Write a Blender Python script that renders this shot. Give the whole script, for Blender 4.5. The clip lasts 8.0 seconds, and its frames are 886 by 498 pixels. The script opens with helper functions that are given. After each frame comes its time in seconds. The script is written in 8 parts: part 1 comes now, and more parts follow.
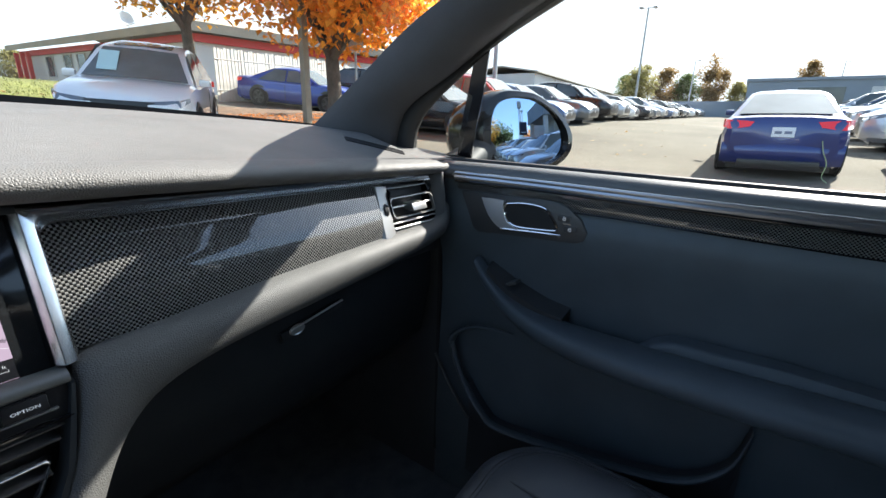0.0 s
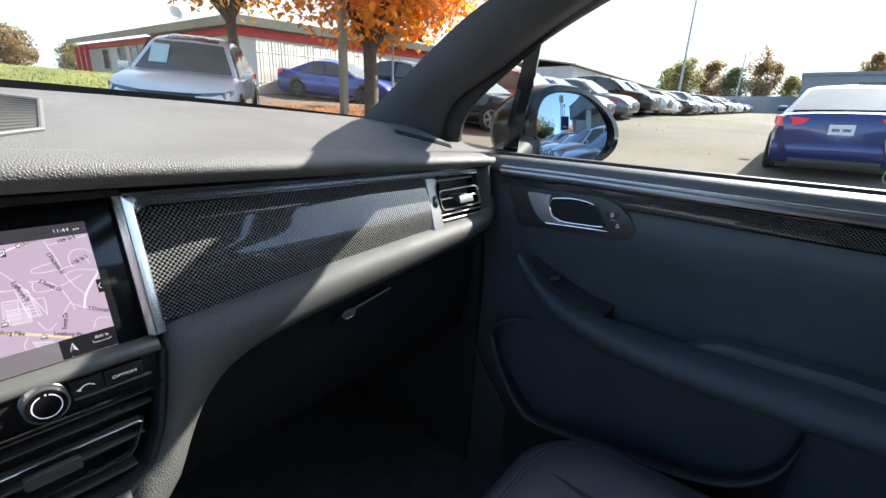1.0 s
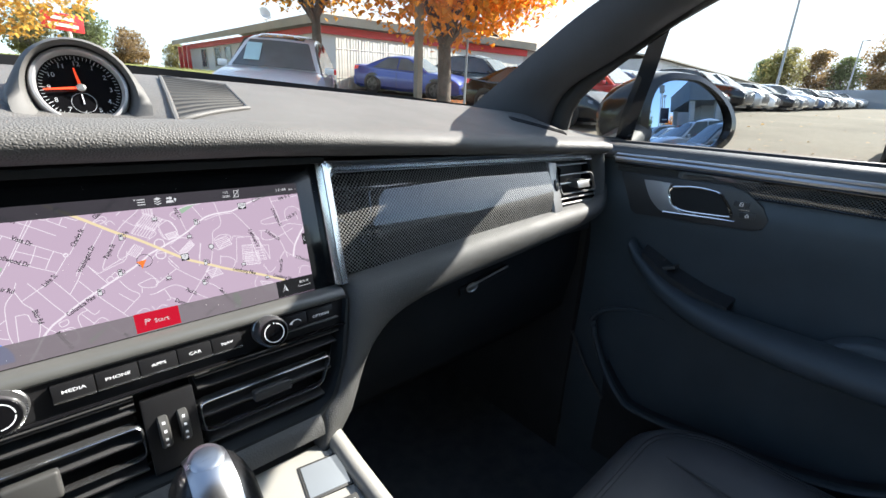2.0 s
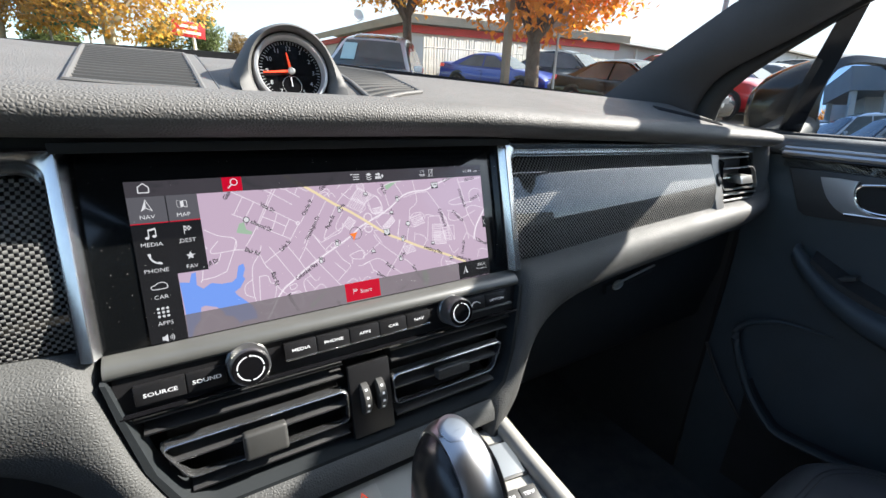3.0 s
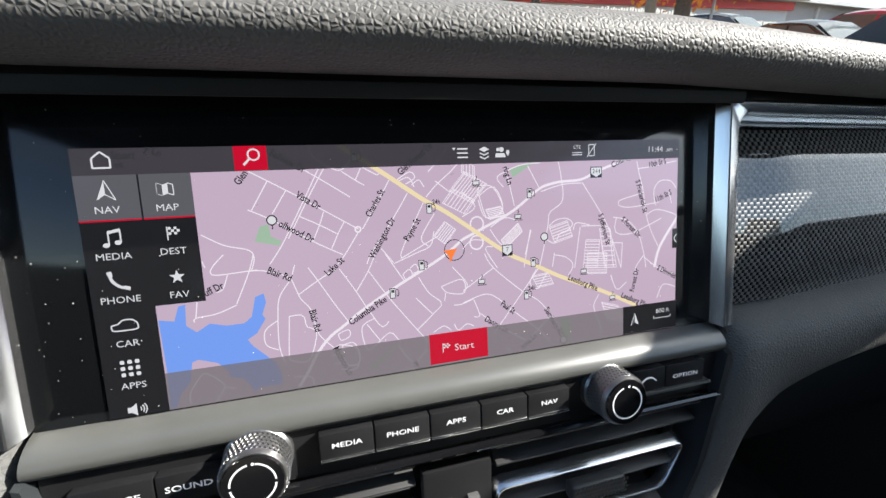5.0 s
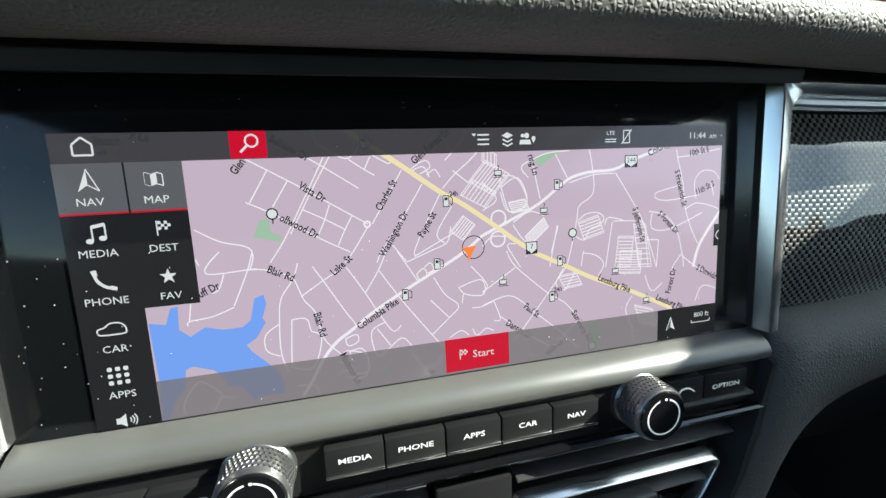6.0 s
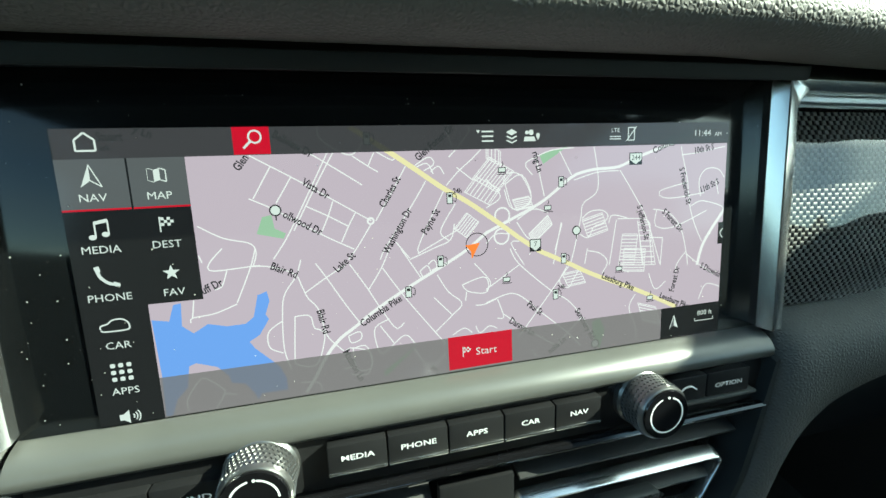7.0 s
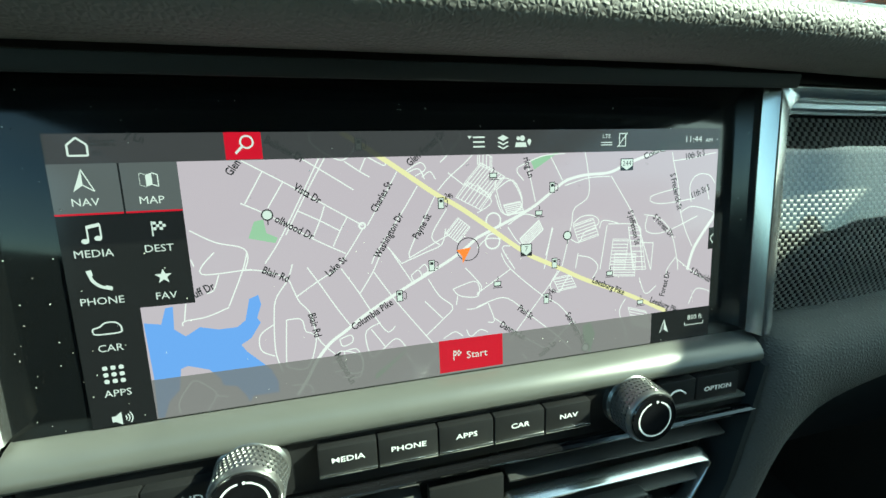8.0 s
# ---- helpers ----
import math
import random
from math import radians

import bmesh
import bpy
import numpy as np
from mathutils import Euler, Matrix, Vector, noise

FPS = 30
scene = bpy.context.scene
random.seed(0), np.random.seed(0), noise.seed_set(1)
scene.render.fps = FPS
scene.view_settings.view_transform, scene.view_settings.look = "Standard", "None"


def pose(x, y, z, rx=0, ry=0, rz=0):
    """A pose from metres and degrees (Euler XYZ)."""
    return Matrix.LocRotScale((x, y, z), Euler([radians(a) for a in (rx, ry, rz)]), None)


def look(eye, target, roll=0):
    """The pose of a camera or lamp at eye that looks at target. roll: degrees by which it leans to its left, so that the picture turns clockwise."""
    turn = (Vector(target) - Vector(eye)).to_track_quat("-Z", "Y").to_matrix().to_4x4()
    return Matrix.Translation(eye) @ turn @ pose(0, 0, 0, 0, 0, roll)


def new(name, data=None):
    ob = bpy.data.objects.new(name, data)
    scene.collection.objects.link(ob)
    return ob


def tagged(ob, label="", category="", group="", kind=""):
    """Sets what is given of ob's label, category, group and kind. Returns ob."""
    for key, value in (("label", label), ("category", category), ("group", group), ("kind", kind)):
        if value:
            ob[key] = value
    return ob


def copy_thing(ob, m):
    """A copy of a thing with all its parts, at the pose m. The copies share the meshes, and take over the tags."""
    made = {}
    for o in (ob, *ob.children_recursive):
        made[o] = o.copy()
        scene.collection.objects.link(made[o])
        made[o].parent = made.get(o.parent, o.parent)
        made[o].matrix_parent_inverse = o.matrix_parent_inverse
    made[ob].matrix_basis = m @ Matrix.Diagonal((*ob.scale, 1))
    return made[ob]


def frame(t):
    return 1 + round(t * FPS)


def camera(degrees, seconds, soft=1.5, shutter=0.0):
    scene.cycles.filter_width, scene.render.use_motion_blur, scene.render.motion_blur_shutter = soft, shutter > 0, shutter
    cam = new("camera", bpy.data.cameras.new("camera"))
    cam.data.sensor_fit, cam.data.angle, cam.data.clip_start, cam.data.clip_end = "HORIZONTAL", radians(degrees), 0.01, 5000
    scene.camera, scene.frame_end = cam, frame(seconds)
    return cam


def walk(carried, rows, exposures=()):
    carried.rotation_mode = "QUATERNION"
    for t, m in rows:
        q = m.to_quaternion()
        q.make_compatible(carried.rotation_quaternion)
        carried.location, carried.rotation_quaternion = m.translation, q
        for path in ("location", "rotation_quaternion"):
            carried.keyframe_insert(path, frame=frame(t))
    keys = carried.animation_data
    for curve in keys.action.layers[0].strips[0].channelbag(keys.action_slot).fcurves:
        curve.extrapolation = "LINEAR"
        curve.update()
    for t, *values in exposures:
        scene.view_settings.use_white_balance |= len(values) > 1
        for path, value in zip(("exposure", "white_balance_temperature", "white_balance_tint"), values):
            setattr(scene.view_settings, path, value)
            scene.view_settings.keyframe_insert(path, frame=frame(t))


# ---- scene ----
cam = camera(92.8, 8.0)
PATH = [
    (0, (0.084, -0.393, 1.186), (1.667, 0.691, 0.621), 1.7),
    (0.5, (0.078, -0.391, 1.187), (1.63, 0.73, 0.608), 2.1),
    (1, (0.058, -0.381, 1.186), (1.55, 0.808, 0.589), 2.3),
    (2.5, (-0.075, -0.315, 1.159), (1.084, 1.183, 0.518), 2.5),
    (3, (-0.101, -0.28, 1.151), (0.915, 1.314, 0.498), 2.4),
    (3.5, (-0.097, -0.237, 1.14), (0.774, 1.433, 0.466), 2.3),
    (4, (-0.077, -0.196, 1.139), (0.661, 1.526, 0.44), 2.2),
    (4.5, (-0.054, -0.169, 1.133), (0.568, 1.584, 0.399), 2.0),
    (6, (-0.046, -0.133, 1.122), (0.442, 1.633, 0.322), 1.4),
    (6.5, (-0.045, -0.136, 1.125), (0.44, 1.627, 0.315), 1.4),
    (7, (-0.047, -0.132, 1.122), (0.438, 1.629, 0.306), 1.6),
    (7.5, (-0.047, -0.132, 1.121), (0.438, 1.626, 0.3), 1.8),
    (8, (-0.044, -0.133, 1.125), (0.443, 1.623, 0.301), 2.0),
]
EXPOSURES = [(0.0, 1.95, 6500, 9), (1.0, 1.92, 6500, 9), (2.5, 1.78, 6500, 10), (4.7, 1.68, 6500, 10), (6.0, 1.74, 6500, -1), (6.5, 1.80, 6500, -11), (7.0, 1.83, 6500, -19), (8.0, 1.89, 6500, -28)]
walk(cam, [(t, look(eye, target, roll)) for t, eye, target, roll in PATH], EXPOSURES)

# ---- light ----
SUN_AZ, SUN_EL = 105.0, 37.5
world = bpy.data.worlds.new("sky")
scene.world = world
world.use_nodes = True
wt = world.node_tree
for n in list(wt.nodes):
    wt.nodes.remove(n)
w_out = wt.nodes.new("ShaderNodeOutputWorld")
w_bg = wt.nodes.new("ShaderNodeBackground")
w_sky = wt.nodes.new("ShaderNodeTexSky")
w_sky.sky_type = "NISHITA"
w_sky.sun_disc = False
w_sky.sun_elevation = radians(SUN_EL)
w_sky.sun_rotation = radians(SUN_AZ)
w_sky.dust_density = 0.3
w_sky.ozone_density = 2.5
# thin high cloud, thicker towards the horizon and the sun
w_co = wt.nodes.new("ShaderNodeTexCoord")
w_map = wt.nodes.new("ShaderNodeMapping")
w_map.inputs["Scale"].default_value = (1.0, 1.0, 3.5)
w_no = wt.nodes.new("ShaderNodeTexNoise")
w_no.inputs["Scale"].default_value = 2.6
w_no.inputs["Detail"].default_value = 7.0
w_no.inputs["Roughness"].default_value = 0.58
w_ramp = wt.nodes.new("ShaderNodeValToRGB")
w_ramp.color_ramp.elements[0].position = 0.36
w_ramp.color_ramp.elements[1].position = 0.62
w_dot = wt.nodes.new("ShaderNodeVectorMath")
w_dot.operation = "DOT_PRODUCT"
w_dot.inputs[1].default_value = (math.sin(radians(66)), math.cos(radians(66)), 0.1)
w_side = wt.nodes.new("ShaderNodeMapRange")
w_side.inputs["From Min"].default_value = 0.2
w_side.inputs["From Max"].default_value = 0.8
w_add = wt.nodes.new("ShaderNodeMath")
w_add.operation = "MAXIMUM"
w_mix = wt.nodes.new("ShaderNodeMix")
w_mix.data_type = "RGBA"
w_mix.inputs["B"].default_value = (3.1, 3.5, 3.95, 1)
wt.links.new(w_co.outputs["Generated"], w_map.inputs["Vector"])
wt.links.new(w_map.outputs["Vector"], w_no.inputs["Vector"])
wt.links.new(w_no.outputs["Fac"], w_ramp.inputs["Fac"])
wt.links.new(w_co.outputs["Generated"], w_dot.inputs[0])
wt.links.new(w_dot.outputs["Value"], w_side.inputs["Value"])
w_half = wt.nodes.new("ShaderNodeMath")
w_half.operation = "MULTIPLY"
w_half.inputs[1].default_value = 0.24
wt.links.new(w_ramp.outputs["Color"], w_half.inputs[0])
wt.links.new(w_half.outputs["Value"], w_add.inputs[0])
wt.links.new(w_side.outputs["Result"], w_add.inputs[1])
wt.links.new(w_add.outputs["Value"], w_mix.inputs["Factor"])
wt.links.new(w_sky.outputs["Color"], w_mix.inputs["A"])
# bright haze round the sun
w_sun = wt.nodes.new("ShaderNodeVectorMath")
w_sun.operation = "DOT_PRODUCT"
w_sun.inputs[1].default_value = (math.sin(radians(SUN_AZ)) * math.cos(radians(SUN_EL)), math.cos(radians(SUN_AZ)) * math.cos(radians(SUN_EL)), math.sin(radians(SUN_EL)))
w_max = wt.nodes.new("ShaderNodeMath")
w_max.operation = "MAXIMUM"
w_max.inputs[1].default_value = 0.0
w_pow = wt.nodes.new("ShaderNodeMath")
w_pow.operation = "POWER"
w_pow.inputs[1].default_value = 13.0
w_haze = wt.nodes.new("ShaderNodeVectorMath")
w_haze.operation = "SCALE"
w_haze.inputs[0].default_value = (12.0, 12.2, 12.5)
w_sum = wt.nodes.new("ShaderNodeVectorMath")
w_sum.operation = "ADD"
wt.links.new(w_co.outputs["Generated"], w_sun.inputs[0])
wt.links.new(w_sun.outputs["Value"], w_max.inputs[0])
wt.links.new(w_max.outputs["Value"], w_pow.inputs[0])
wt.links.new(w_pow.outputs["Value"], w_haze.inputs["Scale"])
wt.links.new(w_mix.outputs["Result"], w_sum.inputs[0])
wt.links.new(w_haze.outputs["Vector"], w_sum.inputs[1])
wt.links.new(w_sum.outputs["Vector"], w_bg.inputs["Color"])
wt.links.new(w_bg.outputs["Background"], w_out.inputs["Surface"])
w_bg.inputs["Strength"].default_value = 0.115

sun_data = bpy.data.lights.new("sun", "SUN")
sun_data.energy = 5.0
sun_data.angle = radians(0.5)
sun_data.color = (1.0, 0.95, 0.87)
sun = new("sun", sun_data)
SUN_DIR = Vector((math.sin(radians(SUN_AZ)) * math.cos(radians(SUN_EL)), math.cos(radians(SUN_AZ)) * math.cos(radians(SUN_EL)), math.sin(radians(SUN_EL))))
sun.matrix_world = look(SUN_DIR * 50, (0, 0, 0))

# ---- materials ----
def material(name, colour, rough=0.5, metal=0.0, spec=0.5, coat=0.0, vary=0.0, vary_scale=8.0, grain=0.0, grain_scale=400.0, bump=0.0, bump_scale=300.0, bump_depth=0.001, voronoi=False, rough_vary=0.0, island=0.0, emit=None, strength=1.0):
    """A procedural surface: base colour with broad blotches and fine grain, bump, uneven gloss."""
    m = bpy.data.materials.new(name)
    m.use_nodes = True
    nt = m.node_tree
    b = nt.nodes["Principled BSDF"]
    b.inputs["Base Color"].default_value = (*colour, 1)
    b.inputs["Roughness"].default_value = rough
    b.inputs["Metallic"].default_value = metal
    b.inputs["Specular IOR Level"].default_value = spec
    b.inputs["Coat Weight"].default_value = coat
    b.inputs["Coat Roughness"].default_value = 0.04
    co = nt.nodes.new("ShaderNodeTexCoord")
    factor = None
    for amount, scale, detail in ((vary, vary_scale, 5.0), (grain, grain_scale, 2.0)):
        if not amount:
            continue
        no = nt.nodes.new("ShaderNodeTexNoise")
        no.inputs["Scale"].default_value = scale
        no.inputs["Detail"].default_value = detail
        nt.links.new(co.outputs["Object"], no.inputs["Vector"])
        mr = nt.nodes.new("ShaderNodeMapRange")
        mr.inputs["From Min"].default_value = 0.3
        mr.inputs["From Max"].default_value = 0.7
        mr.inputs["To Min"].default_value = 1.0 - amount
        mr.inputs["To Max"].default_value = 1.0 + amount
        nt.links.new(no.outputs["Fac"], mr.inputs["Value"])
        if factor is None:
            factor = mr.outputs["Result"]
        else:
            mu = nt.nodes.new("ShaderNodeMath")
            mu.operation = "MULTIPLY"
            nt.links.new(factor, mu.inputs[0])
            nt.links.new(mr.outputs["Result"], mu.inputs[1])
            factor = mu.outputs["Value"]
    if island:
        ge = nt.nodes.new("ShaderNodeNewGeometry")
        mr = nt.nodes.new("ShaderNodeMapRange")
        mr.inputs["To Min"].default_value = 1.0 - island
        mr.inputs["To Max"].default_value = 1.0 + island
        nt.links.new(ge.outputs["Random Per Island"], mr.inputs["Value"])
        if factor is None:
            factor = mr.outputs["Result"]
        else:
            mu = nt.nodes.new("ShaderNodeMath")
            mu.operation = "MULTIPLY"
            nt.links.new(factor, mu.inputs[0])
            nt.links.new(mr.outputs["Result"], mu.inputs[1])
            factor = mu.outputs["Value"]
    if factor is not None:
        sc = nt.nodes.new("ShaderNodeVectorMath")
        sc.operation = "SCALE"
        sc.inputs[0].default_value = colour
        nt.links.new(factor, sc.inputs["Scale"])
        nt.links.new(sc.outputs["Vector"], b.inputs["Base Color"])
    if rough_vary:
        no = nt.nodes.new("ShaderNodeTexNoise")
        no.inputs["Scale"].default_value = 23.0
        no.inputs["Detail"].default_value = 6.0
        nt.links.new(co.outputs["Object"], no.inputs["Vector"])
        mr = nt.nodes.new("ShaderNodeMapRange")
        mr.inputs["From Min"].default_value = 0.3
        mr.inputs["From Max"].default_value = 0.7
        mr.inputs["To Min"].default_value = max(0.02, rough - rough_vary)
        mr.inputs["To Max"].default_value = min(1.0, rough + rough_vary)
        nt.links.new(no.outputs["Fac"], mr.inputs["Value"])
        nt.links.new(mr.outputs["Result"], b.inputs["Roughness"])
    if bump:
        if voronoi:
            # pebbled hide: rounded cells between fine creases, bent by a slow noise
            te = nt.nodes.new("ShaderNodeTexVoronoi")
            te.feature = "DISTANCE_TO_EDGE"
            te.inputs["Randomness"].default_value = 0.9
            crease = nt.nodes.new("ShaderNodeMapRange")
            crease.interpolation_type = "SMOOTHSTEP"
            crease.inputs["From Max"].default_value = 0.42
            nt.links.new(te.outputs["Distance"], crease.inputs["Value"])
            out = crease.outputs["Result"]
        else:
            te = nt.nodes.new("ShaderNodeTexNoise")
            te.inputs["Detail"].default_value = 4.0
            out = te.outputs["Fac"]
        te.inputs["Scale"].default_value = bump_scale
        nt.links.new(co.outputs["Object"], te.inputs["Vector"])
        bu = nt.nodes.new("ShaderNodeBump")
        bu.inputs["Strength"].default_value = bump
        bu.inputs["Distance"].default_value = bump_depth
        nt.links.new(out, bu.inputs["Height"])
        nt.links.new(bu.outputs["Normal"], b.inputs["Normal"])
    if emit:
        b.inputs["Emission Color"].default_value = (*emit, 1)
        b.inputs["Emission Strength"].default_value = strength
    return m


def clear_glass(name, tint=(1, 1, 1), gloss=1.0):
    m = bpy.data.materials.new(name)
    m.use_nodes = True
    nt = m.node_tree
    nt.nodes.remove(nt.nodes["Principled BSDF"])
    tr = nt.nodes.new("ShaderNodeBsdfTransparent")
    tr.inputs["Color"].default_value = (*tint, 1)
    gl = nt.nodes.new("ShaderNodeBsdfGlossy")
    gl.inputs["Roughness"].default_value = 0.0
    lw = nt.nodes.new("ShaderNodeLayerWeight")
    lw.inputs["Blend"].default_value = 0.5
    pw = nt.nodes.new("ShaderNodeMath")
    pw.operation = "POWER"
    pw.inputs[1].default_value = 4.0
    nt.links.new(lw.outputs["Facing"], pw.inputs[0])
    fr = nt.nodes.new("ShaderNodeMapRange")
    fr.inputs["To Min"].default_value = 0.035 * gloss
    fr.inputs["To Max"].default_value = 0.6 * gloss
    nt.links.new(pw.outputs["Value"], fr.inputs["Value"])
    mx = nt.nodes.new("ShaderNodeMixShader")
    nt.links.new(fr.outputs["Result"], mx.inputs["Fac"])
    nt.links.new(tr.outputs["BSDF"], mx.inputs[1])
    nt.links.new(gl.outputs["BSDF"], mx.inputs[2])
    nt.links.new(mx.outputs["Shader"], nt.nodes["Material Output"].inputs["Surface"])
    return m


def carbon(name, axis_u, cell=0.0020, tone=0.165):
    """Glossy 2/2 twill carbon weave, woven along the object axes axis_u and Z."""
    m = bpy.data.materials.new(name)
    m.use_nodes = True
    nt = m.node_tree
    b = nt.nodes["Principled BSDF"]
    co = nt.nodes.new("ShaderNodeTexCoord")
    sep = nt.nodes.new("ShaderNodeSeparateXYZ")
    nt.links.new(co.outputs["Object"], sep.inputs["Vector"])

    def mth(op, a, c):
        n = nt.nodes.new("ShaderNodeMath")
        n.operation = op
        for i, v in enumerate((a, c)):
            if isinstance(v, (int, float)):
                n.inputs[i].default_value = v
            elif v is not None:
                nt.links.new(v, n.inputs[i])
        return n.outputs["Value"]
    u = mth("DIVIDE", mth("ADD", sep.outputs[axis_u], 5.0), cell)
    v = mth("DIVIDE", sep.outputs["Z"], cell)
    fu, fv = mth("FLOOR", u, None), mth("FLOOR", v, None)
    which = mth("LESS_THAN", mth("MODULO", mth("ADD", fu, fv), 2.0), 0.5)
    hu = mth("SINE", mth("MULTIPLY", mth("FRACT", u, None), math.pi), None)
    hv = mth("SINE", mth("MULTIPLY", mth("FRACT", v, None), math.pi), None)
    mix = nt.nodes.new("ShaderNodeMix")
    mix.data_type = "FLOAT"
    nt.links.new(which, mix.inputs["Factor"])
    nt.links.new(hu, mix.inputs[2])
    nt.links.new(hv, mix.inputs[3])
    bu = nt.nodes.new("ShaderNodeBump")
    bu.inputs["Strength"].default_value = 0.5
    bu.inputs["Distance"].default_value = 0.0011
    nt.links.new(mix.outputs[0], bu.inputs["Height"])
    nt.links.new(bu.outputs["Normal"], b.inputs["Normal"])
    ra = nt.nodes.new("ShaderNodeMix")
    ra.data_type = "RGBA"
    ra.inputs["A"].default_value = (0.004, 0.004, 0.005, 1)
    ra.inputs["B"].default_value = (tone, tone, tone * 0.96, 1)
    nt.links.new(which, ra.inputs["Factor"])
    nt.links.new(ra.outputs["Result"], b.inputs["Base Color"])
    b.inputs["Roughness"].default_value = 0.45
    b.inputs["Specular IOR Level"].default_value = 0.06
    b.inputs["Coat Weight"].default_value = 1.0
    b.inputs["Coat Roughness"].default_value = 0.03
    b.inputs["Coat IOR"].default_value = 1.58
    return m


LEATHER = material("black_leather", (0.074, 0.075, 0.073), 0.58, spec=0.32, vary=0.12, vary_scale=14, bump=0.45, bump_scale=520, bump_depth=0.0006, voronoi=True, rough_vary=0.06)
# the dash leather again, base colour lightened for the sunlit top
LEATHER_TOP = material("sunlit_dash_leather", (0.118, 0.115, 0.110), 0.6, spec=0.3, vary=0.10, vary_scale=9, bump=0.5, bump_scale=480, bump_depth=0.0007, voronoi=True, rough_vary=0.05)
SEAT_LEATHER = material("smooth_black_leather", (0.072, 0.072, 0.075), 0.4, vary=0.15, vary_scale=16, bump=0.25, bump_scale=700, bump_depth=0.0006, voronoi=True, rough_vary=0.06)
PLASTIC = material("satin_black_plastic", (0.034, 0.034, 0.035), 0.42, vary=0.12, vary_scale=20, bump=0.12, bump_scale=1500, bump_depth=0.0004, rough_vary=0.08)
PLASTIC_SOFT = material("matt_grey_black_plastic", (0.045, 0.045, 0.043), 0.5, vary=0.12, vary_scale=18, bump=0.15, bump_scale=1600, bump_depth=0.0004, rough_vary=0.08)
PIANO = material("gloss_black_plastic", (0.006, 0.006, 0.007), 0.10, vary=0.1, rough_vary=0.04)
# near-black that puts the shade of gaps and cavities into the colour
DEEP = material("recess_shade_black", (0.006, 0.006, 0.006), 0.7, vary=0.1)
CHROME = material("brushed_aluminium", (0.54, 0.55, 0.56), 0.20, metal=0.96, vary=0.04, rough_vary=0.03)
CHROME_BRIGHT = material("bright_chrome", (0.80, 0.81, 0.82), 0.13, metal=1.0, vary=0.04, rough_vary=0.05)
SCREEN_GLASS = material("black_display_glass", (0.0075, 0.0085, 0.0095), 0.09, spec=0.4, vary=0.1, rough_vary=0.03)
CARBON_X = carbon("carbon_weave_dash", "X")
CARBON_Y = carbon("carbon_weave_door", "Y", tone=0.10)
WHITE_INK = material("white_printed_legend", (0.66, 0.67, 0.69), 0.5, emit=(0.8, 0.85, 0.9), strength=0.07)
RED_POINTER = material("red_orange_pointer", (0.8, 0.06, 0.02), 0.4, emit=(1.0, 0.08, 0.02), strength=0.25)
FABRIC = material("dark_grey_carpet", (0.085, 0.094, 0.10), 0.95, vary=0.2, vary_scale=30, grain=0.25, grain_scale=900, bump=0.6, bump_scale=1200, bump_depth=0.002)
HEADLINER = material("dark_grey_headliner_cloth", (0.12, 0.122, 0.128), 0.95, vary=0.05, grain=0.1, grain_scale=900)
PILLAR = material("grey_pillar_cloth", (0.075, 0.077, 0.084), 0.9, vary=0.08, vary_scale=12, grain=0.12, grain_scale=1100, bump=0.2, bump_scale=1500, bump_depth=0.0004)
RUBBER = material("black_rubber_seal", (0.012, 0.012, 0.012), 0.6, vary=0.1)
GLASS = clear_glass("window_glass", (0.93, 0.96, 0.95))
PRIVACY = clear_glass("privacy_glass", (0.12, 0.13, 0.13))
# blue of the mirrored sky is put into the silver's own colour
MIRROR = material("sky_tinted_mirror", (0.31, 0.42, 0.57), 0.0, metal=1.0)
BLACK_PAINT = material("black_car_paint", (0.010, 0.011, 0.012), 0.12, spec=0.38, vary=0.1)
STITCH = material("dark_grey_thread", (0.06, 0.06, 0.06), 0.8, vary=0.1)
VENT_SILVER = material("satin_vent_silver", (0.25, 0.25, 0.245), 0.40, metal=0.75, vary=0.05, rough_vary=0.06)
SATIN_SILVER = material("satin_silver", (0.42, 0.42, 0.41), 0.34, metal=0.85, vary=0.05, rough_vary=0.06)
DOOR_SKIN = material("blue_black_door_leather", (0.058, 0.071, 0.080), 0.46, spec=0.4, vary=0.12, vary_scale=12, bump=0.2, bump_scale=900, bump_depth=0.0006, voronoi=True, rough_vary=0.06)
MESH_BLACK = material("matt_black_grille", (0.020, 0.020, 0.021), 0.7, spec=0.12, vary=0.1)
BRIGHT_SILVER = material("bright_satin_silver", (0.60, 0.60, 0.60), 0.36, metal=0.55, vary=0.05, rough_vary=0.06)
TRIM_SATIN = material("satin_trim_metal", (0.40, 0.41, 0.43), 0.3, metal=1.0, vary=0.04)
LEATHER_POD = material("smooth_pod_leather", (0.112, 0.110, 0.106), 0.6, spec=0.3, vary=0.06, vary_scale=9, bump=0.12, bump_scale=1100, bump_depth=0.0005, voronoi=True)
SILL = material("satin_dark_sill", (0.078, 0.079, 0.074), 0.34, spec=0.8, vary=0.1, vary_scale=20, rough_vary=0.04)
GRIP = material("glossy_black_grip", (0.013, 0.013, 0.014), 0.26, vary=0.1, rough_vary=0.03)
KNOB = material("dark_knurled_metal", (0.20, 0.20, 0.20), 0.32, metal=0.85, vary=0.05, rough_vary=0.05)
DIAL_INK = material("grey_dial_print", (0.38, 0.39, 0.40), 0.5)
PLASTIC_DEEP = material("matt_deep_black_plastic", (0.020, 0.023, 0.025), 0.6, spec=0.12, vary=0.12, vary_scale=20)
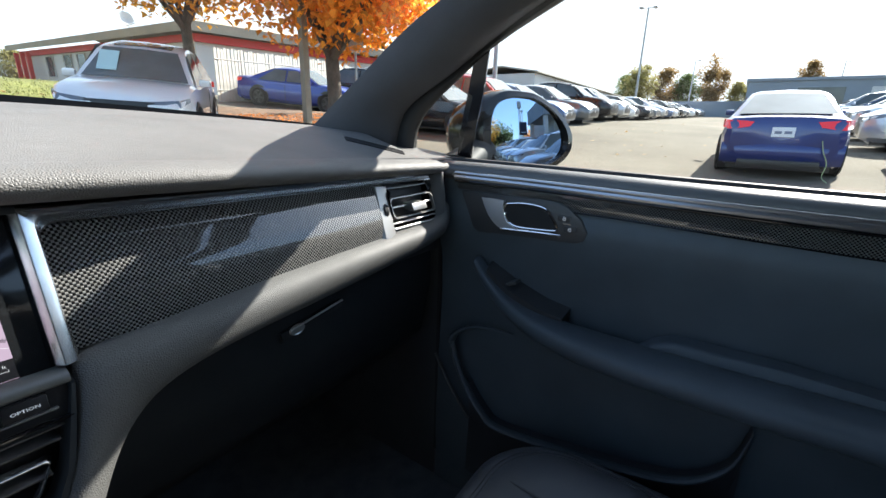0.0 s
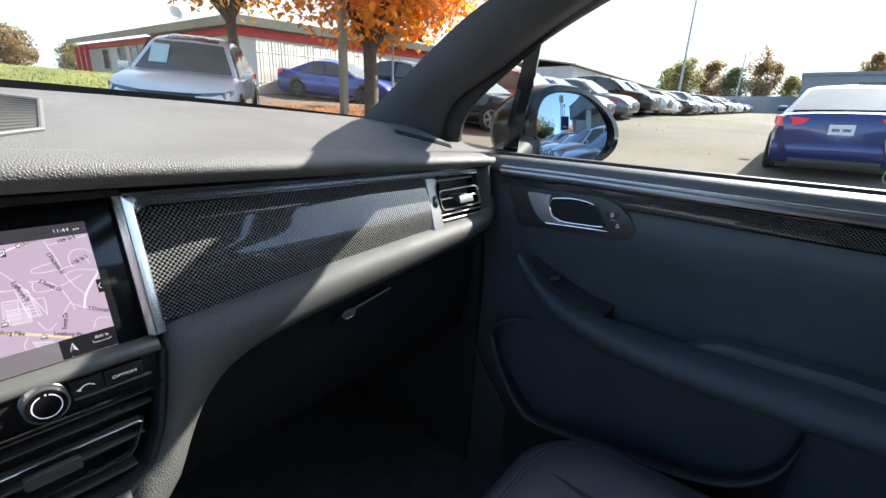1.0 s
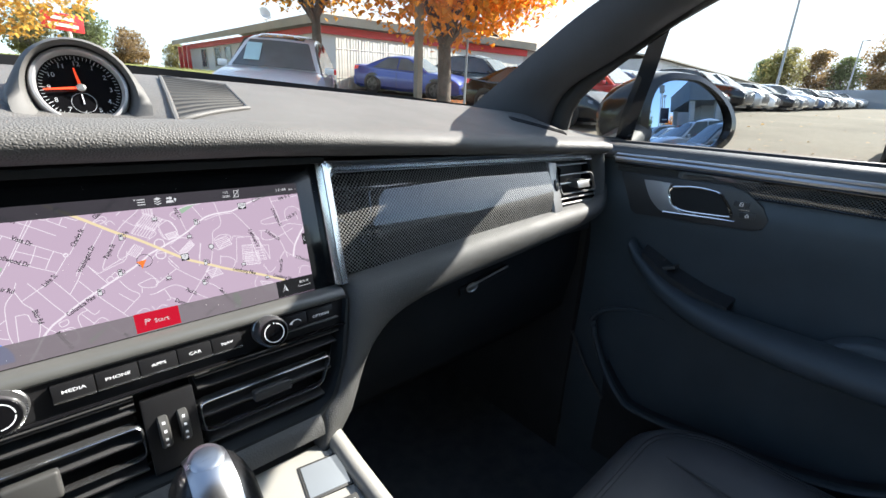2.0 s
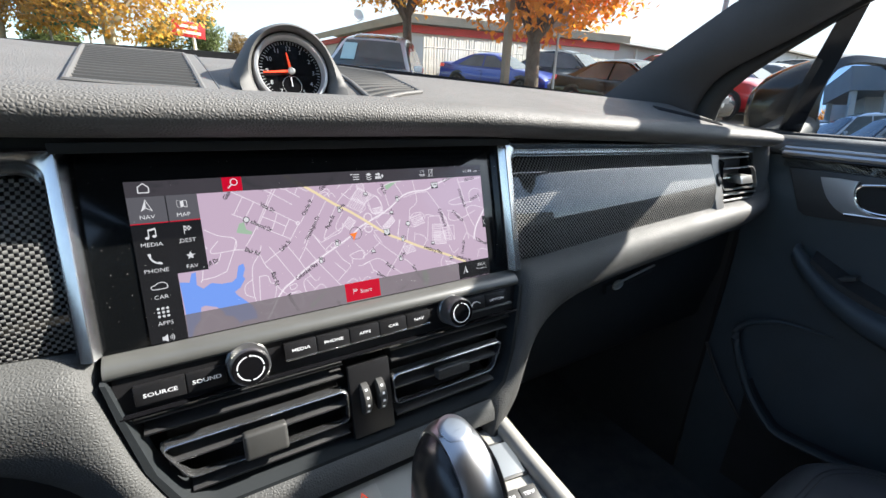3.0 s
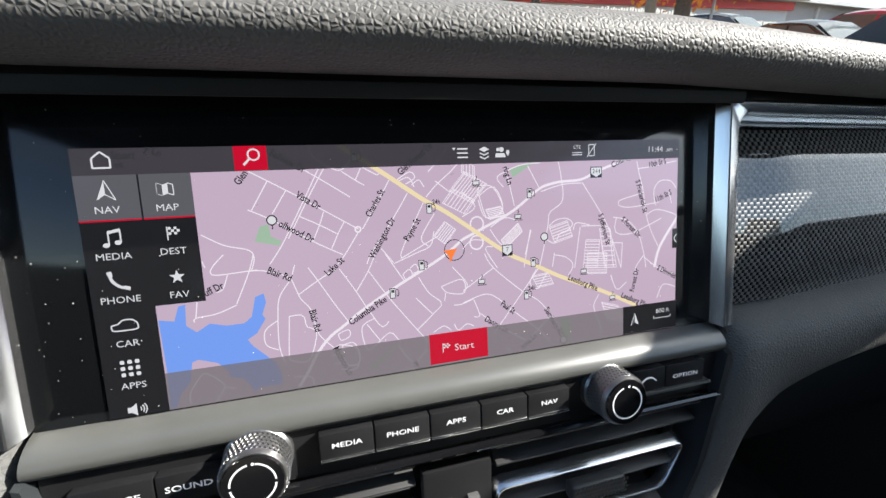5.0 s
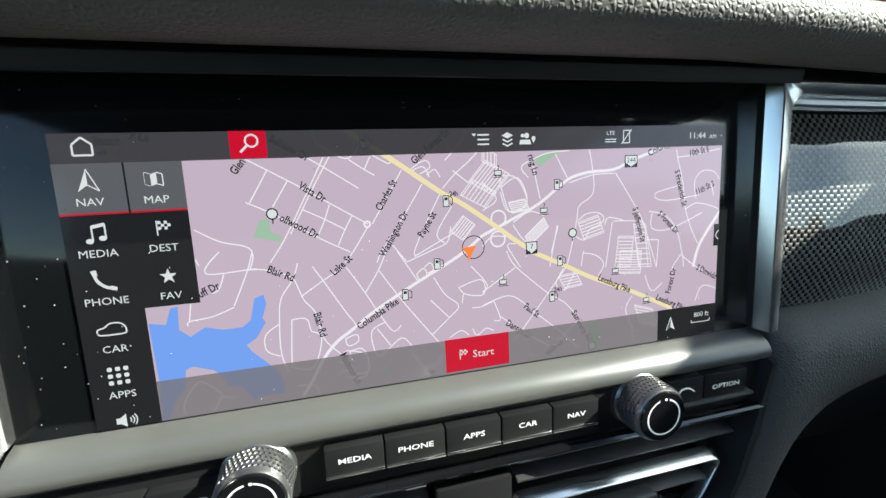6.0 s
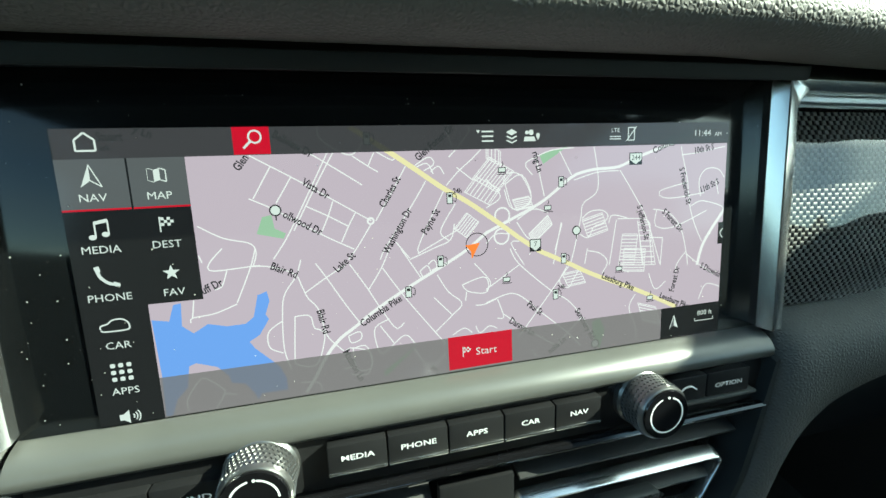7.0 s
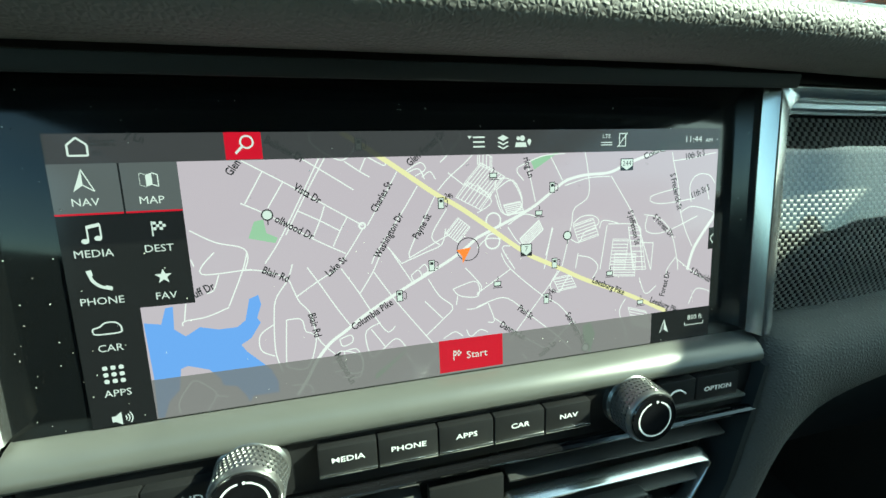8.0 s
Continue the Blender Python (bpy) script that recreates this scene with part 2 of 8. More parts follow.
BUTTON = material("satin_black_button", (0.013, 0.013, 0.014), 0.36, spec=0.4, vary=0.1, rough_vary=0.04, bump=0.08, bump_scale=1800, bump_depth=0.0003)
DOOR_PAD = material("satin_door_pad", (0.085, 0.087, 0.088), 0.42, spec=0.5, vary=0.08, vary_scale=12, bump=0.18, bump_scale=1000, bump_depth=0.0005, voronoi=True, rough_vary=0.05)
SPINE = material("polished_lever_spine", (0.44, 0.45, 0.47), 0.30, metal=1.0, vary=0.05, rough_vary=0.04)

# ---- building helpers ----
def thing(name, at=(0, 0, 0), label="", category="", group="", kind=""):
    ob = new(name)
    ob.empty_display_size = 0.05
    ob.matrix_world = Matrix.Translation(at)
    ob.location = at
    return tagged(ob, label, category, group, kind)


def smooth(me, angle=35):
    me.polygons.foreach_set("use_smooth", [True] * len(me.polygons))
    bm = bmesh.new()
    bm.from_mesh(me)
    for e in bm.edges:
        e.smooth = not (len(e.link_faces) == 2 and e.calc_face_angle(0) > radians(angle))
    bm.to_mesh(me)
    bm.free()


def part(name, bm, mat, parent=None, label="", angle=35, flat=False):
    """Link a bmesh as ONE mesh object; its vertices are in world metres."""
    bmesh.ops.recalc_face_normals(bm, faces=bm.faces)
    me = bpy.data.meshes.new(name)
    bm.to_mesh(me)
    bm.free()
    me.materials.append(mat)
    if not flat:
        smooth(me, angle)
    ob = new(name, me)
    if parent is not None:
        up, at = parent, Vector((0, 0, 0))
        while up is not None:
            at += up.location
            up = up.parent
        ob.parent = parent
        if parent.type == "EMPTY":
            ob.matrix_parent_inverse = Matrix.Translation(-at)
    if label:
        ob["label"] = label
    return ob


def grid(rows, close_u=False, close_v=False, cap=False, bm=None):
    """A sheet through rows of points; close_v joins each row's ends, cap fills the first and last row."""
    bm = bm or bmesh.new()
    vs = [[bm.verts.new(p) for p in r] for r in rows]
    n, m = len(vs), len(vs[0])
    for i in range(n if close_u else n - 1):
        for j in range(m if close_v else m - 1):
            a, b, c, d = vs[i][j], vs[(i + 1) % n][j], vs[(i + 1) % n][(j + 1) % m], vs[i][(j + 1) % m]
            if len({a, b, c, d}) == 4:
                bm.faces.new((a, b, c, d))
    if cap:
        bm.faces.new(vs[0])
        bm.faces.new(list(reversed(vs[-1])))
    return bm


def solid(rows, depth, **k):
    """A sheet given thickness along a fixed direction."""
    d = Vector(depth)
    ring = [[*[Vector(p) for p in r], *[Vector(p) + d for p in reversed(r)]] for r in rows]
    bm = grid(ring, close_v=True, **k)
    bm.verts.ensure_lookup_table()
    n = len(ring[0])
    for base in (0, n * (len(ring) - 1)):
        for i in range(n // 2 - 1):
            bm.faces.new([bm.verts[base + j] for j in (i, i + 1, n - 2 - i, n - 1 - i)])
    return bm


def spline(pts, n):
    """n points spread evenly along a smooth curve through pts."""
    pts = [Vector(p) for p in pts]
    dense = []
    for i in range(len(pts) - 1):
        p0, p1, p2, p3 = pts[max(i - 1, 0)], pts[i], pts[i + 1], pts[min(i + 2, len(pts) - 1)]
        for k in range(16):
            t = k / 16
            dense.append(0.5 * ((2 * p1) + (p2 - p0) * t + (2 * p0 - 5 * p1 + 4 * p2 - p3) * t * t + (3 * p1 - p0 - 3 * p2 + p3) * t ** 3))
    dense.append(pts[-1])
    acc = [0.0]
    for a, b in zip(dense, dense[1:]):
        acc.append(acc[-1] + (b - a).length)
    out, j = [], 0
    for i in range(n):
        s = acc[-1] * i / (n - 1)
        while j < len(acc) - 2 and acc[j + 1] < s:
            j += 1
        f = (s - acc[j]) / max(acc[j + 1] - acc[j], 1e-9)
        out.append(dense[j].lerp(dense[j + 1], min(max(f, 0), 1)))
    return out


def tube(path, radius, sides=10, bm=None, flat=1.0, closed=False):
    """A round bar along a path; radius may be a list."""
    path = [Vector(p) for p in path]
    rows, up = [], Vector((0.13, 0.21, 0.97)).normalized()
    for i, p in enumerate(path):
        a, b = path[i - 1] if (i or closed) else path[0], path[(i + 1) % len(path)] if (i < len(path) - 1 or closed) else path[-1]
        d = (b - a).normalized()
        s = d.cross(up)
        s = s.normalized() if s.length > 1e-4 else Vector((1, 0, 0))
        q = s.cross(d)
        r = radius[i] if isinstance(radius, (list, tuple)) else radius
        rows.append([p + r * (math.cos(2 * math.pi * k / sides) * s + flat * math.sin(2 * math.pi * k / sides) * q) for k in range(sides)])
    return grid(rows, close_v=True, close_u=closed, cap=not closed, bm=bm)


def box(x0, x1, y0, y1, z0, z1, bevel=0.0, seg=2, bm=None, m=None):
    own = bmesh.new()
    vs = [own.verts.new((x, y, z)) for z in (z0, z1) for y in (y0, y1) for x in (x0, x1)]
    for f in ((0, 2, 3, 1), (4, 5, 7, 6), (0, 1, 5, 4), (2, 6, 7, 3), (0, 4, 6, 2), (1, 3, 7, 5)):
        own.faces.new([vs[i] for i in f])
    if bevel:
        bmesh.ops.bevel(own, geom=own.edges[:], offset=bevel, segments=seg, affect="EDGES", profile=0.6)
    if m is not None:
        own.transform(m)
    if bm is None:
        return own
    return merge(bm, own)


def merge(bm, own):
    me = bpy.data.meshes.new("tmp")
    own.to_mesh(me)
    own.free()
    bm.from_mesh(me)
    bpy.data.meshes.remove(me)
    return bm


def lathe(profile, sides=32, m=None, bm=None, caps=True):
    """Profile of (radius, height) turned round the local z axis."""
    rows = [[(r * math.cos(2 * math.pi * k / sides), r * math.sin(2 * math.pi * k / sides), h) for k in range(sides)] for r, h in profile]
    own = grid(rows, close_v=True, cap=caps)
    if m is not None:
        own.transform(m)
    return own if bm is None else merge(bm, own)


def prism(poly, depth, m=None, bevel=0.0, bm=None, seg=2):
    """A flat outline (list of x, y) drawn up to depth along local z."""
    own = bmesh.new()
    lo = [own.verts.new((x, y, 0)) for x, y in poly]
    hi = [own.verts.new((x, y, depth)) for x, y in poly]
    own.faces.new(list(reversed(lo)))
    top = own.faces.new(hi)
    for i in range(len(poly)):
        j = (i + 1) % len(poly)
        own.faces.new((lo[i], lo[j], hi[j], hi[i]))
    if bevel:
        bmesh.ops.bevel(own, geom=list(top.edges), offset=bevel, segments=seg, affect="EDGES", profile=0.6)
    if m is not None:
        own.transform(m)
    return own if bm is None else merge(bm, own)


def rounded(x0, x1, y0, y1, r, n=5):
    """A rectangle with round corners, as an outline."""
    out = []
    for cx, cy, a in ((x1 - r, y0 + r, -90), (x1 - r, y1 - r, 0), (x0 + r, y1 - r, 90), (x0 + r, y0 + r, 180)):
        for k in range(n + 1):
            t = radians(a + 90 * k / n)
            out.append((cx + r * math.cos(t), cy + r * math.sin(t)))
    return out


def ring(outer, inner, depth, m=None, bm=None, bevel=0.0):
    """A frame between two outlines of equal count."""
    n = len(outer)
    own = bmesh.new()
    v = [[own.verts.new((*p, z)) for p in o] for z in (0, depth) for o in (outer, inner)]
    for i in range(n):
        j = (i + 1) % n
        own.faces.new((v[2][i], v[2][j], v[3][j], v[3][i]))
        own.faces.new((v[0][j], v[0][i], v[1][i], v[1][j]))
        own.faces.new((v[0][i], v[0][j], v[2][j], v[2][i]))
        own.faces.new((v[1][j], v[1][i], v[3][i], v[3][j]))
    if bevel:
        edges = [e for e in own.edges if all(abs(w.co.z - depth) < 1e-9 for w in e.verts) and e.calc_face_angle(0) > 0.5]
        bmesh.ops.bevel(own, geom=edges, offset=bevel, segments=2, affect="EDGES", profile=0.6)
    if m is not None:
        own.transform(m)
    return own if bm is None else merge(bm, own)


def lettering(text, size, m, mat, parent, name="lettering", extrude=0.0, align="CENTER", stretch=1.0, label="", bold=0.0):
    """A word in the built-in font, turned into a mesh."""
    cu = bpy.data.curves.new("word", "FONT")
    cu.body = text
    cu.size = size
    cu.extrude = extrude
    cu.offset = bold * size
    cu.align_x = align
    cu.align_y = "CENTER"
    cu.resolution_u = 2
    tmp = bpy.data.objects.new("word", cu)
    me = bpy.data.meshes.new_from_object(tmp)
    bpy.data.objects.remove(tmp)
    bpy.data.curves.remove(cu)
    bm = bmesh.new()
    bm.from_mesh(me)
    bpy.data.meshes.remove(me)
    bm.transform(m @ Matrix.Diagonal((stretch, 1, 1, 1)))
    return part(name, bm, mat, parent, label, flat=True)


def step(a, b, x):
    t = min(max((x - a) / (b - a), 0), 1)
    return t * t * (3 - 2 * t)


# the leaning plane of the display: u along x, v up the face, w out of it towards the cabin
LEAN_BACK = radians(15.9)


def facing(u, v, w=0.0):
    return Matrix.Translation((u, v * math.sin(LEAN_BACK) - w * math.cos(LEAN_BACK), 1.005 + v * math.cos(LEAN_BACK) + w * math.sin(LEAN_BACK))) @ pose(0, 0, 0, 90 - math.degrees(LEAN_BACK), 0, 0)


# ---- the cabin's shell ----
shell = thing("cabin_floor", (0, -0.3, 0.42), "dark grey carpeted cabin floor with a sloping footwell", "floor", kind="structure")
part("carpet", solid([[(x, 0.75, 0.62), (x, 0.55, 0.50), (x, 0.35, 0.43), (x, -1.3, 0.42), (x, -1.6, 0.42)] for x in (-0.74, -0.25, 0.25, 0.74)], (0, 0, -0.05)), FABRIC, shell)
fire = thing("bulkhead", (0, 0.7, 0.6), "black bulkhead behind the dashboard", "wall", kind="structure")
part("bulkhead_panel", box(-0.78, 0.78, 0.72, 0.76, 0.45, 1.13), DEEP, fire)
roof = thing("ceiling", (0, -0.9, 1.5), "dark grey cloth headliner of the car", "ceiling", kind="structure")
part("headliner", solid([[(x, -0.30 - 0.12 * (x / 0.6) ** 2, 1.50 - 0.05 * (x / 0.6) ** 2), (x, -0.48, 1.545 - 0.06 * (x / 0.6) ** 2), (x, -0.7, 1.575 - 0.07 * (x / 0.6) ** 2), (x, -1.5, 1.56 - 0.08 * (x / 0.6) ** 2), (x, -2.1, 1.48 - 0.08 * (x / 0.6) ** 2)] for x in (-0.6, -0.4, -0.2, 0, 0.2, 0.4, 0.6)], (0, 0, 0.03)), HEADLINER, roof)
part("roof_skin", solid([[(x, -0.27 - 0.12 * (x / 0.6) ** 2, 1.535 - 0.05 * (x / 0.6) ** 2), (x, -0.7, 1.612 - 0.07 * (x / 0.6) ** 2), (x, -1.5, 1.60 - 0.08 * (x / 0.6) ** 2), (x, -2.16, 1.52 - 0.08 * (x / 0.6) ** 2)] for x in [-0.66 + 0.11 * k for k in range(13)]], (0, 0, 0.012)), BLACK_PAINT, roof, "black painted roof", angle=60)
rear = thing("wall_rear", (0, -2.1, 0.5), "dark trim and window pillars closing the back of the cabin", "wall", kind="structure")
part("rear_trim", box(-0.74, 0.74, -2.14, -2.1, 0.42, 1.13), PLASTIC, rear)
part("rear_header", box(-0.60, 0.60, -2.14, -2.1, 1.39, 1.46), PLASTIC, rear)
for sx in (-1, 1):
    part("rear_side_trim", box(sx * 0.74 - 0.02, sx * 0.74 + 0.02, -2.1, -1.03, 0.42, 1.12), PLASTIC, rear)
    for y0, y1 in ((-1.15, -1.03), (-2.14, -1.92)):
        part("window_pillar", solid([[(sx * 0.745, y0, 1.11), (sx * 0.745, y1, 1.11)], [(sx * 0.715, y0, 1.27), (sx * 0.715, y1, 1.27)], [(sx * 0.655, y0, 1.46), (sx * 0.655, y1, 1.46)]], (-sx * 0.05, 0, 0)), PILLAR, rear)
    part("roof_rail", tube([(sx * 0.66, y, 1.455) for y in (-0.55, -1.0, -1.5, -2.1)], 0.035, 8), PILLAR, rear)
back_glass = thing("window_rear", (0, -2.0, 1.12), "dark privacy glass of the rear windows", "window", kind="structure")
for sx in (-1, 1):
    part("rear_side_pane", solid([[(sx * 0.742, -1.15, 1.11), (sx * 0.742, -1.92, 1.11)], [(sx * 0.660, -1.15, 1.45), (sx * 0.660, -1.92, 1.45)]], (sx * 0.004, 0, 0)), PRIVACY, back_glass)
part("rear_pane", solid([[(-0.70, -2.12, 1.12), (0.70, -2.12, 1.12)], [(-0.60, -2.12, 1.40), (0.60, -2.12, 1.40)]], (0, -0.004, 0)), PRIVACY, back_glass)
left_door = thing("wall_driver_side", (-0.72, -0.6, 0.45), "black trim of the far cabin side", "wall", kind="structure")
part("door_skin", solid([[(-0.80, y, 1.12), (-0.88, y, 1.0), (-0.90, y, 0.72), (-0.87, y, 0.34)] for y in (0.6, 0.0, -0.8, -1.5, -2.14)], (0.03, 0, 0)), BLACK_PAINT, left_door)
part("side_trim", box(-0.78, -0.72, -2.1, 0.3, 0.42, 1.12, 0.01), PLASTIC, left_door)
bonnet_line = thing("scuttle", (0, 0.7, 1.1), "black car bonnet and scuttle panel ahead of the windscreen", "bonnet", kind="structure")
part("scuttle_panel", solid([[(x, 0.62 - 0.26 * (x / 0.676) ** 2, 1.17 - 0.028 * (x / 0.676) ** 2), (x, 0.85, 1.12 - 0.06 * x * x), (x, 1.3, 1.06 - 0.09 * x * x), (x, 1.75, 0.92 - 0.12 * x * x), (x, 1.9, 0.62)] for x in (-0.85, -0.6, -0.3, 0, 0.3, 0.6, 0.85)], (0, 0, -0.02)), BLACK_PAINT, bonnet_line)


# ---- dashboard ----
def lip_top(x):
    return 1.153 - 0.023 * max(x - 0.1, 0) / 0.59 + 0.016 * step(-0.12, -0.34, x)


def lip_low(x):
    return 1.126 - 0.018 * max(x - 0.1, 0) / 0.59 + 0.004 * step(-0.12, -0.34, x)


def far_edge(x):
    k = (x / 0.676) ** 2
    return 0.60 - 0.26 * k, 1.205 - 0.028 * k


def dash_top(x, y):
    yf, zf = far_edge(x)
    s = (y - 0.03) / (yf - 0.03)
    knots = ((0.0, 1.154), (0.096, 1.1505), (0.28, 1.1675), (0.55, 1.192), (1.0, 1.205))
    z = 1.205
    for (a, za), (b, zb) in zip(knots, knots[1:]):
        if s <= b:
            z = za + (zb - za) * (s - a) / (b - a)
            break
    dip = 0.011 * math.exp(-(x / 0.05) ** 2) * step(0.05, 0.09, y) * (1 - step(0.13, 0.19, y))
    return z - (1.153 - lip_top(x)) * (1 - s) - (1.205 - zf) * s - dip


dash = thing("dashboard", (0.0, 0.2, 0.85), "black leather-covered car dashboard with carbon and aluminium trim", "dashboard")
rows = []
for i in range(94):
    x = -0.70 + 1.377 * i / 93
    a, b = lip_low(x), lip_top(x)
    yf, zf = far_edge(x)
    end = 0.014 * step(0.642, 0.679, x)
    h = b - a
    row = [(x, 0.045, a + 0.004), (x, 0.015, a), (x, 0.0055 + end, a + 0.0015), (x, -0.0015 + end, a + 0.172 * h), (x, -0.0060 + end, a + 0.32 * h), (x, -0.0079 + end, a + 0.465 * h), (x, -0.0077 + end, a + 0.605 * h), (x, -0.0050 + end, a + 0.762 * h), (x, 0.0002 + end, b - 0.0034 - end * 0.3), (x, 0.012 + end, b - 0.0008 - end * 0.3), (x, 0.028, b + 0.0008 - end * 0.3), (x, 0.05, dash_top(x, 0.05))]
    for k in range(1, 17):
        y = 0.05 + (yf - 0.05) * k / 16
        row.append((x, y, dash_top(x, y)))
    row += [(x, yf + 0.012, zf - 0.006), (x, yf + 0.02, zf - 0.05)]
    rows.append(row)
bm = grid(rows)
bm.faces.new([v for v in bm.verts if abs(v.co.x - 0.677) < 1e-5])
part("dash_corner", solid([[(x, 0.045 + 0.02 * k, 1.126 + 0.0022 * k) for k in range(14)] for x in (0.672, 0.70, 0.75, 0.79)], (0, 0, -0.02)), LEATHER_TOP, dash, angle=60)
part("dash_top", bm, LEATHER_TOP, dash, "grained dark leather top pad, base lightened as sunlit", angle=60)
# dark face under the brow that carries everything else
part("dash_carrier", solid([[(x, 0.05, lip_low(x) + 0.003), (x, 0.044, 1.09), (x, 0.038, 1.02), (x, 0.034, 0.97)] for x in (-0.7, -0.4, -0.1, 0.2, 0.5, 0.69)], (0, 0.02, 0)), PLASTIC, dash)
part("brow_strip", box(-0.157, 0.152, 0.0, 0.006, 0.0, 0.0060, 0.0012, m=Matrix.Translation((0, 0.0145, 1.1180))), DEEP, dash, "black strip above the display")

# padded band under the carbon panel, sweeping down to the console
def padded_band(side):
    upper = spline([(0.685, 0.02, 1.060), (0.655, 0.006, 1.040), (0.60, 0.0, 1.033), (0.52, -0.001, 1.031), (0.36, -0.001, 1.0235), (0.25, -0.001, 1.016), (0.17, -0.002, 1.0085), (0.1575, -0.006, 1.0), (0.151, -0.013, 0.975), (0.143, -0.021, 0.945), (0.129, -0.029, 0.915), (0.112, -0.036, 0.899), (0.102, -0.042, 0.872)], 64)
    lower = spline([(0.70, 0.035, 1.02), (0.67, 0.01, 1.004), (0.60, -0.004, 0.998), (0.50, -0.010, 0.991), (0.40, -0.012, 0.983), (0.30, -0.014, 0.976), (0.240, -0.016, 0.969), (0.204, -0.017, 0.957), (0.181, -0.019, 0.938), (0.167, -0.022, 0.918), (0.156, -0.026, 0.898), (0.146, -0.030, 0.880), (0.134, -0.032, 0.866), (0.118, -0.034, 0.838)], 64)
    rows = []
    for a, b in zip(upper, lower):
        span = (b - a)
        bulge = Vector((0, -0.016, 0))
        row = [a + Vector((0, 0.02, -0.001)), a + Vector((0, 0.002, 0))]
        for k in range(1, 9):
            t = k / 8
            row.append(a + span * t + bulge * (math.sin(math.pi * min(t * 1.0, 1) ** 0.8) ** 0.7) * (1 - 0.25 * t))
        out = span.normalized()
        row += [b + out * 0.003 + Vector((0, 0.006, 0)), b + out * 0.003 + Vector((0, 0.03, 0)), b + Vector((0, 0.07, 0))]
        rows.append([(side * p.x, p.y, p.z) for p in row])
    return grid(rows)


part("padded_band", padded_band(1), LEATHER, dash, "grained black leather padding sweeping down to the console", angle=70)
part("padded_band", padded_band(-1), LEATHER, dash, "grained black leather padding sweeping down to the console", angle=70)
# end of the dashboard round the outer vent
part("end_cap", solid([[(0.635, 0.012, 1.018), (0.660, 0.024, 1.062), (0.660, 0.036, 1.108)], [(0.648, 0.004, 1.022), (0.668, 0.014, 1.064), (0.668, 0.024, 1.108)], [(0.664, 0.003, 1.030), (0.678, 0.012, 1.070), (0.678, 0.020, 1.108)], [(0.69, 0.02, 1.045), (0.696, 0.026, 1.075), (0.695, 0.030, 1.108)]], (0, 0.04, 0)), LEATHER, dash)

# carbon panel: a narrow steep ledge, a crease, then a face that leans back above and stands upright below
def carbon_rows(x0, x1, n=48):
    rows = []
    for i in range(n + 1):
        x = x0 + (x1 - x0) * i / n
        t = (x - 0.155) / 0.37
        slant = 0.10 * step(0.35, 1.0, i / n)
        low, crease = 1.0095 + 0.0225 * t, 1.0915 - 0.0030 * t
        y = 0.0010 + 0.0035 * (1 - step(0.02, 0.14, t))
        face = [(y, low)]
        m = 22
        for k in range(m):
            f = 1 - (k + 0.5) / m
            lean = 0.36 - 0.11 * step(0.30, 0.56, f) - 0.235 * step(0.52, 0.80, f) + 0.21 * t * (1 - step(0.35, 0.65, f))
            dz = (crease - low) / m
            y += lean * dz
            face.append((y, low + dz * (k + 1)))
        ledge = [(y + 0.0010, crease + 0.0012), (y + 0.0065, crease + 0.0095), (y + 0.0085, crease + 0.0125)]
        rows.append([(x + slant * (b - 1.030), a, b) for a, b in reversed(face + ledge)])
    return rows


part("carbon_panel", solid(carbon_rows(0.1605, 0.5080), (0, 0.012, 0)), CARBON_X, dash, "glossy black carbon-fibre weave panel", angle=50)
part("carbon_panel", solid([[(-x, y, z) for x, y, z in r] for r in carbon_rows(0.1605, 0.45)], (0, 0.012, 0)), CARBON_X, dash, "glossy black carbon-fibre weave panel", angle=50)

# aluminium frame: upright beside the display, turning a round corner along the top of the carbon panel
def alu_frame(side, x1, outer=0.1490, slim=1.0):
    def edge(inset_up, inset_top, r):
        zt = 1.1195 - inset_top
        xu = outer + inset_up * slim
        pts = [(xu, 1.0065 + (zt - r - 1.0065) * k / 14) for k in range(15)]
        pts += [(xu + r - r * math.cos(0.5 * math.pi * k / 10), zt - r + r * math.sin(0.5 * math.pi * k / 10)) for k in range(1, 11)]
        xs = xu + r
        pts += [(xs + (x1 - xs) * k / 36, zt - 0.0075 * (xs + (x1 - xs) * k / 36 - 0.155) / 0.5) for k in range(1, 37)]
        return pts
    # inset of the upright, inset of the rail, corner radius, height over the display glass
    levels = [(0.0, 0.0, 0.0015, -0.006), (0.0, 0.0, 0.0015, 0.0040), (0.0002, 0.0001, 0.0015, 0.0044), (0.0041, 0.0004, 0.0018, 0.0092), (0.0049, 0.0009, 0.0022, 0.0095), (0.0106, 0.0046, 0.0065, 0.0084), (0.0118, 0.0056, 0.0085, 0.0078), (0.0132, 0.0066, 0.010, 0.0058), (0.0143, 0.0078, 0.011, 0.0010), (0.0148, 0.0110, 0.011, -0.0030), (0.0150, 0.0124, 0.011, -0.0012), (0.0152, 0.0136, 0.011, -0.0010), (0.0154, 0.0146, 0.011, -0.0034), (0.0158, 0.0156, 0.011, -0.012)]
    rows = []
    for iu, it, r, out in levels:
        rows.append([(side * x, 0.2849 * (z - 1.005) - out, z) for x, z in edge(iu, it, r)])
    return grid([[row[i] for row in rows] for i in range(len(rows[0]))], close_v=True, cap=True)


part("aluminium_frame", alu_frame(1, 0.655), CHROME, dash, "satin aluminium frame beside the display and over the carbon panel", angle=24)
part("aluminium_frame", alu_frame(-1, 0.45, 0.1525, 0.78), CHROME, dash, "satin aluminium frame beside the display and over the carbon panel", angle=24)

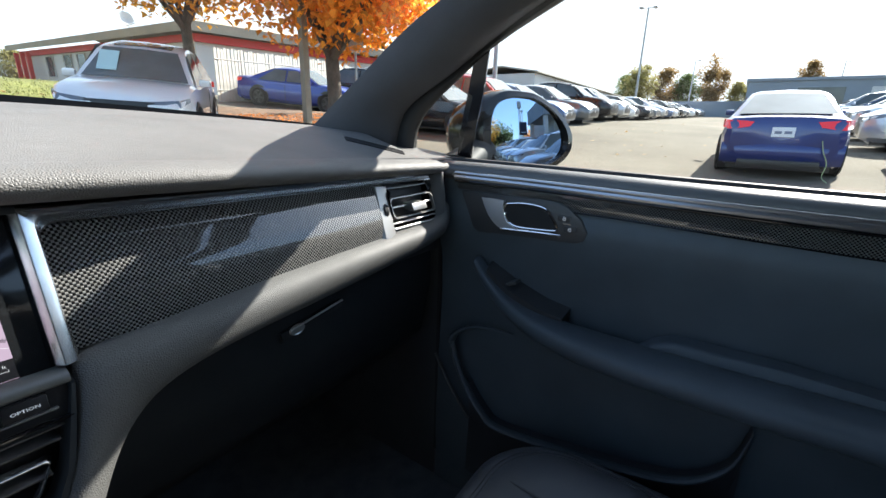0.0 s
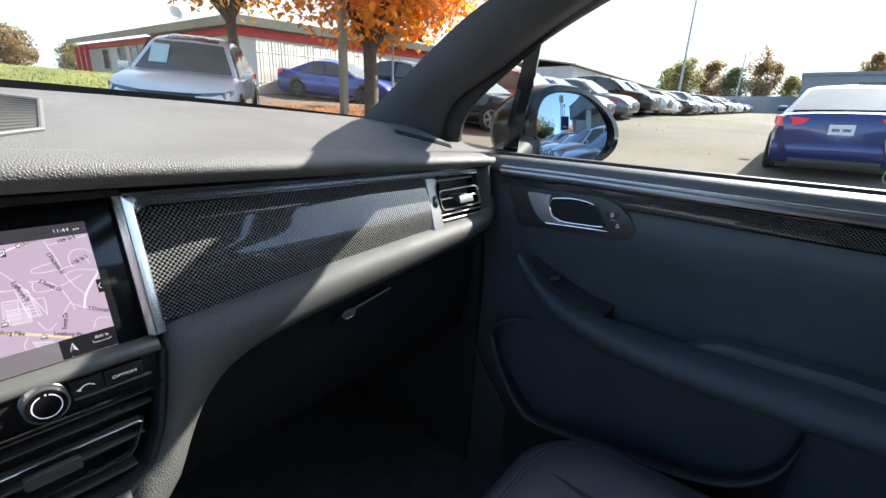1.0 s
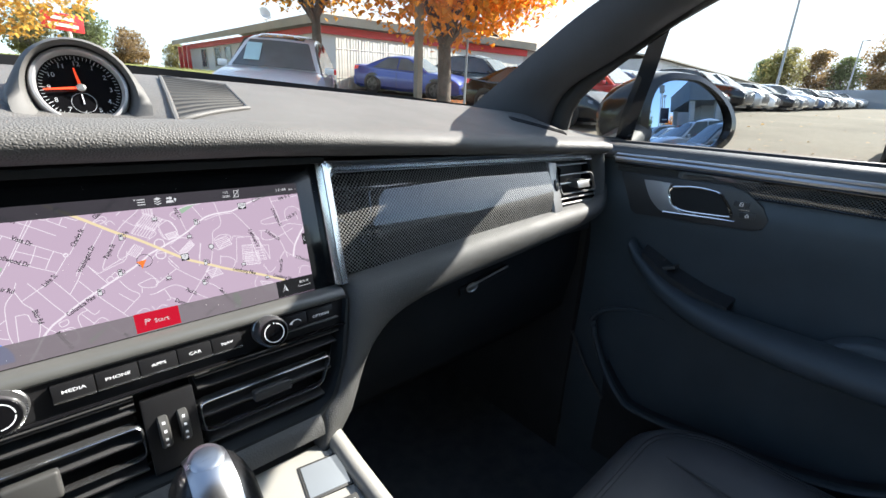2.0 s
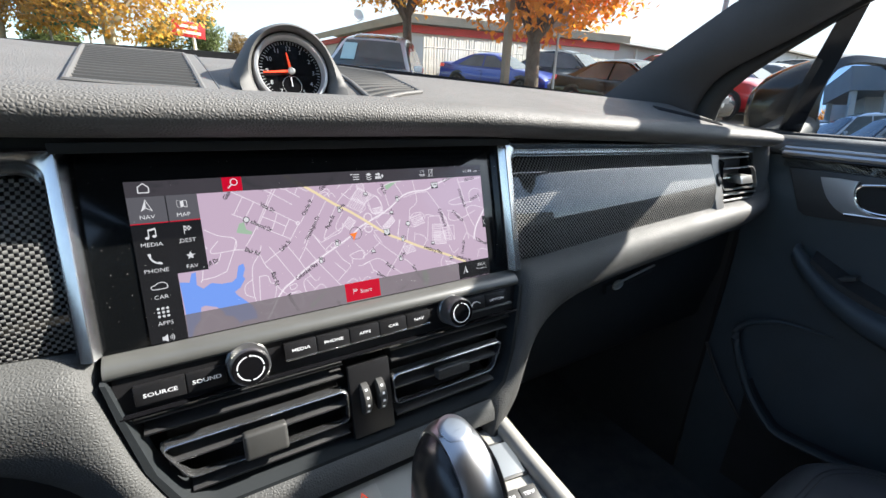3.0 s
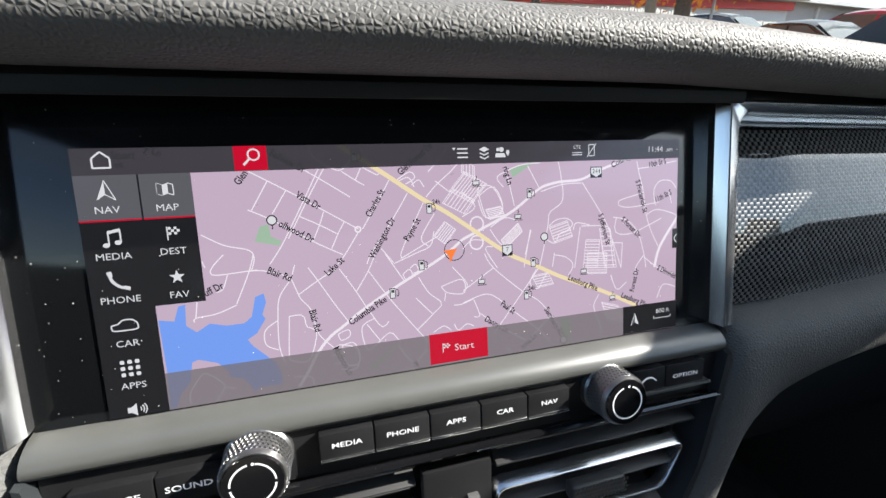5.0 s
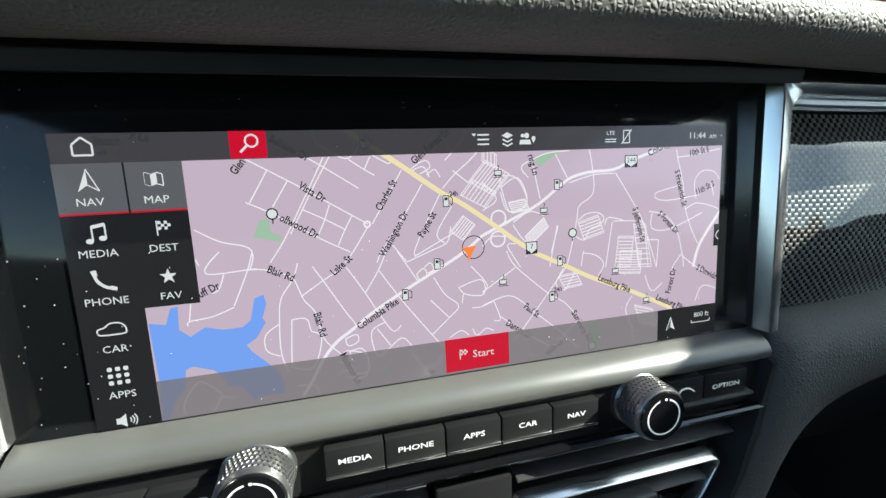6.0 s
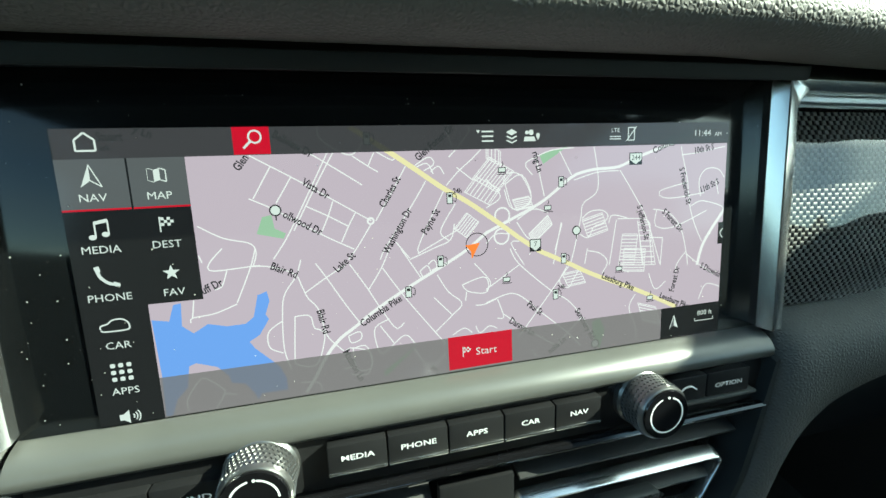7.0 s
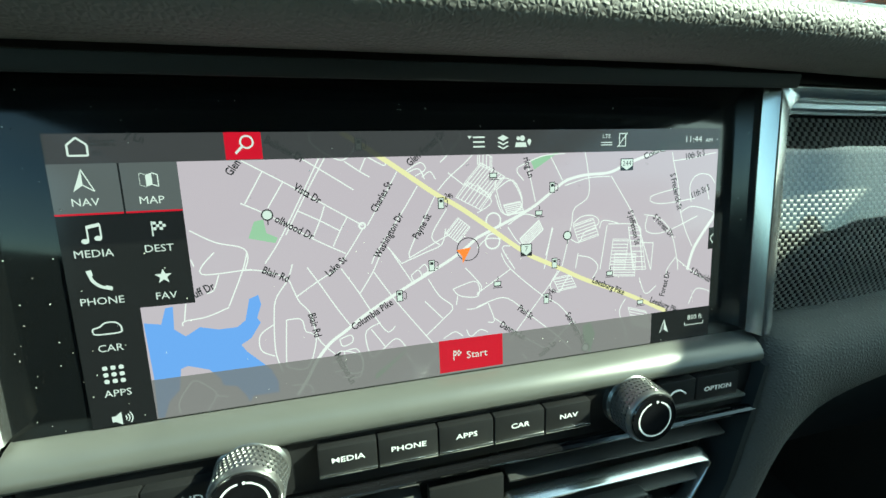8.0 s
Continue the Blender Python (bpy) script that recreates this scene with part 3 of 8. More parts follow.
# outer air vent
vent = part("air_vent", prism(rounded(0.526, 0.612, 1.030, 1.101, 0.014), 0.004, m=Matrix.Translation((0, 0.034, 0)) @ pose(0, 0, 0, 90)), DEEP, dash)
part("vent_frame", solid([[(0.5135, -0.0025, 1.028), (0.5145, 0.0095, 1.0995)], [(0.5150, -0.0050, 1.0285), (0.5160, 0.0070, 1.099)], [(0.5215, -0.0055, 1.0295), (0.5225, 0.0065, 1.0985)], [(0.5265, -0.004, 1.031), (0.5275, 0.008, 1.0975)]], (0, 0.02, 0)), VENT_SILVER, vent, "aluminium upright with a thumb slot")
part("thumb_wheel", lathe([(0.0, -0.002), (0.011, -0.002), (0.0125, 0), (0.011, 0.002), (0.0, 0.002)], 24, m=Matrix.Translation((0.5215, 0.0095, 1.065)) @ pose(0, 0, 0, 0, 90), caps=False), PLASTIC, vent)
part("vent_surround", ring(rounded(0.5265, 0.620, 1.023, 1.106, 0.024), rounded(0.5280, 0.614, 1.029, 1.101, 0.020), 0.034, m=Matrix.Translation((0, 0.034, 0)) @ pose(0, 0, 0, 90), bevel=0.001), PIANO, vent)
for z, inset in ((1.0915, 0.004), (1.0640, 0.0), (1.0420, 0.001), (1.0345, 0.007)):
    part("slat", box(0.5285, 0.613 - inset, -0.006, 0.024, -0.0012, 0.0012, 0.0008, m=Matrix.Translation((0, 0.002, z)) @ pose(0, 0, 0, -14)), VENT_SILVER, vent, "silver slat")
part("chrome_lip", ring(rounded(0.5290, 0.6125, 1.0500, 1.0795, 0.007), rounded(0.5302, 0.6112, 1.0514, 1.0781, 0.0062), 0.005, m=Matrix.Translation((0, -0.003, 0)) @ pose(0, 0, 0, 90), bevel=0.0008), VENT_SILVER, vent, "chrome frame round the slats")
part("slider_tab", box(0.560, 0.588, -0.016, 0.004, 1.0580, 1.0690, 0.002), SATIN_SILVER, vent, "silver slider tab")

# the vent leans back and outwards towards its top, as the panel beside it does
for ob in (vent, *vent.children):
    for v in ob.data.vertices:
        up = (v.co.z - 1.029) / 0.062
        inner = v.co.x > 0.5278
        v.co.x = 0.543 + (v.co.x - 0.5278) * 1.24 if inner else 0.5085 + (v.co.x - 0.5135) * 1.9 + 0.006 * up
        v.co.y += 0.0085 + 0.0250 * up if inner else 0.0010 + 0.0145 * up

# glove box under the padding
glove = part("glove_box", solid([[(x, 0.055, 1.0), (x, 0.046, 0.97), (x, 0.046, 0.90), (x, 0.065, 0.80), (x, 0.13, 0.73), (x, 0.25, 0.70)] for x in (0.16, 0.2, 0.3, 0.5, 0.62, 0.685)], (0, 0.02, 0)), PLASTIC_DEEP, dash, "black glove box lid in deep shade")
part("latch", box(-0.050, 0.050, -0.003, 0.003, -0.0065, 0.0065, 0.002, m=Matrix.Translation((0.412, 0.0405, 0.931)) @ pose(0, 0, 0, 0, -9, 0)), PLASTIC_DEEP, glove, "slim glove box release")
part("keyhole", lathe([(0.0, 0), (0.0075, 0), (0.0095, 0.001), (0.0085, 0.0022), (0.0060, 0.0012), (0.0045, 0.0016), (0.0, 0.0016)], 20, m=Matrix.Translation((0.385, 0.0385, 0.9275)) @ pose(0, 0, 0, 90) @ Matrix.Diagonal((1.25, 0.8, 1, 1)), caps=False), SATIN_SILVER, glove, "chrome lock barrel")
part("latch_edge", box(-0.044, 0.044, -0.0016, 0.0016, -0.0009, 0.0009, 0.0005, m=Matrix.Translation((0.418, 0.0365, 0.9365)) @ pose(0, 0, 0, 0, -9, 0)), BRIGHT_SILVER, glove, "thin chrome edge")
part("knee_panel", solid([[(x, 0.055, 1.0), (x, 0.05, 0.9), (x, 0.08, 0.75), (x, 0.2, 0.68)] for x in (-0.69, -0.4, -0.17)], (0, 0.02, 0)), PLASTIC, dash)

# black band where the windscreen meets the dash
part("screen_band", solid([[(x, far_edge(x)[0] + 0.022, far_edge(x)[1] - 0.03), (x, far_edge(x)[0] + 0.020, far_edge(x)[1] + 0.016 - 0.012 * abs(x) / 0.69)] for x in [-0.69 + 1.38 * k / 40 for k in range(41)]], (0, 0.004, 0)), MESH_BLACK, dash, "black band at the foot of the windscreen")

# ---- loudspeaker grilles and clock on the dash top ----
GRILLE_GREY = material("dark_grey_grille_slat", (0.045, 0.045, 0.044), 0.6, spec=0.12, vary=0.08)


def grille(name, quad, n, label):
    """A slatted opening between four corners (x, y): near left, near right, far right, far left."""
    a, b, c, d = [Vector((*p, 0)) for p in quad]

    def at(u, v, up):
        p = a.lerp(b, u).lerp(d.lerp(c, u), v)
        return Vector((p.x, p.y, dash_top(p.x, p.y) + up))
    slim = name == "demister_vent"
    low = 0.0014 if slim else 0.0
    # no opening is cut: a near-black sheet stands in for the shade between slats
    g = part(name, grid([[at(i / 10, j / 10, 0.0012 - low * 0.5) for i in range(11)] for j in range(11)]), DEEP, dash, label)
    for k in range(n):
        v = (k + 0.5) / n
        part("slat", solid([[at(u, v - 0.16 / n, 0.0012 - low * 0.5), at(u, v - 0.08 / n, 0.0026 - low), at(u, v + 0.06 / n, 0.0028 - low), at(u, v + 0.10 / n, 0.0012 - low * 0.5)] for u in (0.0, 0.25, 0.5, 0.75, 1.0)], (0, 0, -0.001)), MESH_BLACK if slim else GRILLE_GREY, g)
    rim = [at(u, v, 0.0016 - low) for u, v in [(i / 8, 0) for i in range(8)] + [(1, i / 8) for i in range(8)] + [(1 - i / 8, 1) for i in range(8)] + [(0, 1 - i / 8) for i in range(8)]]
    part("grille_frame", tube(rim, 0.0018 if slim else 0.0026, 8, closed=True, flat=0.8), MESH_BLACK if slim else LEATHER_POD, g, "raised soft rim")
    return g


grille("speaker_grille", ((0.056, 0.088), (0.136, 0.150), (0.163, 0.308), (0.094, 0.345)), 13, "black slatted loudspeaker grille")
grille("speaker_grille", ((-0.155, 0.100), (-0.076, 0.092), (-0.076, 0.352), (-0.168, 0.345)), 16, "black slatted loudspeaker grille")
grille("demister_vent", ((0.600, 0.165), (0.655, 0.085), (0.668, 0.100), (0.614, 0.185)), 3, "dark demister slots near the pillar")
part("grille_border", solid([[(-0.0745 + 0.0095 * k, y, dash_top(-0.0745 + 0.0095 * k, y) + 0.0026 - 0.0008 * k) for y in (0.092, 0.15, 0.2, 0.25, 0.3, 0.352)] for k in (0.0, 0.2, 0.8, 1.0)], (0, 0, -0.004)), LEATHER_POD, dash, "smooth flat border beside the loudspeaker grille")
part("dash_panel_edge", tube([(-0.064, y, dash_top(-0.064, y) + 0.0005) for y in (0.09, 0.15, 0.2, 0.25, 0.3, 0.35)], 0.0016, 6), PLASTIC, dash)

clock = thing("dash_clock", (0.002, 0.16, 1.16), "round black dashboard clock with red pointers in a leather pod", "clock")
CLK = Matrix.Translation((0.0, 0.150, 1.173)) @ pose(0, 0, 0, 74, 0, 0)
rows = []
for k in range(31):
    a = math.pi * (-0.26 + 1.52 * k / 30)
    ca, sa = math.cos(a), math.sin(a)
    flare = max(0.0, 0.45 - sa) ** 1.6
    r0, r1 = 0.0335, 0.0398
    rows.append([(r * ca * (1 + f * flare), y + 0.007 - g * flare, 1.173 + h * sa) for r, h, y, f, g in ((r0, r0, 0.150, 0.0, 0.0), (r0 + 0.001, r0 + 0.001, 0.139, 0.0, 0.0), (r0 + 0.0035, r0 + 0.0035, 0.1345, 0.1, 0.012), (r1, r1 - 0.001, 0.1385, 0.35, 0.020), (r1 + 0.0015, r1, 0.160, 0.45, 0.008), (r1 - 0.001, r1 - 0.004, 0.195, 0.45, 0.0), (r1 - 0.008, r1 - 0.014, 0.235, 0.4, 0.0), (r1 - 0.020, r1 - 0.030, 0.27, 0.3, 0.0))])
part("pod", grid(rows), LEATHER_POD, clock, "grey-black leather pod", angle=70)
part("bezel", lathe([(0.0278, -0.004), (0.0284, 0.003), (0.0298, 0.0055), (0.0318, 0.0052), (0.0331, 0.003), (0.0338, -0.004)], 56, m=CLK, caps=False), BRIGHT_SILVER, clock, "satin silver ring")
dial = part("dial", lathe([(0.0, 0.0), (0.029, 0.0), (0.029, -0.003), (0.0, -0.003)], 48, m=CLK @ Matrix.Translation((0, 0, -0.002)), caps=False), PIANO, clock, "black dial")
for h in range(12):
    a = radians(90 - 30 * h)
    lettering(str(h or 12), 0.0054, CLK @ Matrix.Translation((0.0205 * math.cos(a), 0.0205 * math.sin(a), -0.0017)), DIAL_INK, dial, "numeral")
bm = bmesh.new()
for q in range(60):
    a = radians(6 * q)
    L = 0.0022 if q % 5 else 0.0036
    box(0.0265 - L, 0.0268, -0.00022, 0.00022, -0.0019, -0.0016, bm=bm, m=CLK @ pose(0, 0, 0, 0, 0, math.degrees(a)))
part("minute_track", bm, DIAL_INK, dial, flat=True)
part("seconds_dial", ring([(0.0085 * math.cos(2 * math.pi * k / 32), -0.012 + 0.0085 * math.sin(2 * math.pi * k / 32)) for k in range(32)], [(0.0082 * math.cos(2 * math.pi * k / 32), -0.012 + 0.0082 * math.sin(2 * math.pi * k / 32)) for k in range(32)], 0.0003, m=CLK @ Matrix.Translation((0, 0, -0.0019))), DIAL_INK, dial)
part("seconds_pointer", box(-0.0004, 0.0004, -0.001, 0.007, 0, 0.0004, m=CLK @ Matrix.Translation((0, -0.012, -0.0014)) @ pose(0, 0, 0, 0, 0, 4)), WHITE_INK, dial)
part("hour_pointer", prism([(-0.0013, -0.002), (0.0013, -0.002), (0.0005, 0.0165), (-0.0005, 0.0165)], 0.0006, m=CLK @ Matrix.Translation((0, 0, 0.0)) @ pose(0, 0, 0, 0, 0, 8)), RED_POINTER, dial, "red hour pointer")
part("minute_pointer", prism([(-0.0012, -0.003), (0.0012, -0.003), (0.0005, 0.0245), (-0.0005, 0.0245)], 0.0006, m=CLK @ Matrix.Translation((0, 0, 0.0009)) @ pose(0, 0, 0, 0, 0, 96)), RED_POINTER, dial, "red minute pointer")
part("hub", lathe([(0.0, 0.0005), (0.003, 0.0005), (0.0032, 0.002), (0.002, 0.003), (0.0, 0.003)], 20, m=CLK, caps=False), SATIN_SILVER, dial)

# ---- centre stack: display, button bar, vents ----
stack = thing("centre_stack", (0, -0.02, 0.9), "black centre stack with button bar and twin air vents", "centre stack")


def face_y(z):
    """The leaning face of the stack below the display."""
    return -0.0135 - (0.993 - z) * 0.24


outline = [(0.1545, 1.0045), (0.1535, 0.999), (0.150, 0.975), (0.142, 0.945), (0.128, 0.915), (0.110, 0.8985)]
rows = []
for x, z in outline:
    y = face_y(min(z, 0.996)) + (0.0125 if z > 1.002 else 0.004 if z > 0.998 else 0)
    rows.append([(x * (i - 6) / 6, y + 0.0, z) for i in range(13)])
bar = spline([(0, 0.001, 1.0045), (0, -0.006, 1.0035), (0, -0.0115, 1.0005), (0, -0.0135, 0.9965), (0, -0.0125, 0.9945)], 9)
part("display_sill", solid([[(0.1535 * (i - 8) / 8, p.y, p.z) for p in bar] for i in range(17)], (0, 0.012, -0.004)), SILL, stack, "dusty satin sill under the display", angle=60)
# body of the stack, hollow behind the vents
def stack_rim(s):
    inner = [(0.1525, 0.994), (0.147, 0.972), (0.137, 0.935), (0.125, 0.912), (0.108, 0.903), (0.0, 0.903)]
    outer = [(0.1550, 0.995), (0.1505, 0.972), (0.142, 0.938), (0.129, 0.910), (0.110, 0.8965), (0.0, 0.8965)]
    return solid([[(s * x, face_y(z) - 0.003, z) for x, z in inner], [(s * x, face_y(z) - 0.003, z) for x, z in outer]], (0, 0.02, 0.003))


part("stack_rim", stack_rim(1), PLASTIC_DEEP, stack)
part("stack_rim", stack_rim(-1), PLASTIC_DEEP, stack)
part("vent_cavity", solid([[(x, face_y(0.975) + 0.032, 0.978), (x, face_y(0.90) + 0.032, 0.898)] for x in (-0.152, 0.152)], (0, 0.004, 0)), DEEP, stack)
part("button_panel", solid([[(x * (0.1505 if z > 0.98 else 0.148), face_y(z) + 0.003, z) for z in (0.9955, 0.985, 0.9722)] for x in (-1, -0.5, 0, 0.5, 1)], (0, 0.02, 0)), BUTTON, stack, "satin black button panel")
part("lower_rail", tube(spline([(-0.149, face_y(0.9722) - 0.001, 0.9722), (0, face_y(0.9722) - 0.001, 0.9722), (0.149, face_y(0.9722) - 0.001, 0.9722)], 9), 0.0022, 8, flat=0.8), PIANO, stack)
part("chin", solid([[(x, face_y(0.9) - 0.004, 0.9005), (x, face_y(0.9) - 0.010, 0.894), (x, face_y(0.9) - 0.012, 0.884), (x, face_y(0.9) + 0.0, 0.876)] for x in (-0.110, -0.05, 0, 0.05, 0.110)], (0, 0.03, 0)), LEATHER, stack, "grained leather edge below the vents", angle=60)


def at_face(x, z, out=0.0):
    """Pose on the stack's face: local x to the right, y up the face, z outwards."""
    return Matrix.Translation((x, face_y(z) - out, z)) @ pose(0, 0, 0, 90 - 13.5, 0, 0)


BZ = 0.9872


def button(x0, x1, z0, z1, word, size, silver=False, word_z=0.9869):
    z, tall = (z0 + z1) / 2, (z1 - z0) * 1.028
    b = part("button", box(x0 + 0.0003, x1 - 0.0003, -tall / 2, tall / 2, -0.004, 0.0015, 0.0006, m=at_face(0, z)), BUTTON, stack)
    if word:
        lettering(word, size, at_face((x0 + x1) / 2, word_z, 0.0018), WHITE_INK, b, stretch=1.36, bold=0.012)
    if silver:
        part("silver_edge", box(x0 + 0.0003, x1 - 0.0003, -tall / 2 - 0.0003, -tall / 2 + 0.0011, 0.0004, 0.0019, 0.0004, m=at_face(0, z)), CHROME, b, "bright lower edge")


button(-0.1415, -0.1148, 0.9768, 0.9881, "SOURCE", 0.0034, word_z=0.9824)
button(-0.1148, -0.0925, 0.9768, 0.9881, "SOUND", 0.0034, word_z=0.9829)
xs = [-0.0570, -0.0347, -0.0107, 0.0128, 0.0358, 0.0578]
for a, b, w in zip(xs, xs[1:], ("MEDIA", "PHONE", "APPS", "CAR", "NAV")):
    button(a, b, 0.9803, 0.9917, w, 0.0031, silver=True)
button(0.0935, 0.1135, 0.9814, 0.9929, "", 0.004)
button(0.1135, 0.1385, 0.9814, 0.9929, "OPTION", 0.0031)
part("grey_ledge", box(0.0945, 0.1425, -0.0008, 0.0008, -0.002, 0.0026, 0.0005, m=at_face(0, 0.9803)), SILL, stack, "grey ledge below the keys")
part("back_arrow", tube(spline([(0.0985, face_y(0.9865) - 0.0019, 0.9865), (0.101, face_y(0.989) - 0.0019, 0.9885), (0.1045, face_y(0.989) - 0.0019, 0.9888), (0.1075, face_y(0.987) - 0.0019, 0.987)], 12), 0.0004, 6), WHITE_INK, stack)
part("back_arrow_head", prism([(-0.0018, 0), (0.0012, 0.0014), (0.0009, -0.0014)], 0.0003, m=at_face(0.0983, 0.9866, 0.0018)), WHITE_INK, stack)


def knob(x):
    k = part("knob", lathe([(0.0130, -0.004), (0.0130, 0.0), (0.0120, 0.001), (0.0120, 0.0125), (0.0112, 0.0138), (0.0, 0.0138)], 48, m=at_face(x, BZ - 0.0005), caps=False), KNOB, stack, "rotary knob with knurled rim")
    bm = bmesh.new()
    for r in range(5):
        for i in range(44):
            a = 2 * math.pi * (i + 0.5 * (r % 2)) / 44
            box(-0.00045, 0.00045, -0.00055, 0.00055, -0.0003, 0.00045, bm=bm, m=at_face(x, BZ - 0.0005) @ Matrix.Rotation(a, 4, "Z") @ Matrix.Translation((0.0120, 0, 0.0022 + 0.0022 * r)) @ pose(0, 0, 0, 45, 0, 0) @ pose(0, 0, 0, 0, 90, 0))
    part("knurling", bm, KNOB, k, flat=True)
    part("cap", lathe([(0.0108, 0.0139), (0.0105, 0.0146), (0.0, 0.0146)], 40, m=at_face(x, BZ - 0.0005), caps=False), PIANO, k, "gloss black cap")
    for a0, a1 in ((100, 178), (188, 262), (272, 352), (2, 80)) if x < 0 else ((108, 432),):
        arc = [radians(a0 + (a1 - a0) * i / 24) for i in range(25)]
        part("light_ring", grid([[(r * math.cos(a), r * math.sin(a), 0) for r in (0.0074, 0.0081)] for a in arc]), WHITE_INK, k).data.transform(at_face(x, BZ - 0.0005, 0.0) @ Matrix.Translation((0, 0, 0.01475)))
    part("index_dot", lathe([(0.0, 0.0148), (0.0006, 0.0148)], 12, m=at_face(x, BZ - 0.0005) @ Matrix.Translation((0.0006, 0.0078, 0)), caps=False), WHITE_INK, k)


knob(-0.0795)
knob(0.0795)


def centre_vent(side):
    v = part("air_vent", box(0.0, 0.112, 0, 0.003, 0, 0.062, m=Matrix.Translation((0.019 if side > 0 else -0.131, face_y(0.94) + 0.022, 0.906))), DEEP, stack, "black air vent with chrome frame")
    x0, x1 = (0.0205, 0.1315) if side > 0 else (-0.1345, -0.0165)
    for z in (0.9655, 0.9565, 0.9345, 0.9125):
        k = 0.010 * (0.966 - z) / 0.05
        a, b = (x0 + 0.001, x1 + 0.012 - k * 2.2) if side > 0 else (x0 - 0.010 + k * 2.2, x1 - 0.001)
        part("slat", box(a, b, -0.001, 0.026, -0.0009, 0.0009, 0.0006, m=Matrix.Translation((0, face_y(z) + 0.004, z)) @ pose(0, 0, 0, 8)), PLASTIC, v)
    zc = 0.9346
    o = [(x0, -0.0125), (x1 - 0.013, -0.0125), (x1, 0.0125), (x0, 0.0125)] if side > 0 else [(x0 + 0.013, -0.0125), (x1, -0.0125), (x1, 0.0125), (x0, 0.0125)]
    def corner_round(poly, r):
        out = []
        m = len(poly)
        for k in range(m):
            p, a, b = Vector(poly[k]), Vector(poly[k - 1]), Vector(poly[(k + 1) % m])
            u, w = p + (a - p).normalized() * r, p + (b - p).normalized() * r
            for q in range(6):
                f = q / 5
                out.append(tuple(u * (1 - f) ** 2 + p * 2 * f * (1 - f) + w * f * f))
        return out
    cx, cy = sum(p[0] for p in o) / 4, sum(p[1] for p in o) / 4

    def grown(d):
        return corner_round([(x + (-d if x < cx else d), y + (-d if y < cy else d)) for x, y in o], 0.006 + 0.8 * d)
    # a bright frame with a broad outer slope, a narrow rim and a short inner return
    rows = [[(x, y, h) for x, y in grown(d)] for d, h in ((0.0026, -0.0075), (0.0003, -0.0012), (-0.0003, -0.0006), (-0.0010, -0.0008), (-0.0014, -0.0016), (-0.0016, -0.0075))]
    bm = grid(rows, close_v=True)
    bm.transform(at_face(0, zc))
    part("vent_frame", bm, CHROME, v, "bright chrome frame", angle=40)
    t0, t1, hz, tz = (0.058, 0.089, 0.0046, 0.9375) if side > 0 else (-0.0896, -0.062, 0.0092, 0.9320)
    part("slider_tab", box(t0, t1, -hz, hz, -0.003, 0.0055, 0.0025, 3, m=at_face(0, tz)), PLASTIC_SOFT, v, "satin grey slider tab")
    if side > 0:
        bm = bmesh.new()
        for k in range(14):
            for j in range(4):
                box(-0.0006, 0.0006, -0.0006, 0.0006, 0, 0.0006, bm=bm, m=at_face(t0 + 0.0025 + 0.0021 * k, tz) @ Matrix.Translation((0.001 * (j % 2), -0.0034 + 0.0022 * j, 0.0053)) @ Matrix.Rotation(0.785, 4, "Z"))
        part("knurling", bm, PLASTIC_SOFT, v, flat=True)


centre_vent(1)
centre_vent(-1)
wheels = part("wheel_panel", box(-0.0150, 0.0183, -0.029, 0.029, -0.006, -0.0006, 0.0016, m=at_face(0, 0.9352)), BUTTON, stack, "gloss panel with two thumb wheels")
for x, z in ((-0.0043, 0.9352), (0.0082, 0.9352)):
    w = part("thumb_wheel", lathe([(0.0, -0.0034), (0.0122, -0.0034), (0.0138, -0.0024), (0.0138, 0.0024), (0.0122, 0.0034), (0.0, 0.0034)], 36, m=at_face(x, z, -0.0062) @ pose(0, 0, 0, 0, 90, 0), caps=False), PLASTIC_SOFT, wheels)
    for a in (-30, -5, 20, 45):
        part("index_mark", box(-0.0009, 0.0009, -0.0009, 0.0009, 0.0137, 0.0141, m=at_face(x, z, -0.0062) @ pose(0, 0, 0, a - 8, 0, 0)), WHITE_INK, w)

display = thing("infotainment_display", (0, 0.02, 1.0), "wide glossy touch display showing a road map", "display")
part("glass", prism(rounded(-0.1545, 0.1545, -0.0005, 0.1165, 0.002), 0.004, m=facing(0, 0, -0.004), bevel=0.0006), SCREEN_GLASS, display, "black cover glass")

# ---- centre console and gear selector ----
console = thing("centre_console", (0, -0.4, 0.6), "sloping centre console with silver-grey surface", "console")
CON = material("satin_grey_console", (0.33, 0.32, 0.29), 0.42, metal=0.2, vary=0.06, rough_vary=0.06)


def con_z(y):
    return 0.8665 - 0.2 * (-0.05 - y)


rows = []
for y in (-0.02, -0.05, -0.10, -0.16, -0.24, -0.34, -0.5):
    w = 0.122 + 0.012 * step(-0.05, -0.3, y)
    z = con_z(y)
    rows.append([(-w - 0.012, y, 0.5), (-w - 0.010, y, z - 0.05), (-w - 0.004, y, z - 0.006), (-w + 0.002, y, z), (-0.05, y, z + 0.001), (0.05, y, z + 0.001), (w - 0.002, y, z), (w + 0.004, y, z - 0.006), (w + 0.010, y, z - 0.05), (w + 0.012, y, 0.5)])
part("console_body", grid(rows), PLASTIC, console, "black console side", angle=40)
part("console_plate", solid([[(x, y, con_z(y) + 0.0035) for y in (-0.042, -0.08, -0.14, -0.20, -0.30)] for x in (-0.113, -0.05, 0.0, 0.05, 0.113)], (0, 0, -0.004)), CON, console, "satin silver-grey control plate")
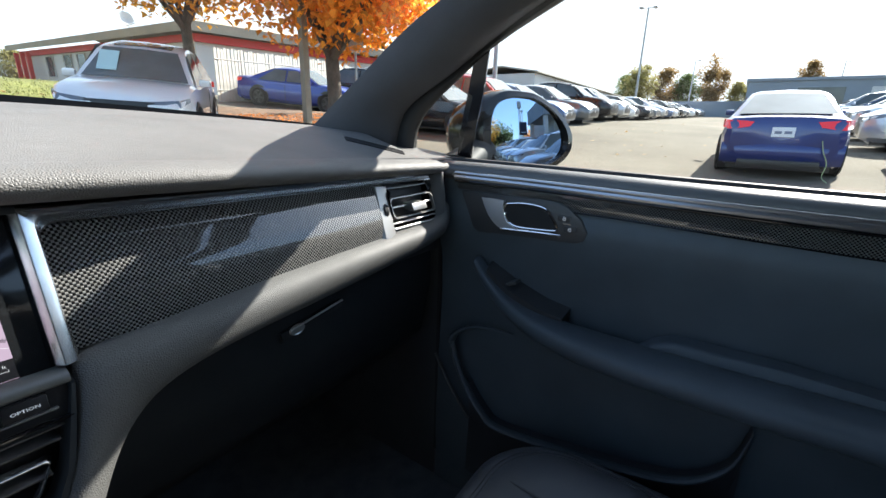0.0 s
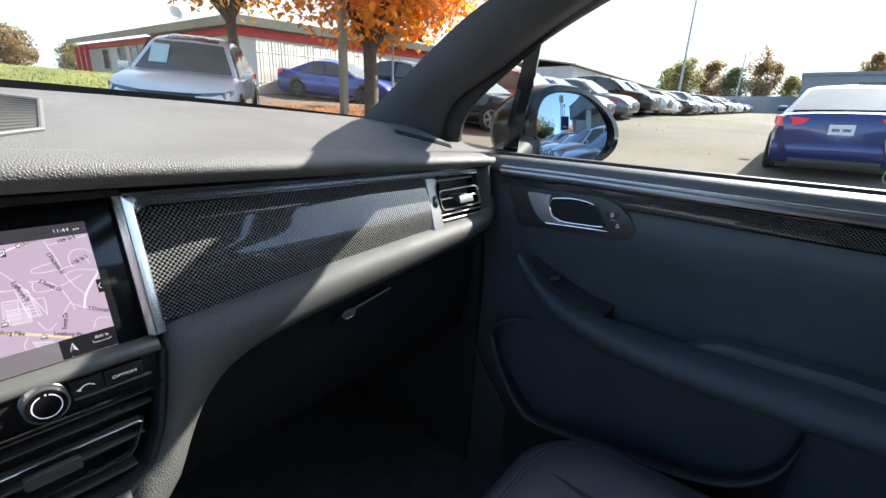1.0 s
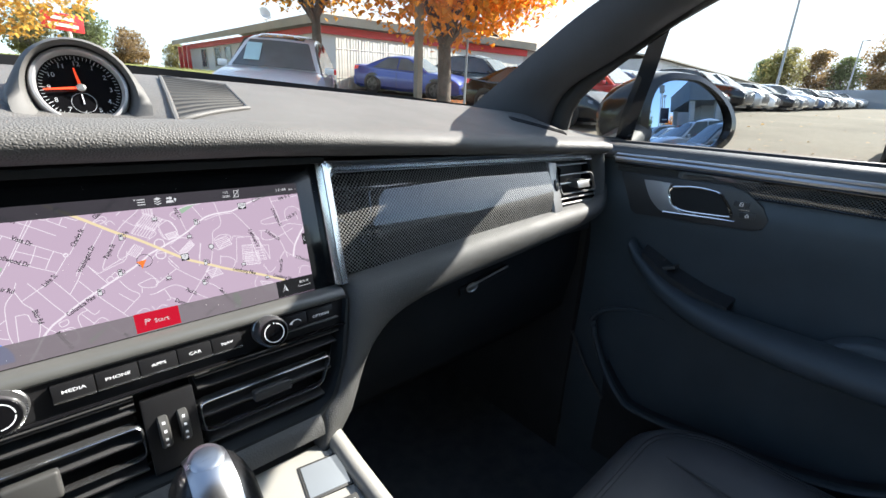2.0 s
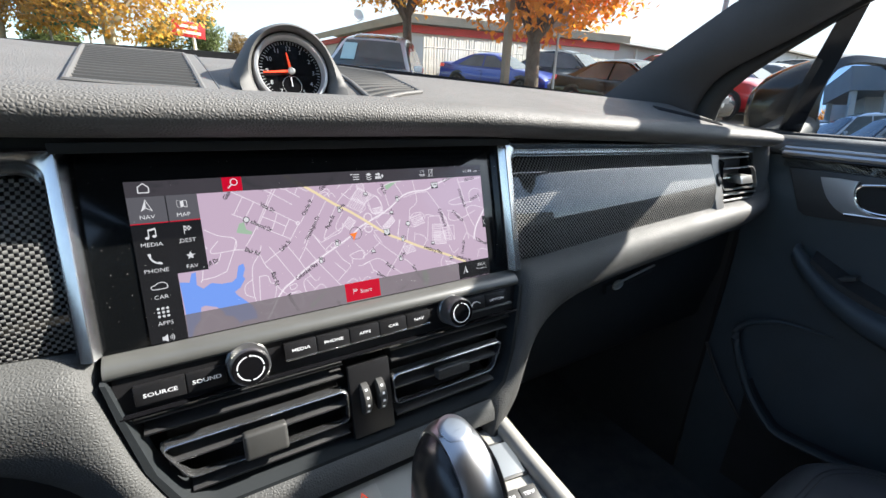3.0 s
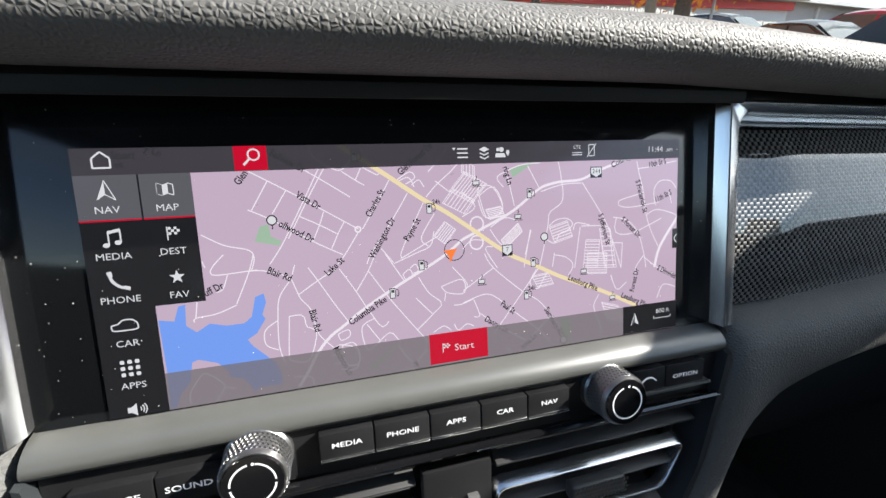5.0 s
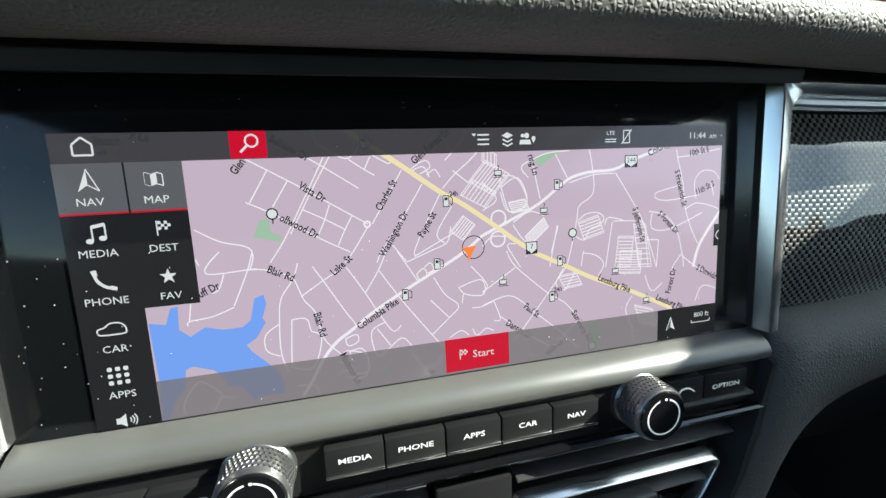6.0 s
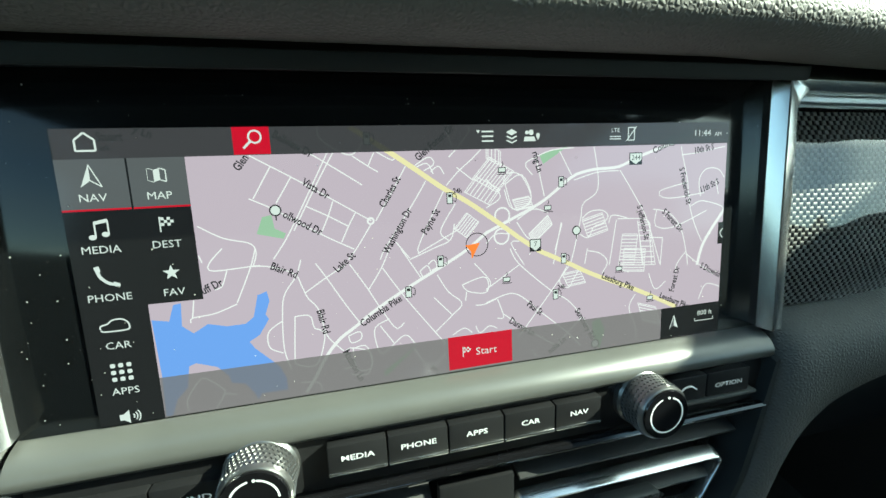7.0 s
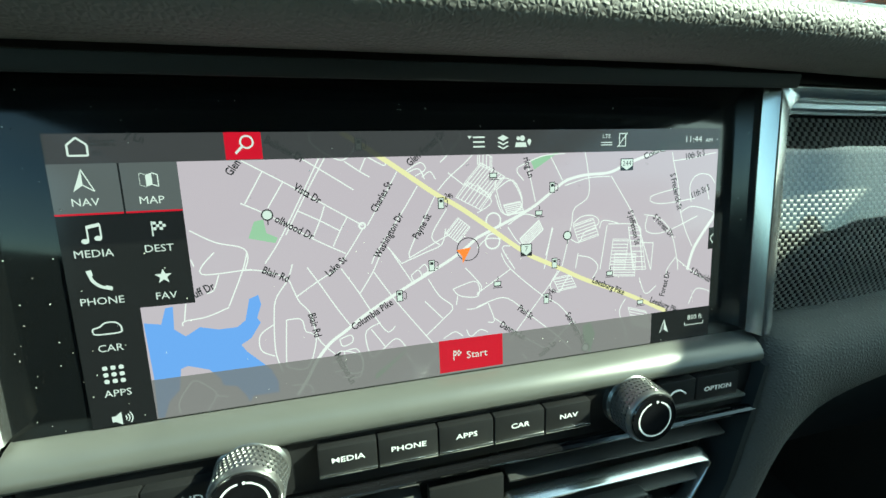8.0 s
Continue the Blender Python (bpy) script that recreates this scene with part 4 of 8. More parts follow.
part("side_rail", tube([(0.1195 + 0.010 * step(-0.05, -0.3, y), y, con_z(y) + 0.0060) for y in (-0.024, -0.05, -0.08, -0.14, -0.2, -0.3)], 0.0085, 12), CON, console, "pale rounded rail along the console")
part("side_rail", tube([(-0.1195 - 0.010 * step(-0.05, -0.3, y), y, con_z(y) + 0.0075) for y in (-0.024, -0.05, -0.08, -0.14, -0.2, -0.3)], 0.0062, 10), CON, console, "pale rounded rail along the console")
LCD = material("lit_lcd", (0.10, 0.11, 0.12), 0.3, emit=(0.60, 0.65, 0.68), strength=0.16, vary=0.05)
CON_TILT = math.degrees(math.atan(0.2))


def on_console(x, y, turn=0.0):
    """Pose on the console plate: local z out of it."""
    return Matrix.Translation((x, y, con_z(y) + 0.0035)) @ pose(0, 0, 0, CON_TILT, 0, turn)


part("climate_lcd", box(-0.0195, 0.0195, -0.0170, 0.0170, -0.001, 0.0016, 0.0012, m=on_console(0.0952, -0.0735, -9)), PLASTIC_SOFT, console)
part("lcd_pane", box(-0.0170, 0.0170, -0.0146, 0.0146, 0.001, 0.0022, 0.0004, m=on_console(0.0952, -0.0735, -9)), LCD, console, "pale grey climate readout")
for x, y, wide, word in ((0.0848, -0.1055, 0.0150, ""), (0.1005, -0.1080, 0.0150, "TEMP"), (0.0800, -0.1235, 0.0150, ""), (0.0957, -0.1260, 0.0150, ""), (-0.018, -0.055, 0.026, ""), (-0.046, -0.052, 0.026, "")):
    b = part("button", box(-wide / 2, wide / 2, -0.0082, 0.0082, -0.001, 0.0030, 0.001, m=on_console(x, y, -9 if x > 0 else 0)), PLASTIC_SOFT if x > 0 else CON, console)
    if word:
        lettering(word, 0.0044, on_console(x, y + 0.002, -9) @ Matrix.Translation((0, 0, 0.0032)), WHITE_INK, b)
    elif x > 0:
        for q in range(4):
            part("fan_blade", lathe([(0.0, 0.0), (0.0013, 0.0)], 8, m=on_console(x, y + 0.001, -9) @ Matrix.Translation((0.0016 * (1 if q % 2 else -1), 0.0016 * (1 if q < 2 else -1), 0.0032)), caps=False), WHITE_INK, b)
part("hazard_mark", ring([(-0.005, -0.004), (0.005, -0.004), (0, 0.005)], [(-0.0036, -0.0032), (0.0036, -0.0032), (0, 0.0034)], 0.0003, m=on_console(-0.018, -0.055) @ Matrix.Translation((0, 0, 0.0031))), RED_POINTER, console, "red hazard triangle")

gear = thing("gear_selector", (0.002, -0.15, 0.845), "silver and black gear selector lever on the console", "gear selector")
part("gaiter", lathe([(0.045, -0.012), (0.042, 0.0), (0.034, 0.010), (0.026, 0.02), (0.018, 0.03)], 24, m=Matrix.Translation((0.002, -0.158, 0.850)) @ Matrix.Diagonal((0.85, 1.3, 1, 1)), caps=False), PLASTIC, gear, "black gaiter plate")
part("stem", tube([(0.002, -0.157, 0.85), (0.002, -0.153, 0.88), (0.002, -0.150, 0.91)], [0.014, 0.013, 0.015], 14), PLASTIC, gear)
# side view of the head in y and z, from its front foot over the top and down the back
LEVER = [(-0.130, 0.902), (-0.119, 0.935), (-0.116, 0.966), (-0.121, 0.983), (-0.136, 0.9910), (-0.154, 0.9855), (-0.169, 0.967), (-0.177, 0.940), (-0.176, 0.910), (-0.153, 0.893)]
side_view = [(p.x, p.y) for p in spline([(y, z, 0) for y, z in [*LEVER, LEVER[0]]], 49)[:-1]]
rows = []
for k in range(17):
    u = -1 + k / 8
    s = max(1 - abs(u) ** 2.6, 0.0) ** 0.42
    s = max(s, 0.18)
    rows.append([(0.002 + 0.0232 * u, -0.147 + (y + 0.147) * s, 0.945 + (z - 0.945) * s) for y, z in side_view])
part("grip", grid(rows, close_v=True, cap=True), GRIP, gear, "glossy black grip", angle=70)
over = spline([(0, y, z) for y, z in LEVER[2:9]], 26)
rows = []
for i, p in enumerate(over):
    along = (over[min(i + 1, 25)] - over[max(i - 1, 0)]).normalized()
    out = Vector((0, along.z, -along.y))
    half = 0.0084 + 0.0020 * math.sin(math.pi * i / 25)
    rows.append([p + Vector((0.002 + half * u, 0, 0)) + out * (0.0026 - 0.0030 * u * u) * (-1 if out.dot(p - Vector((0, -0.147, 0.945))) < 0 else 1) for u in (-1.0, -0.8, -0.5, -0.2, 0.2, 0.5, 0.8, 1.0)])
part("metal_spine", solid(rows, (0, 0.002, -0.003)), SPINE, gear, "satin aluminium spine", angle=50)
part("release_button", lathe([(0.0, 0.0012), (0.005, 0.0010), (0.0074, 0.0004), (0.0084, -0.001), (0.0084, -0.004)], 28, m=Matrix.Translation((0.002, -0.1370, 0.9930)) @ pose(0, 0, 0, 6) @ Matrix.Diagonal((1.0, 1.2, 0.6, 1)), caps=False), SPINE, gear, "round silver release button")

# ---- front passenger side: pillar, door, mirror, seat ----
pillar = thing("windscreen_pillar", (0.68, 0.33, 1.17), "dark grey cloth-covered windscreen pillar", "pillar", kind="structure")
screen_edge = spline([(0.673, 0.372, 1.154), (0.670, 0.344, 1.1735), (0.666, 0.247, 1.233), (0.661, 0.165, 1.282), (0.652, 0.090, 1.323), (0.641, 0.018, 1.353), (0.619, -0.13, 1.405), (0.599, -0.30, 1.446), (0.575, -0.52, 1.48)], 40)
door_edge = spline([(0.757, 0.20, 1.105), (0.757, 0.193, 1.135), (0.752, 0.176, 1.185), (0.748, 0.142, 1.223), (0.736, 0.047, 1.270), (0.722, -0.035, 1.313), (0.700, -0.132, 1.355), (0.672, -0.30, 1.415), (0.650, -0.52, 1.45)], 40)
rows = []
for a, b in zip(screen_edge, door_edge):
    inward = Vector((-0.72, -0.50, -0.30))
    row = [a + Vector((0.04, 0.01, 0.01))]
    for k in range(11):
        f = k / 10
        row.append(a.lerp(b, f) + inward * 0.030 * math.sin(math.pi * f) ** 0.8)
    row += [b + Vector((0.02, 0.012, 0.010)), b + Vector((0.03, 0.08, 0.03))]
    rows.append(row)
part("pillar_trim", grid(rows, close_v=True, cap=True), PILLAR, pillar, angle=60)
part("pillar_trim", grid([[(-p.x, p.y, p.z) for p in r] for r in rows], close_v=True, cap=True), PILLAR, pillar, angle=60)

screen = thing("windscreen", (0, 0.5, 1.2), "clear windscreen glass", "windscreen", kind="structure")
rows = []
for i in range(13):
    x = -0.70 + 1.40 * i / 12
    k = (x / 0.676) ** 2
    rows.append([(x, 0.66 - 0.28 * k - 0.96 * t + 0.16 * k * t, 1.20 - 0.03 * k + 0.305 * t - 0.02 * k * t + 0.055 * math.sin(math.pi * t)) for t in (0, 0.25, 0.5, 0.75, 1.0)])
glass = part("windscreen_pane", grid(rows), GLASS, screen)
glass.visible_shadow = False

door = thing("passenger_door", (0.70, -0.4, 0.5), "closed black front passenger door with carbon strip and armrest", "car door")
Y0, Y1 = 0.045, -1.02
ys = [Y0 + (Y1 - Y0) * i / 12 for i in range(13)]
prof = [(0.775, 1.114), (0.745, 1.1235), (0.724, 1.1255), (0.709, 1.1205), (0.703, 1.112), (0.704, 1.100), (0.710, 1.096), (0.712, 1.06), (0.706, 1.050), (0.704, 1.03), (0.712, 0.99), (0.722, 0.94), (0.724, 0.85), (0.718, 0.74), (0.715, 0.60), (0.718, 0.40)]
def door_skin(points, mat, name, label):
    part(name, solid([[(x, y, z - 0.004 * step(0.0, -0.5, y) * (1 if z > 1.09 else 0)) for x, z in points] for y in ys], (0.05, 0, 0)), mat, door, label, angle=60)


door_skin(prof[:7], DOOR_PAD, "door_top_pad", "soft grey-black pad along the window")
door_skin(prof[6:], DOOR_SKIN, "door_panel", "black leather-grained door panel")
part("outer_skin", solid([[(0.775, y, 1.118), (0.86, y, 1.0), (0.89, y, 0.72), (0.86, y, 0.34)] for y in (0.6, 0.0, -0.5, -1.02)], (-0.02, 0, 0)), BLACK_PAINT, door)
for k, (z, r, m) in enumerate(((1.1075, 0.0024, TRIM_SATIN), (1.1005, 0.0036, TRIM_SATIN), (1.0945, 0.0018, PIANO))):
    part("silver_strip", tube([(0.7005, y, z + 0.0 - 0.007 * step(0.0, -0.55, y)) for y in [0.008 + (-1.0) * i / 16 for i in range(17)]], r, 8, flat=1.3), m, door, "long bright trim strip" if m is TRIM_SATIN else "")
part("strip_end", tube([(0.7005, 0.008, 1.1065), (0.7005, 0.0125, 1.1035), (0.7005, 0.008, 1.0995)], 0.0024, 8), TRIM_SATIN, door)
part("carbon_strip", solid([[(0.7075, y, 1.0935 - 0.009 * step(0.0, -0.55, y)), (0.7065, y, 1.080 - 0.008 * step(0.0, -0.55, y)), (0.7085, y, (1.0655 if y < -0.19 else 1.0655 + 0.024 * step(-0.19, -0.05, y)) - 0.006 * step(-0.2, -0.55, y))] for y in [0.006 - 0.99 * i / 40 for i in range(41)]], (0.01, 0, 0)), CARBON_Y, door, "glossy carbon-fibre weave strip")
part("trim_line", tube([(0.7065, y, 1.0655 - 0.006 * step(-0.2, -0.55, y)) for y in [-0.19 - 0.8 * i / 10 for i in range(11)]], 0.0012, 6), PIANO, door)
# handle plate: aluminium blade and loop round a flat patch coloured as recess shade
def on_door(outline, x, depth, bevel=0.0):
    return prism([(-y, z) for y, z in outline], depth, m=Matrix.Translation((x, 0, 0)) @ pose(0, 0, 0, 90, 0, -90), bevel=bevel)


def smooth_outline(pts, n):
    return [(p.x, p.y) for p in spline([(y, z, 0) for y, z in [*pts, pts[0]]], n + 1)[:-1]]


hp = part("handle_plate", on_door([(-0.003, 1.079), (-0.018, 1.048), (-0.030, 1.018), (-0.040, 1.0105), (-0.211, 1.0195), (-0.222, 1.025), (-0.226, 1.038), (-0.215, 1.056), (-0.192, 1.073), (-0.17, 1.079)], 0.708, 0.005, 0.0015), PLASTIC, door, "satin black handle plate")
recess = smooth_outline([(-0.094, 1.066), (-0.089, 1.056), (-0.098, 1.038), (-0.115, 1.031), (-0.150, 1.032), (-0.176, 1.034), (-0.181, 1.038), (-0.170, 1.055), (-0.157, 1.067), (-0.125, 1.070)], 48)
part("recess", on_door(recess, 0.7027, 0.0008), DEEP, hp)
loop = [(p[0], p[1]) for p in recess]
part("handle_loop", tube([(0.7005, y, z) for y, z in loop], 0.0021, 8, closed=True), CHROME_BRIGHT, hp, "thin chrome loop")
blade = [[(0.7035, -0.043, 1.0705), (0.7000, -0.066, 1.0715), (0.6965, -0.090, 1.0710)], [(0.7035, -0.050, 1.056), (0.6990, -0.070, 1.057), (0.6955, -0.0885, 1.057)], [(0.7035, -0.060, 1.040), (0.6990, -0.078, 1.040), (0.6960, -0.096, 1.039)], [(0.7035, -0.076, 1.0255), (0.7000, -0.093, 1.0265), (0.6975, -0.112, 1.0295)], [(0.7035, -0.095, 1.0215), (0.7010, -0.110, 1.0235), (0.6995, -0.135, 1.0285)]]
cols = [spline([r[j] for r in blade], 16) for j in range(3)]
part("handle_blade", solid([[cols[0][i], cols[0][i].lerp(cols[1][i], 0.5) + Vector((-0.0006, 0, 0)), cols[1][i], cols[1][i].lerp(cols[2][i], 0.6) + Vector((-0.0012, 0, 0)), cols[2][i]] for i in range(16)], (0.006, 0, 0)), BRIGHT_SILVER, hp, "broad aluminium blade", angle=60)
part("handle_bar", tube(spline([(0.7005, -0.085, 1.0235), (0.700, -0.13, 1.0262), (0.7005, -0.187, 1.0290)], 12), [0.0022] * 10 + [0.0016, 0.001], 8), CHROME_BRIGHT, hp)
for z, y in ((1.0555, -0.190), (1.0400, -0.200)):
    lk = part("lock_switch", box(-0.010, 0.010, -0.0045, 0.0045, 0, 0.0075, 0.001, m=Matrix.Translation((0.709, y, z)) @ pose(0, 0, 0, 90, 0, -90)), PLASTIC, hp)
    part("padlock_mark", ring(rounded(-0.0022, 0.0022, -0.0028, 0.0006, 0.0004, 2), rounded(-0.0016, 0.0016, -0.0022, 0.0, 0.0003, 2), 0.0003, m=Matrix.Translation((0.7013, y, z)) @ pose(0, 0, 0, 90, 0, -90)), WHITE_INK, lk)
    part("padlock_bow", tube([Vector((0.7012, y + 0.0012 * math.cos(a) * (1 if z < 1.05 else 1.6), z + 0.0008 + 0.0018 * math.sin(a))) for a in [math.pi * k / 8 for k in range(9)]], 0.00025, 5), WHITE_INK, lk)
part("silver_divider", box(-0.008, 0.006, -0.0005, 0.0005, 0.0065, 0.0078, m=Matrix.Translation((0.709, -0.196, 1.0477)) @ pose(0, 0, 0, 90, 0, -90)), CHROME_BRIGHT, hp)
# armrest: rises at its front end into a grab handle
axis = spline([(0.690, -0.046, 0.955), (0.684, -0.072, 0.930), (0.672, -0.12, 0.900), (0.660, -0.19, 0.882), (0.650, -0.30, 0.878), (0.645, -0.45, 0.880), (0.645, -0.62, 0.884), (0.65, -0.85, 0.884)], 40)
rows = []
for i, p in enumerate(axis):
    w = 0.016 + 0.024 * step(0, 14, i)
    h = 0.013 + 0.007 * step(0, 12, i)
    rows.append([(p.x + 0.012 + w * math.copysign(abs(math.cos(a)) ** 0.7, math.cos(a)), p.y, p.z + h * math.copysign(abs(math.sin(a)) ** 0.75, math.sin(a))) for a in [2 * math.pi * j / 18 for j in range(18)]])
part("armrest", grid(rows, close_v=True, cap=True), DOOR_SKIN, door, "padded leather armrest with grab handle", angle=70)
part("armrest_pad", prism([(0.30, 0.868), (0.338, 0.900), (0.362, 0.911), (0.48, 0.913), (0.62, 0.909), (0.86, 0.902), (0.86, 0.866)], 0.030, m=Matrix.Translation((0.716, 0, 0)) @ pose(0, 0, 0, 90, 0, -90), bevel=0.008, seg=3), DOOR_SKIN, door, "raised pad behind the armrest", angle=60)
sw = part("window_switch_panel", solid([[(0.690, -0.070, 0.952), (0.722, -0.065, 0.960)], [(0.684, -0.11, 0.928), (0.722, -0.11, 0.935)], [(0.680, -0.17, 0.909), (0.724, -0.17, 0.914)], [(0.680, -0.21, 0.903), (0.724, -0.21, 0.907)]], (0, 0, -0.015)), PLASTIC, door, "gloss switch panel")
part("window_switch", box(-0.010, 0.010, -0.014, 0.014, 0, 0.006, 0.002, m=Matrix.Translation((0.703, -0.113, 0.930)) @ pose(0, 0, 0, -24)), PLASTIC_SOFT, sw)
for k in (-0.004, 0.004):
    part("switch_mark", lathe([(0.0, 0), (0.0007, 0)], 8, m=Matrix.Translation((0.697 + k, -0.105, 0.946)), caps=False), WHITE_INK, sw)
# pocket in the lower door
lip = spline([(0.697, -0.125, 0.842), (0.694, -0.058, 0.838), (0.693, -0.012, 0.812), (0.692, -0.005, 0.782), (0.690, -0.040, 0.710), (0.688, -0.080, 0.665), (0.686, -0.115, 0.652), (0.684, -0.235, 0.668), (0.682, -0.385, 0.700), (0.683, -0.450, 0.750), (0.690, -0.470, 0.815)], 60)
part("door_pocket", tube(lip, [0.0085 * min(1.0, 0.15 + i / 12, 0.15 + (59 - i) / 12) for i in range(60)], 10, flat=0.7), DOOR_SKIN, door, "moulded rim of the door pocket")
part("pocket_face", solid([[(p.x + 0.006, p.y, p.z), (p.x + 0.02, p.y, p.z - 0.07), (0.705, p.y, 0.50)] for p in lip[18:]], (0.02, 0, 0)), PLASTIC, door)
part("puddle_trim", tube(spline([(0.700, 0.040, 0.746), (0.699, 0.005, 0.69), (0.698, -0.045, 0.633)], 12), 0.003, 8), PLASTIC_SOFT, door)
# side glass and its frame
part("window_seal", tube([(0.752, y, 1.1235 - 0.004 * step(0.0, -0.5, y)) for y in (0.16, 0.0, -0.2, -0.5, -1.0)], 0.006, 8), RUBBER, door)
side = part("side_window", grid([[(0.748 - 0.10 * t, 0.02 - 0.16 * t - 1.0 * k + 0.02 * k, 1.13 + 0.33 * t) for t in (0, 0.5, 1)] for k in (0, 0.5, 1)]), GLASS, door)
side.visible_shadow = False
quarter = part("quarter_light", grid([[(0.764, 0.17, 1.125), (0.760, 0.13, 1.20)], [(0.768, 0.045, 1.125), (0.740, -0.010, 1.298)]]), GLASS, door, "small fixed front quarter glass")
quarter.visible_shadow = False
part("quarter_post", solid([[(0.772, 0.0525, 1.118), (0.762, 0.040, 1.18), (0.748, 0.018, 1.245), (0.738, 0.004, 1.288)], [(0.772, 0.0215, 1.118), (0.762, 0.008, 1.18), (0.748, -0.012, 1.245), (0.734, -0.028, 1.306)]], (0.014, 0.006, 0)), PIANO, door, "slim black post of the quarter light")
inner = spline([(0.757, 0.196, 1.11), (0.757, 0.191, 1.135), (0.753, 0.174, 1.185), (0.749, 0.140, 1.223), (0.737, 0.045, 1.270), (0.723, -0.037, 1.313), (0.701, -0.134, 1.355), (0.673, -0.30, 1.415), (0.660, -0.60, 1.455), (0.665, -1.05, 1.465)], 44)
outer = spline([(0.768, 0.158, 1.11), (0.768, 0.155, 1.137), (0.765, 0.147, 1.175), (0.758, 0.110, 1.216), (0.744, 0.013, 1.281), (0.733, -0.045, 1.314), (0.714, -0.150, 1.355), (0.686, -0.31, 1.41), (0.672, -0.60, 1.445), (0.676, -1.05, 1.455)], 44)
part("window_frame", solid([[a + Vector((0.010, 0.03, 0.016)), a, a.lerp(b, 0.35) + Vector((-0.005, -0.003, -0.003)), a.lerp(b, 0.75) + Vector((-0.004, -0.002, -0.003)), b] for a, b in zip(inner, outer)], (0.02, 0.008, 0.004)), RUBBER, door, "black rubber window frame", angle=60)
part("kick_panel", box(0.72, 0.745, 0.05, 0.72, 0.42, 1.12), PLASTIC, door, "black footwell side panel")
part("shut_line", box(0.716, 0.745, 0.044, 0.05, 0.5, 1.11), RUBBER, door)

mirror = thing("door_mirror", (0.80, 0.0, 1.13), "black oval door mirror reflecting blue sky and the lot", "mirror")
MIR = Matrix.Translation((0.980, -0.004, 1.173)) @ pose(0, 0, 0, 85.6, 0, -25) @ Matrix.Diagonal((1.28, 1.26, 1.15, 1))


def egg(a, b, n=48, skew=0.18, cx=0.0):
    """Outline of a mirror: tall and blunt towards the car, drawn out and drooping at its outer end."""
    out = []
    for k in range(n):
        t = 2 * math.pi * k / n
        c, q = math.cos(t), math.sin(t)
        e = 0.72 if c < 0 else 0.95
        out.append((cx + a * math.copysign(abs(c) ** e, c), b * math.copysign(abs(q) ** e, q) * (1 - skew * c) - 0.014 * max(c, 0)))
    return out


rows = []
for s, d, cx in ((0.80, -0.008, 0), (0.85, 0.003, 0), (0.98, 0.0, 0), (1.03, -0.012, 0), (1.04, -0.035, -0.004), (0.98, -0.062, -0.012), (0.84, -0.088, -0.030), (0.60, -0.108, -0.050), (0.30, -0.120, -0.062), (0.02, -0.124, -0.066)):
    rows.append([(x * s + cx, y * s, d) for x, y in egg(0.102, 0.068)])
bm = grid(rows, close_v=True)
bm.transform(MIR)
part("housing", bm, BLACK_PAINT, mirror, "gloss black mirror housing", angle=50)
bm = bmesh.new()
# slightly convex glass: rings of the outline, sinking towards the rim
grid([[(x * s - 0.006, y * s, -0.002 - ((x * s) ** 2 + (y * s) ** 2) / 2.4) for x, y in egg(0.0815, 0.0600)] for s in (0.02, 0.15, 0.3, 0.45, 0.6, 0.75, 0.88, 1.0)], close_v=True, bm=bm)
bm.faces.new(list(bm.verts)[:48])
bm.transform(MIR)
part("mirror_glass", bm, MIRROR, mirror, "convex mirror glass, its silver tinted to blue the reflected sky", angle=80)
rows = []
for k in range(9):
    f = k / 8
    c = Vector((0.770 + 0.15 * f, 0.062 + 0.010 * f, 1.108 + 0.030 * f))
    rows.append([c + Vector((0.01 * math.cos(a), (0.046 - 0.012 * f) * math.cos(a), (0.024 + 0.012 * f) * math.sin(a))) for a in [2 * math.pi * q / 20 for q in range(20)]])
part("mirror_foot", grid(rows, close_v=True, cap=True), PLASTIC_DEEP, mirror, "black mirror foot", angle=60)

seat = thing("passenger_seat", (0.37, -0.45, 0.45), "smooth black leather passenger seat with stitched seams", "car seat")


def seat_ring(inset, z):
    """One ring of the cushion: a rounded rectangle, its corners fuller at the front."""
    x0, x1, y0, y1, r = 0.135 + inset, 0.632 - inset, -0.70, -0.158 - inset, max(0.115 - 0.6 * inset, 0.03)
    return [(x, y, z + 0.012 * (step(0.60, 1.0, abs(x - 0.376) / 0.24) - 0.5) * step(0.03, 0.09, inset)) for x, y in rounded(x0, x1, y0, y1, r, 10)]


SEAT = ((0.012, 0.52), (0.004, 0.62), (0.0, 0.675), (0.003, 0.703), (0.010, 0.722), (0.020, 0.734), (0.032, 0.7395), (0.036, 0.7385), (0.040, 0.7402), (0.060, 0.745), (0.085, 0.744), (0.115, 0.738), (0.160, 0.731), (0.225, 0.727))
part("seat_cushion", grid([seat_ring(a, z) for a, z in SEAT], close_v=True, cap=True), SEAT_LEATHER, seat, "smooth black leather seat cushion", angle=80)
for inset, z in ((0.0335, 0.7402), (0.0385, 0.7402)):
    part("seam", tube([Vector(p) for p in seat_ring(inset, z)], 0.0008, 5, closed=True), STITCH, seat, "stitched seam")
for u in (0.245, 0.505):
    part("seam", tube([(u, -0.222 - 0.40 * k / 12, 0.7405 - 0.011 * step(0.0, 0.5, k / 12)) for k in range(13)], 0.0014, 6), STITCH, seat, "stitched seam")
part("seat_base", box(0.16, 0.59, -0.62, -0.22, 0.40, 0.55, 0.02), PLASTIC, seat)
part("seat_back", box(0.13, 0.62, -0.86, -0.72, 0.55, 1.20, 0.05, 3), SEAT_LEATHER, seat)

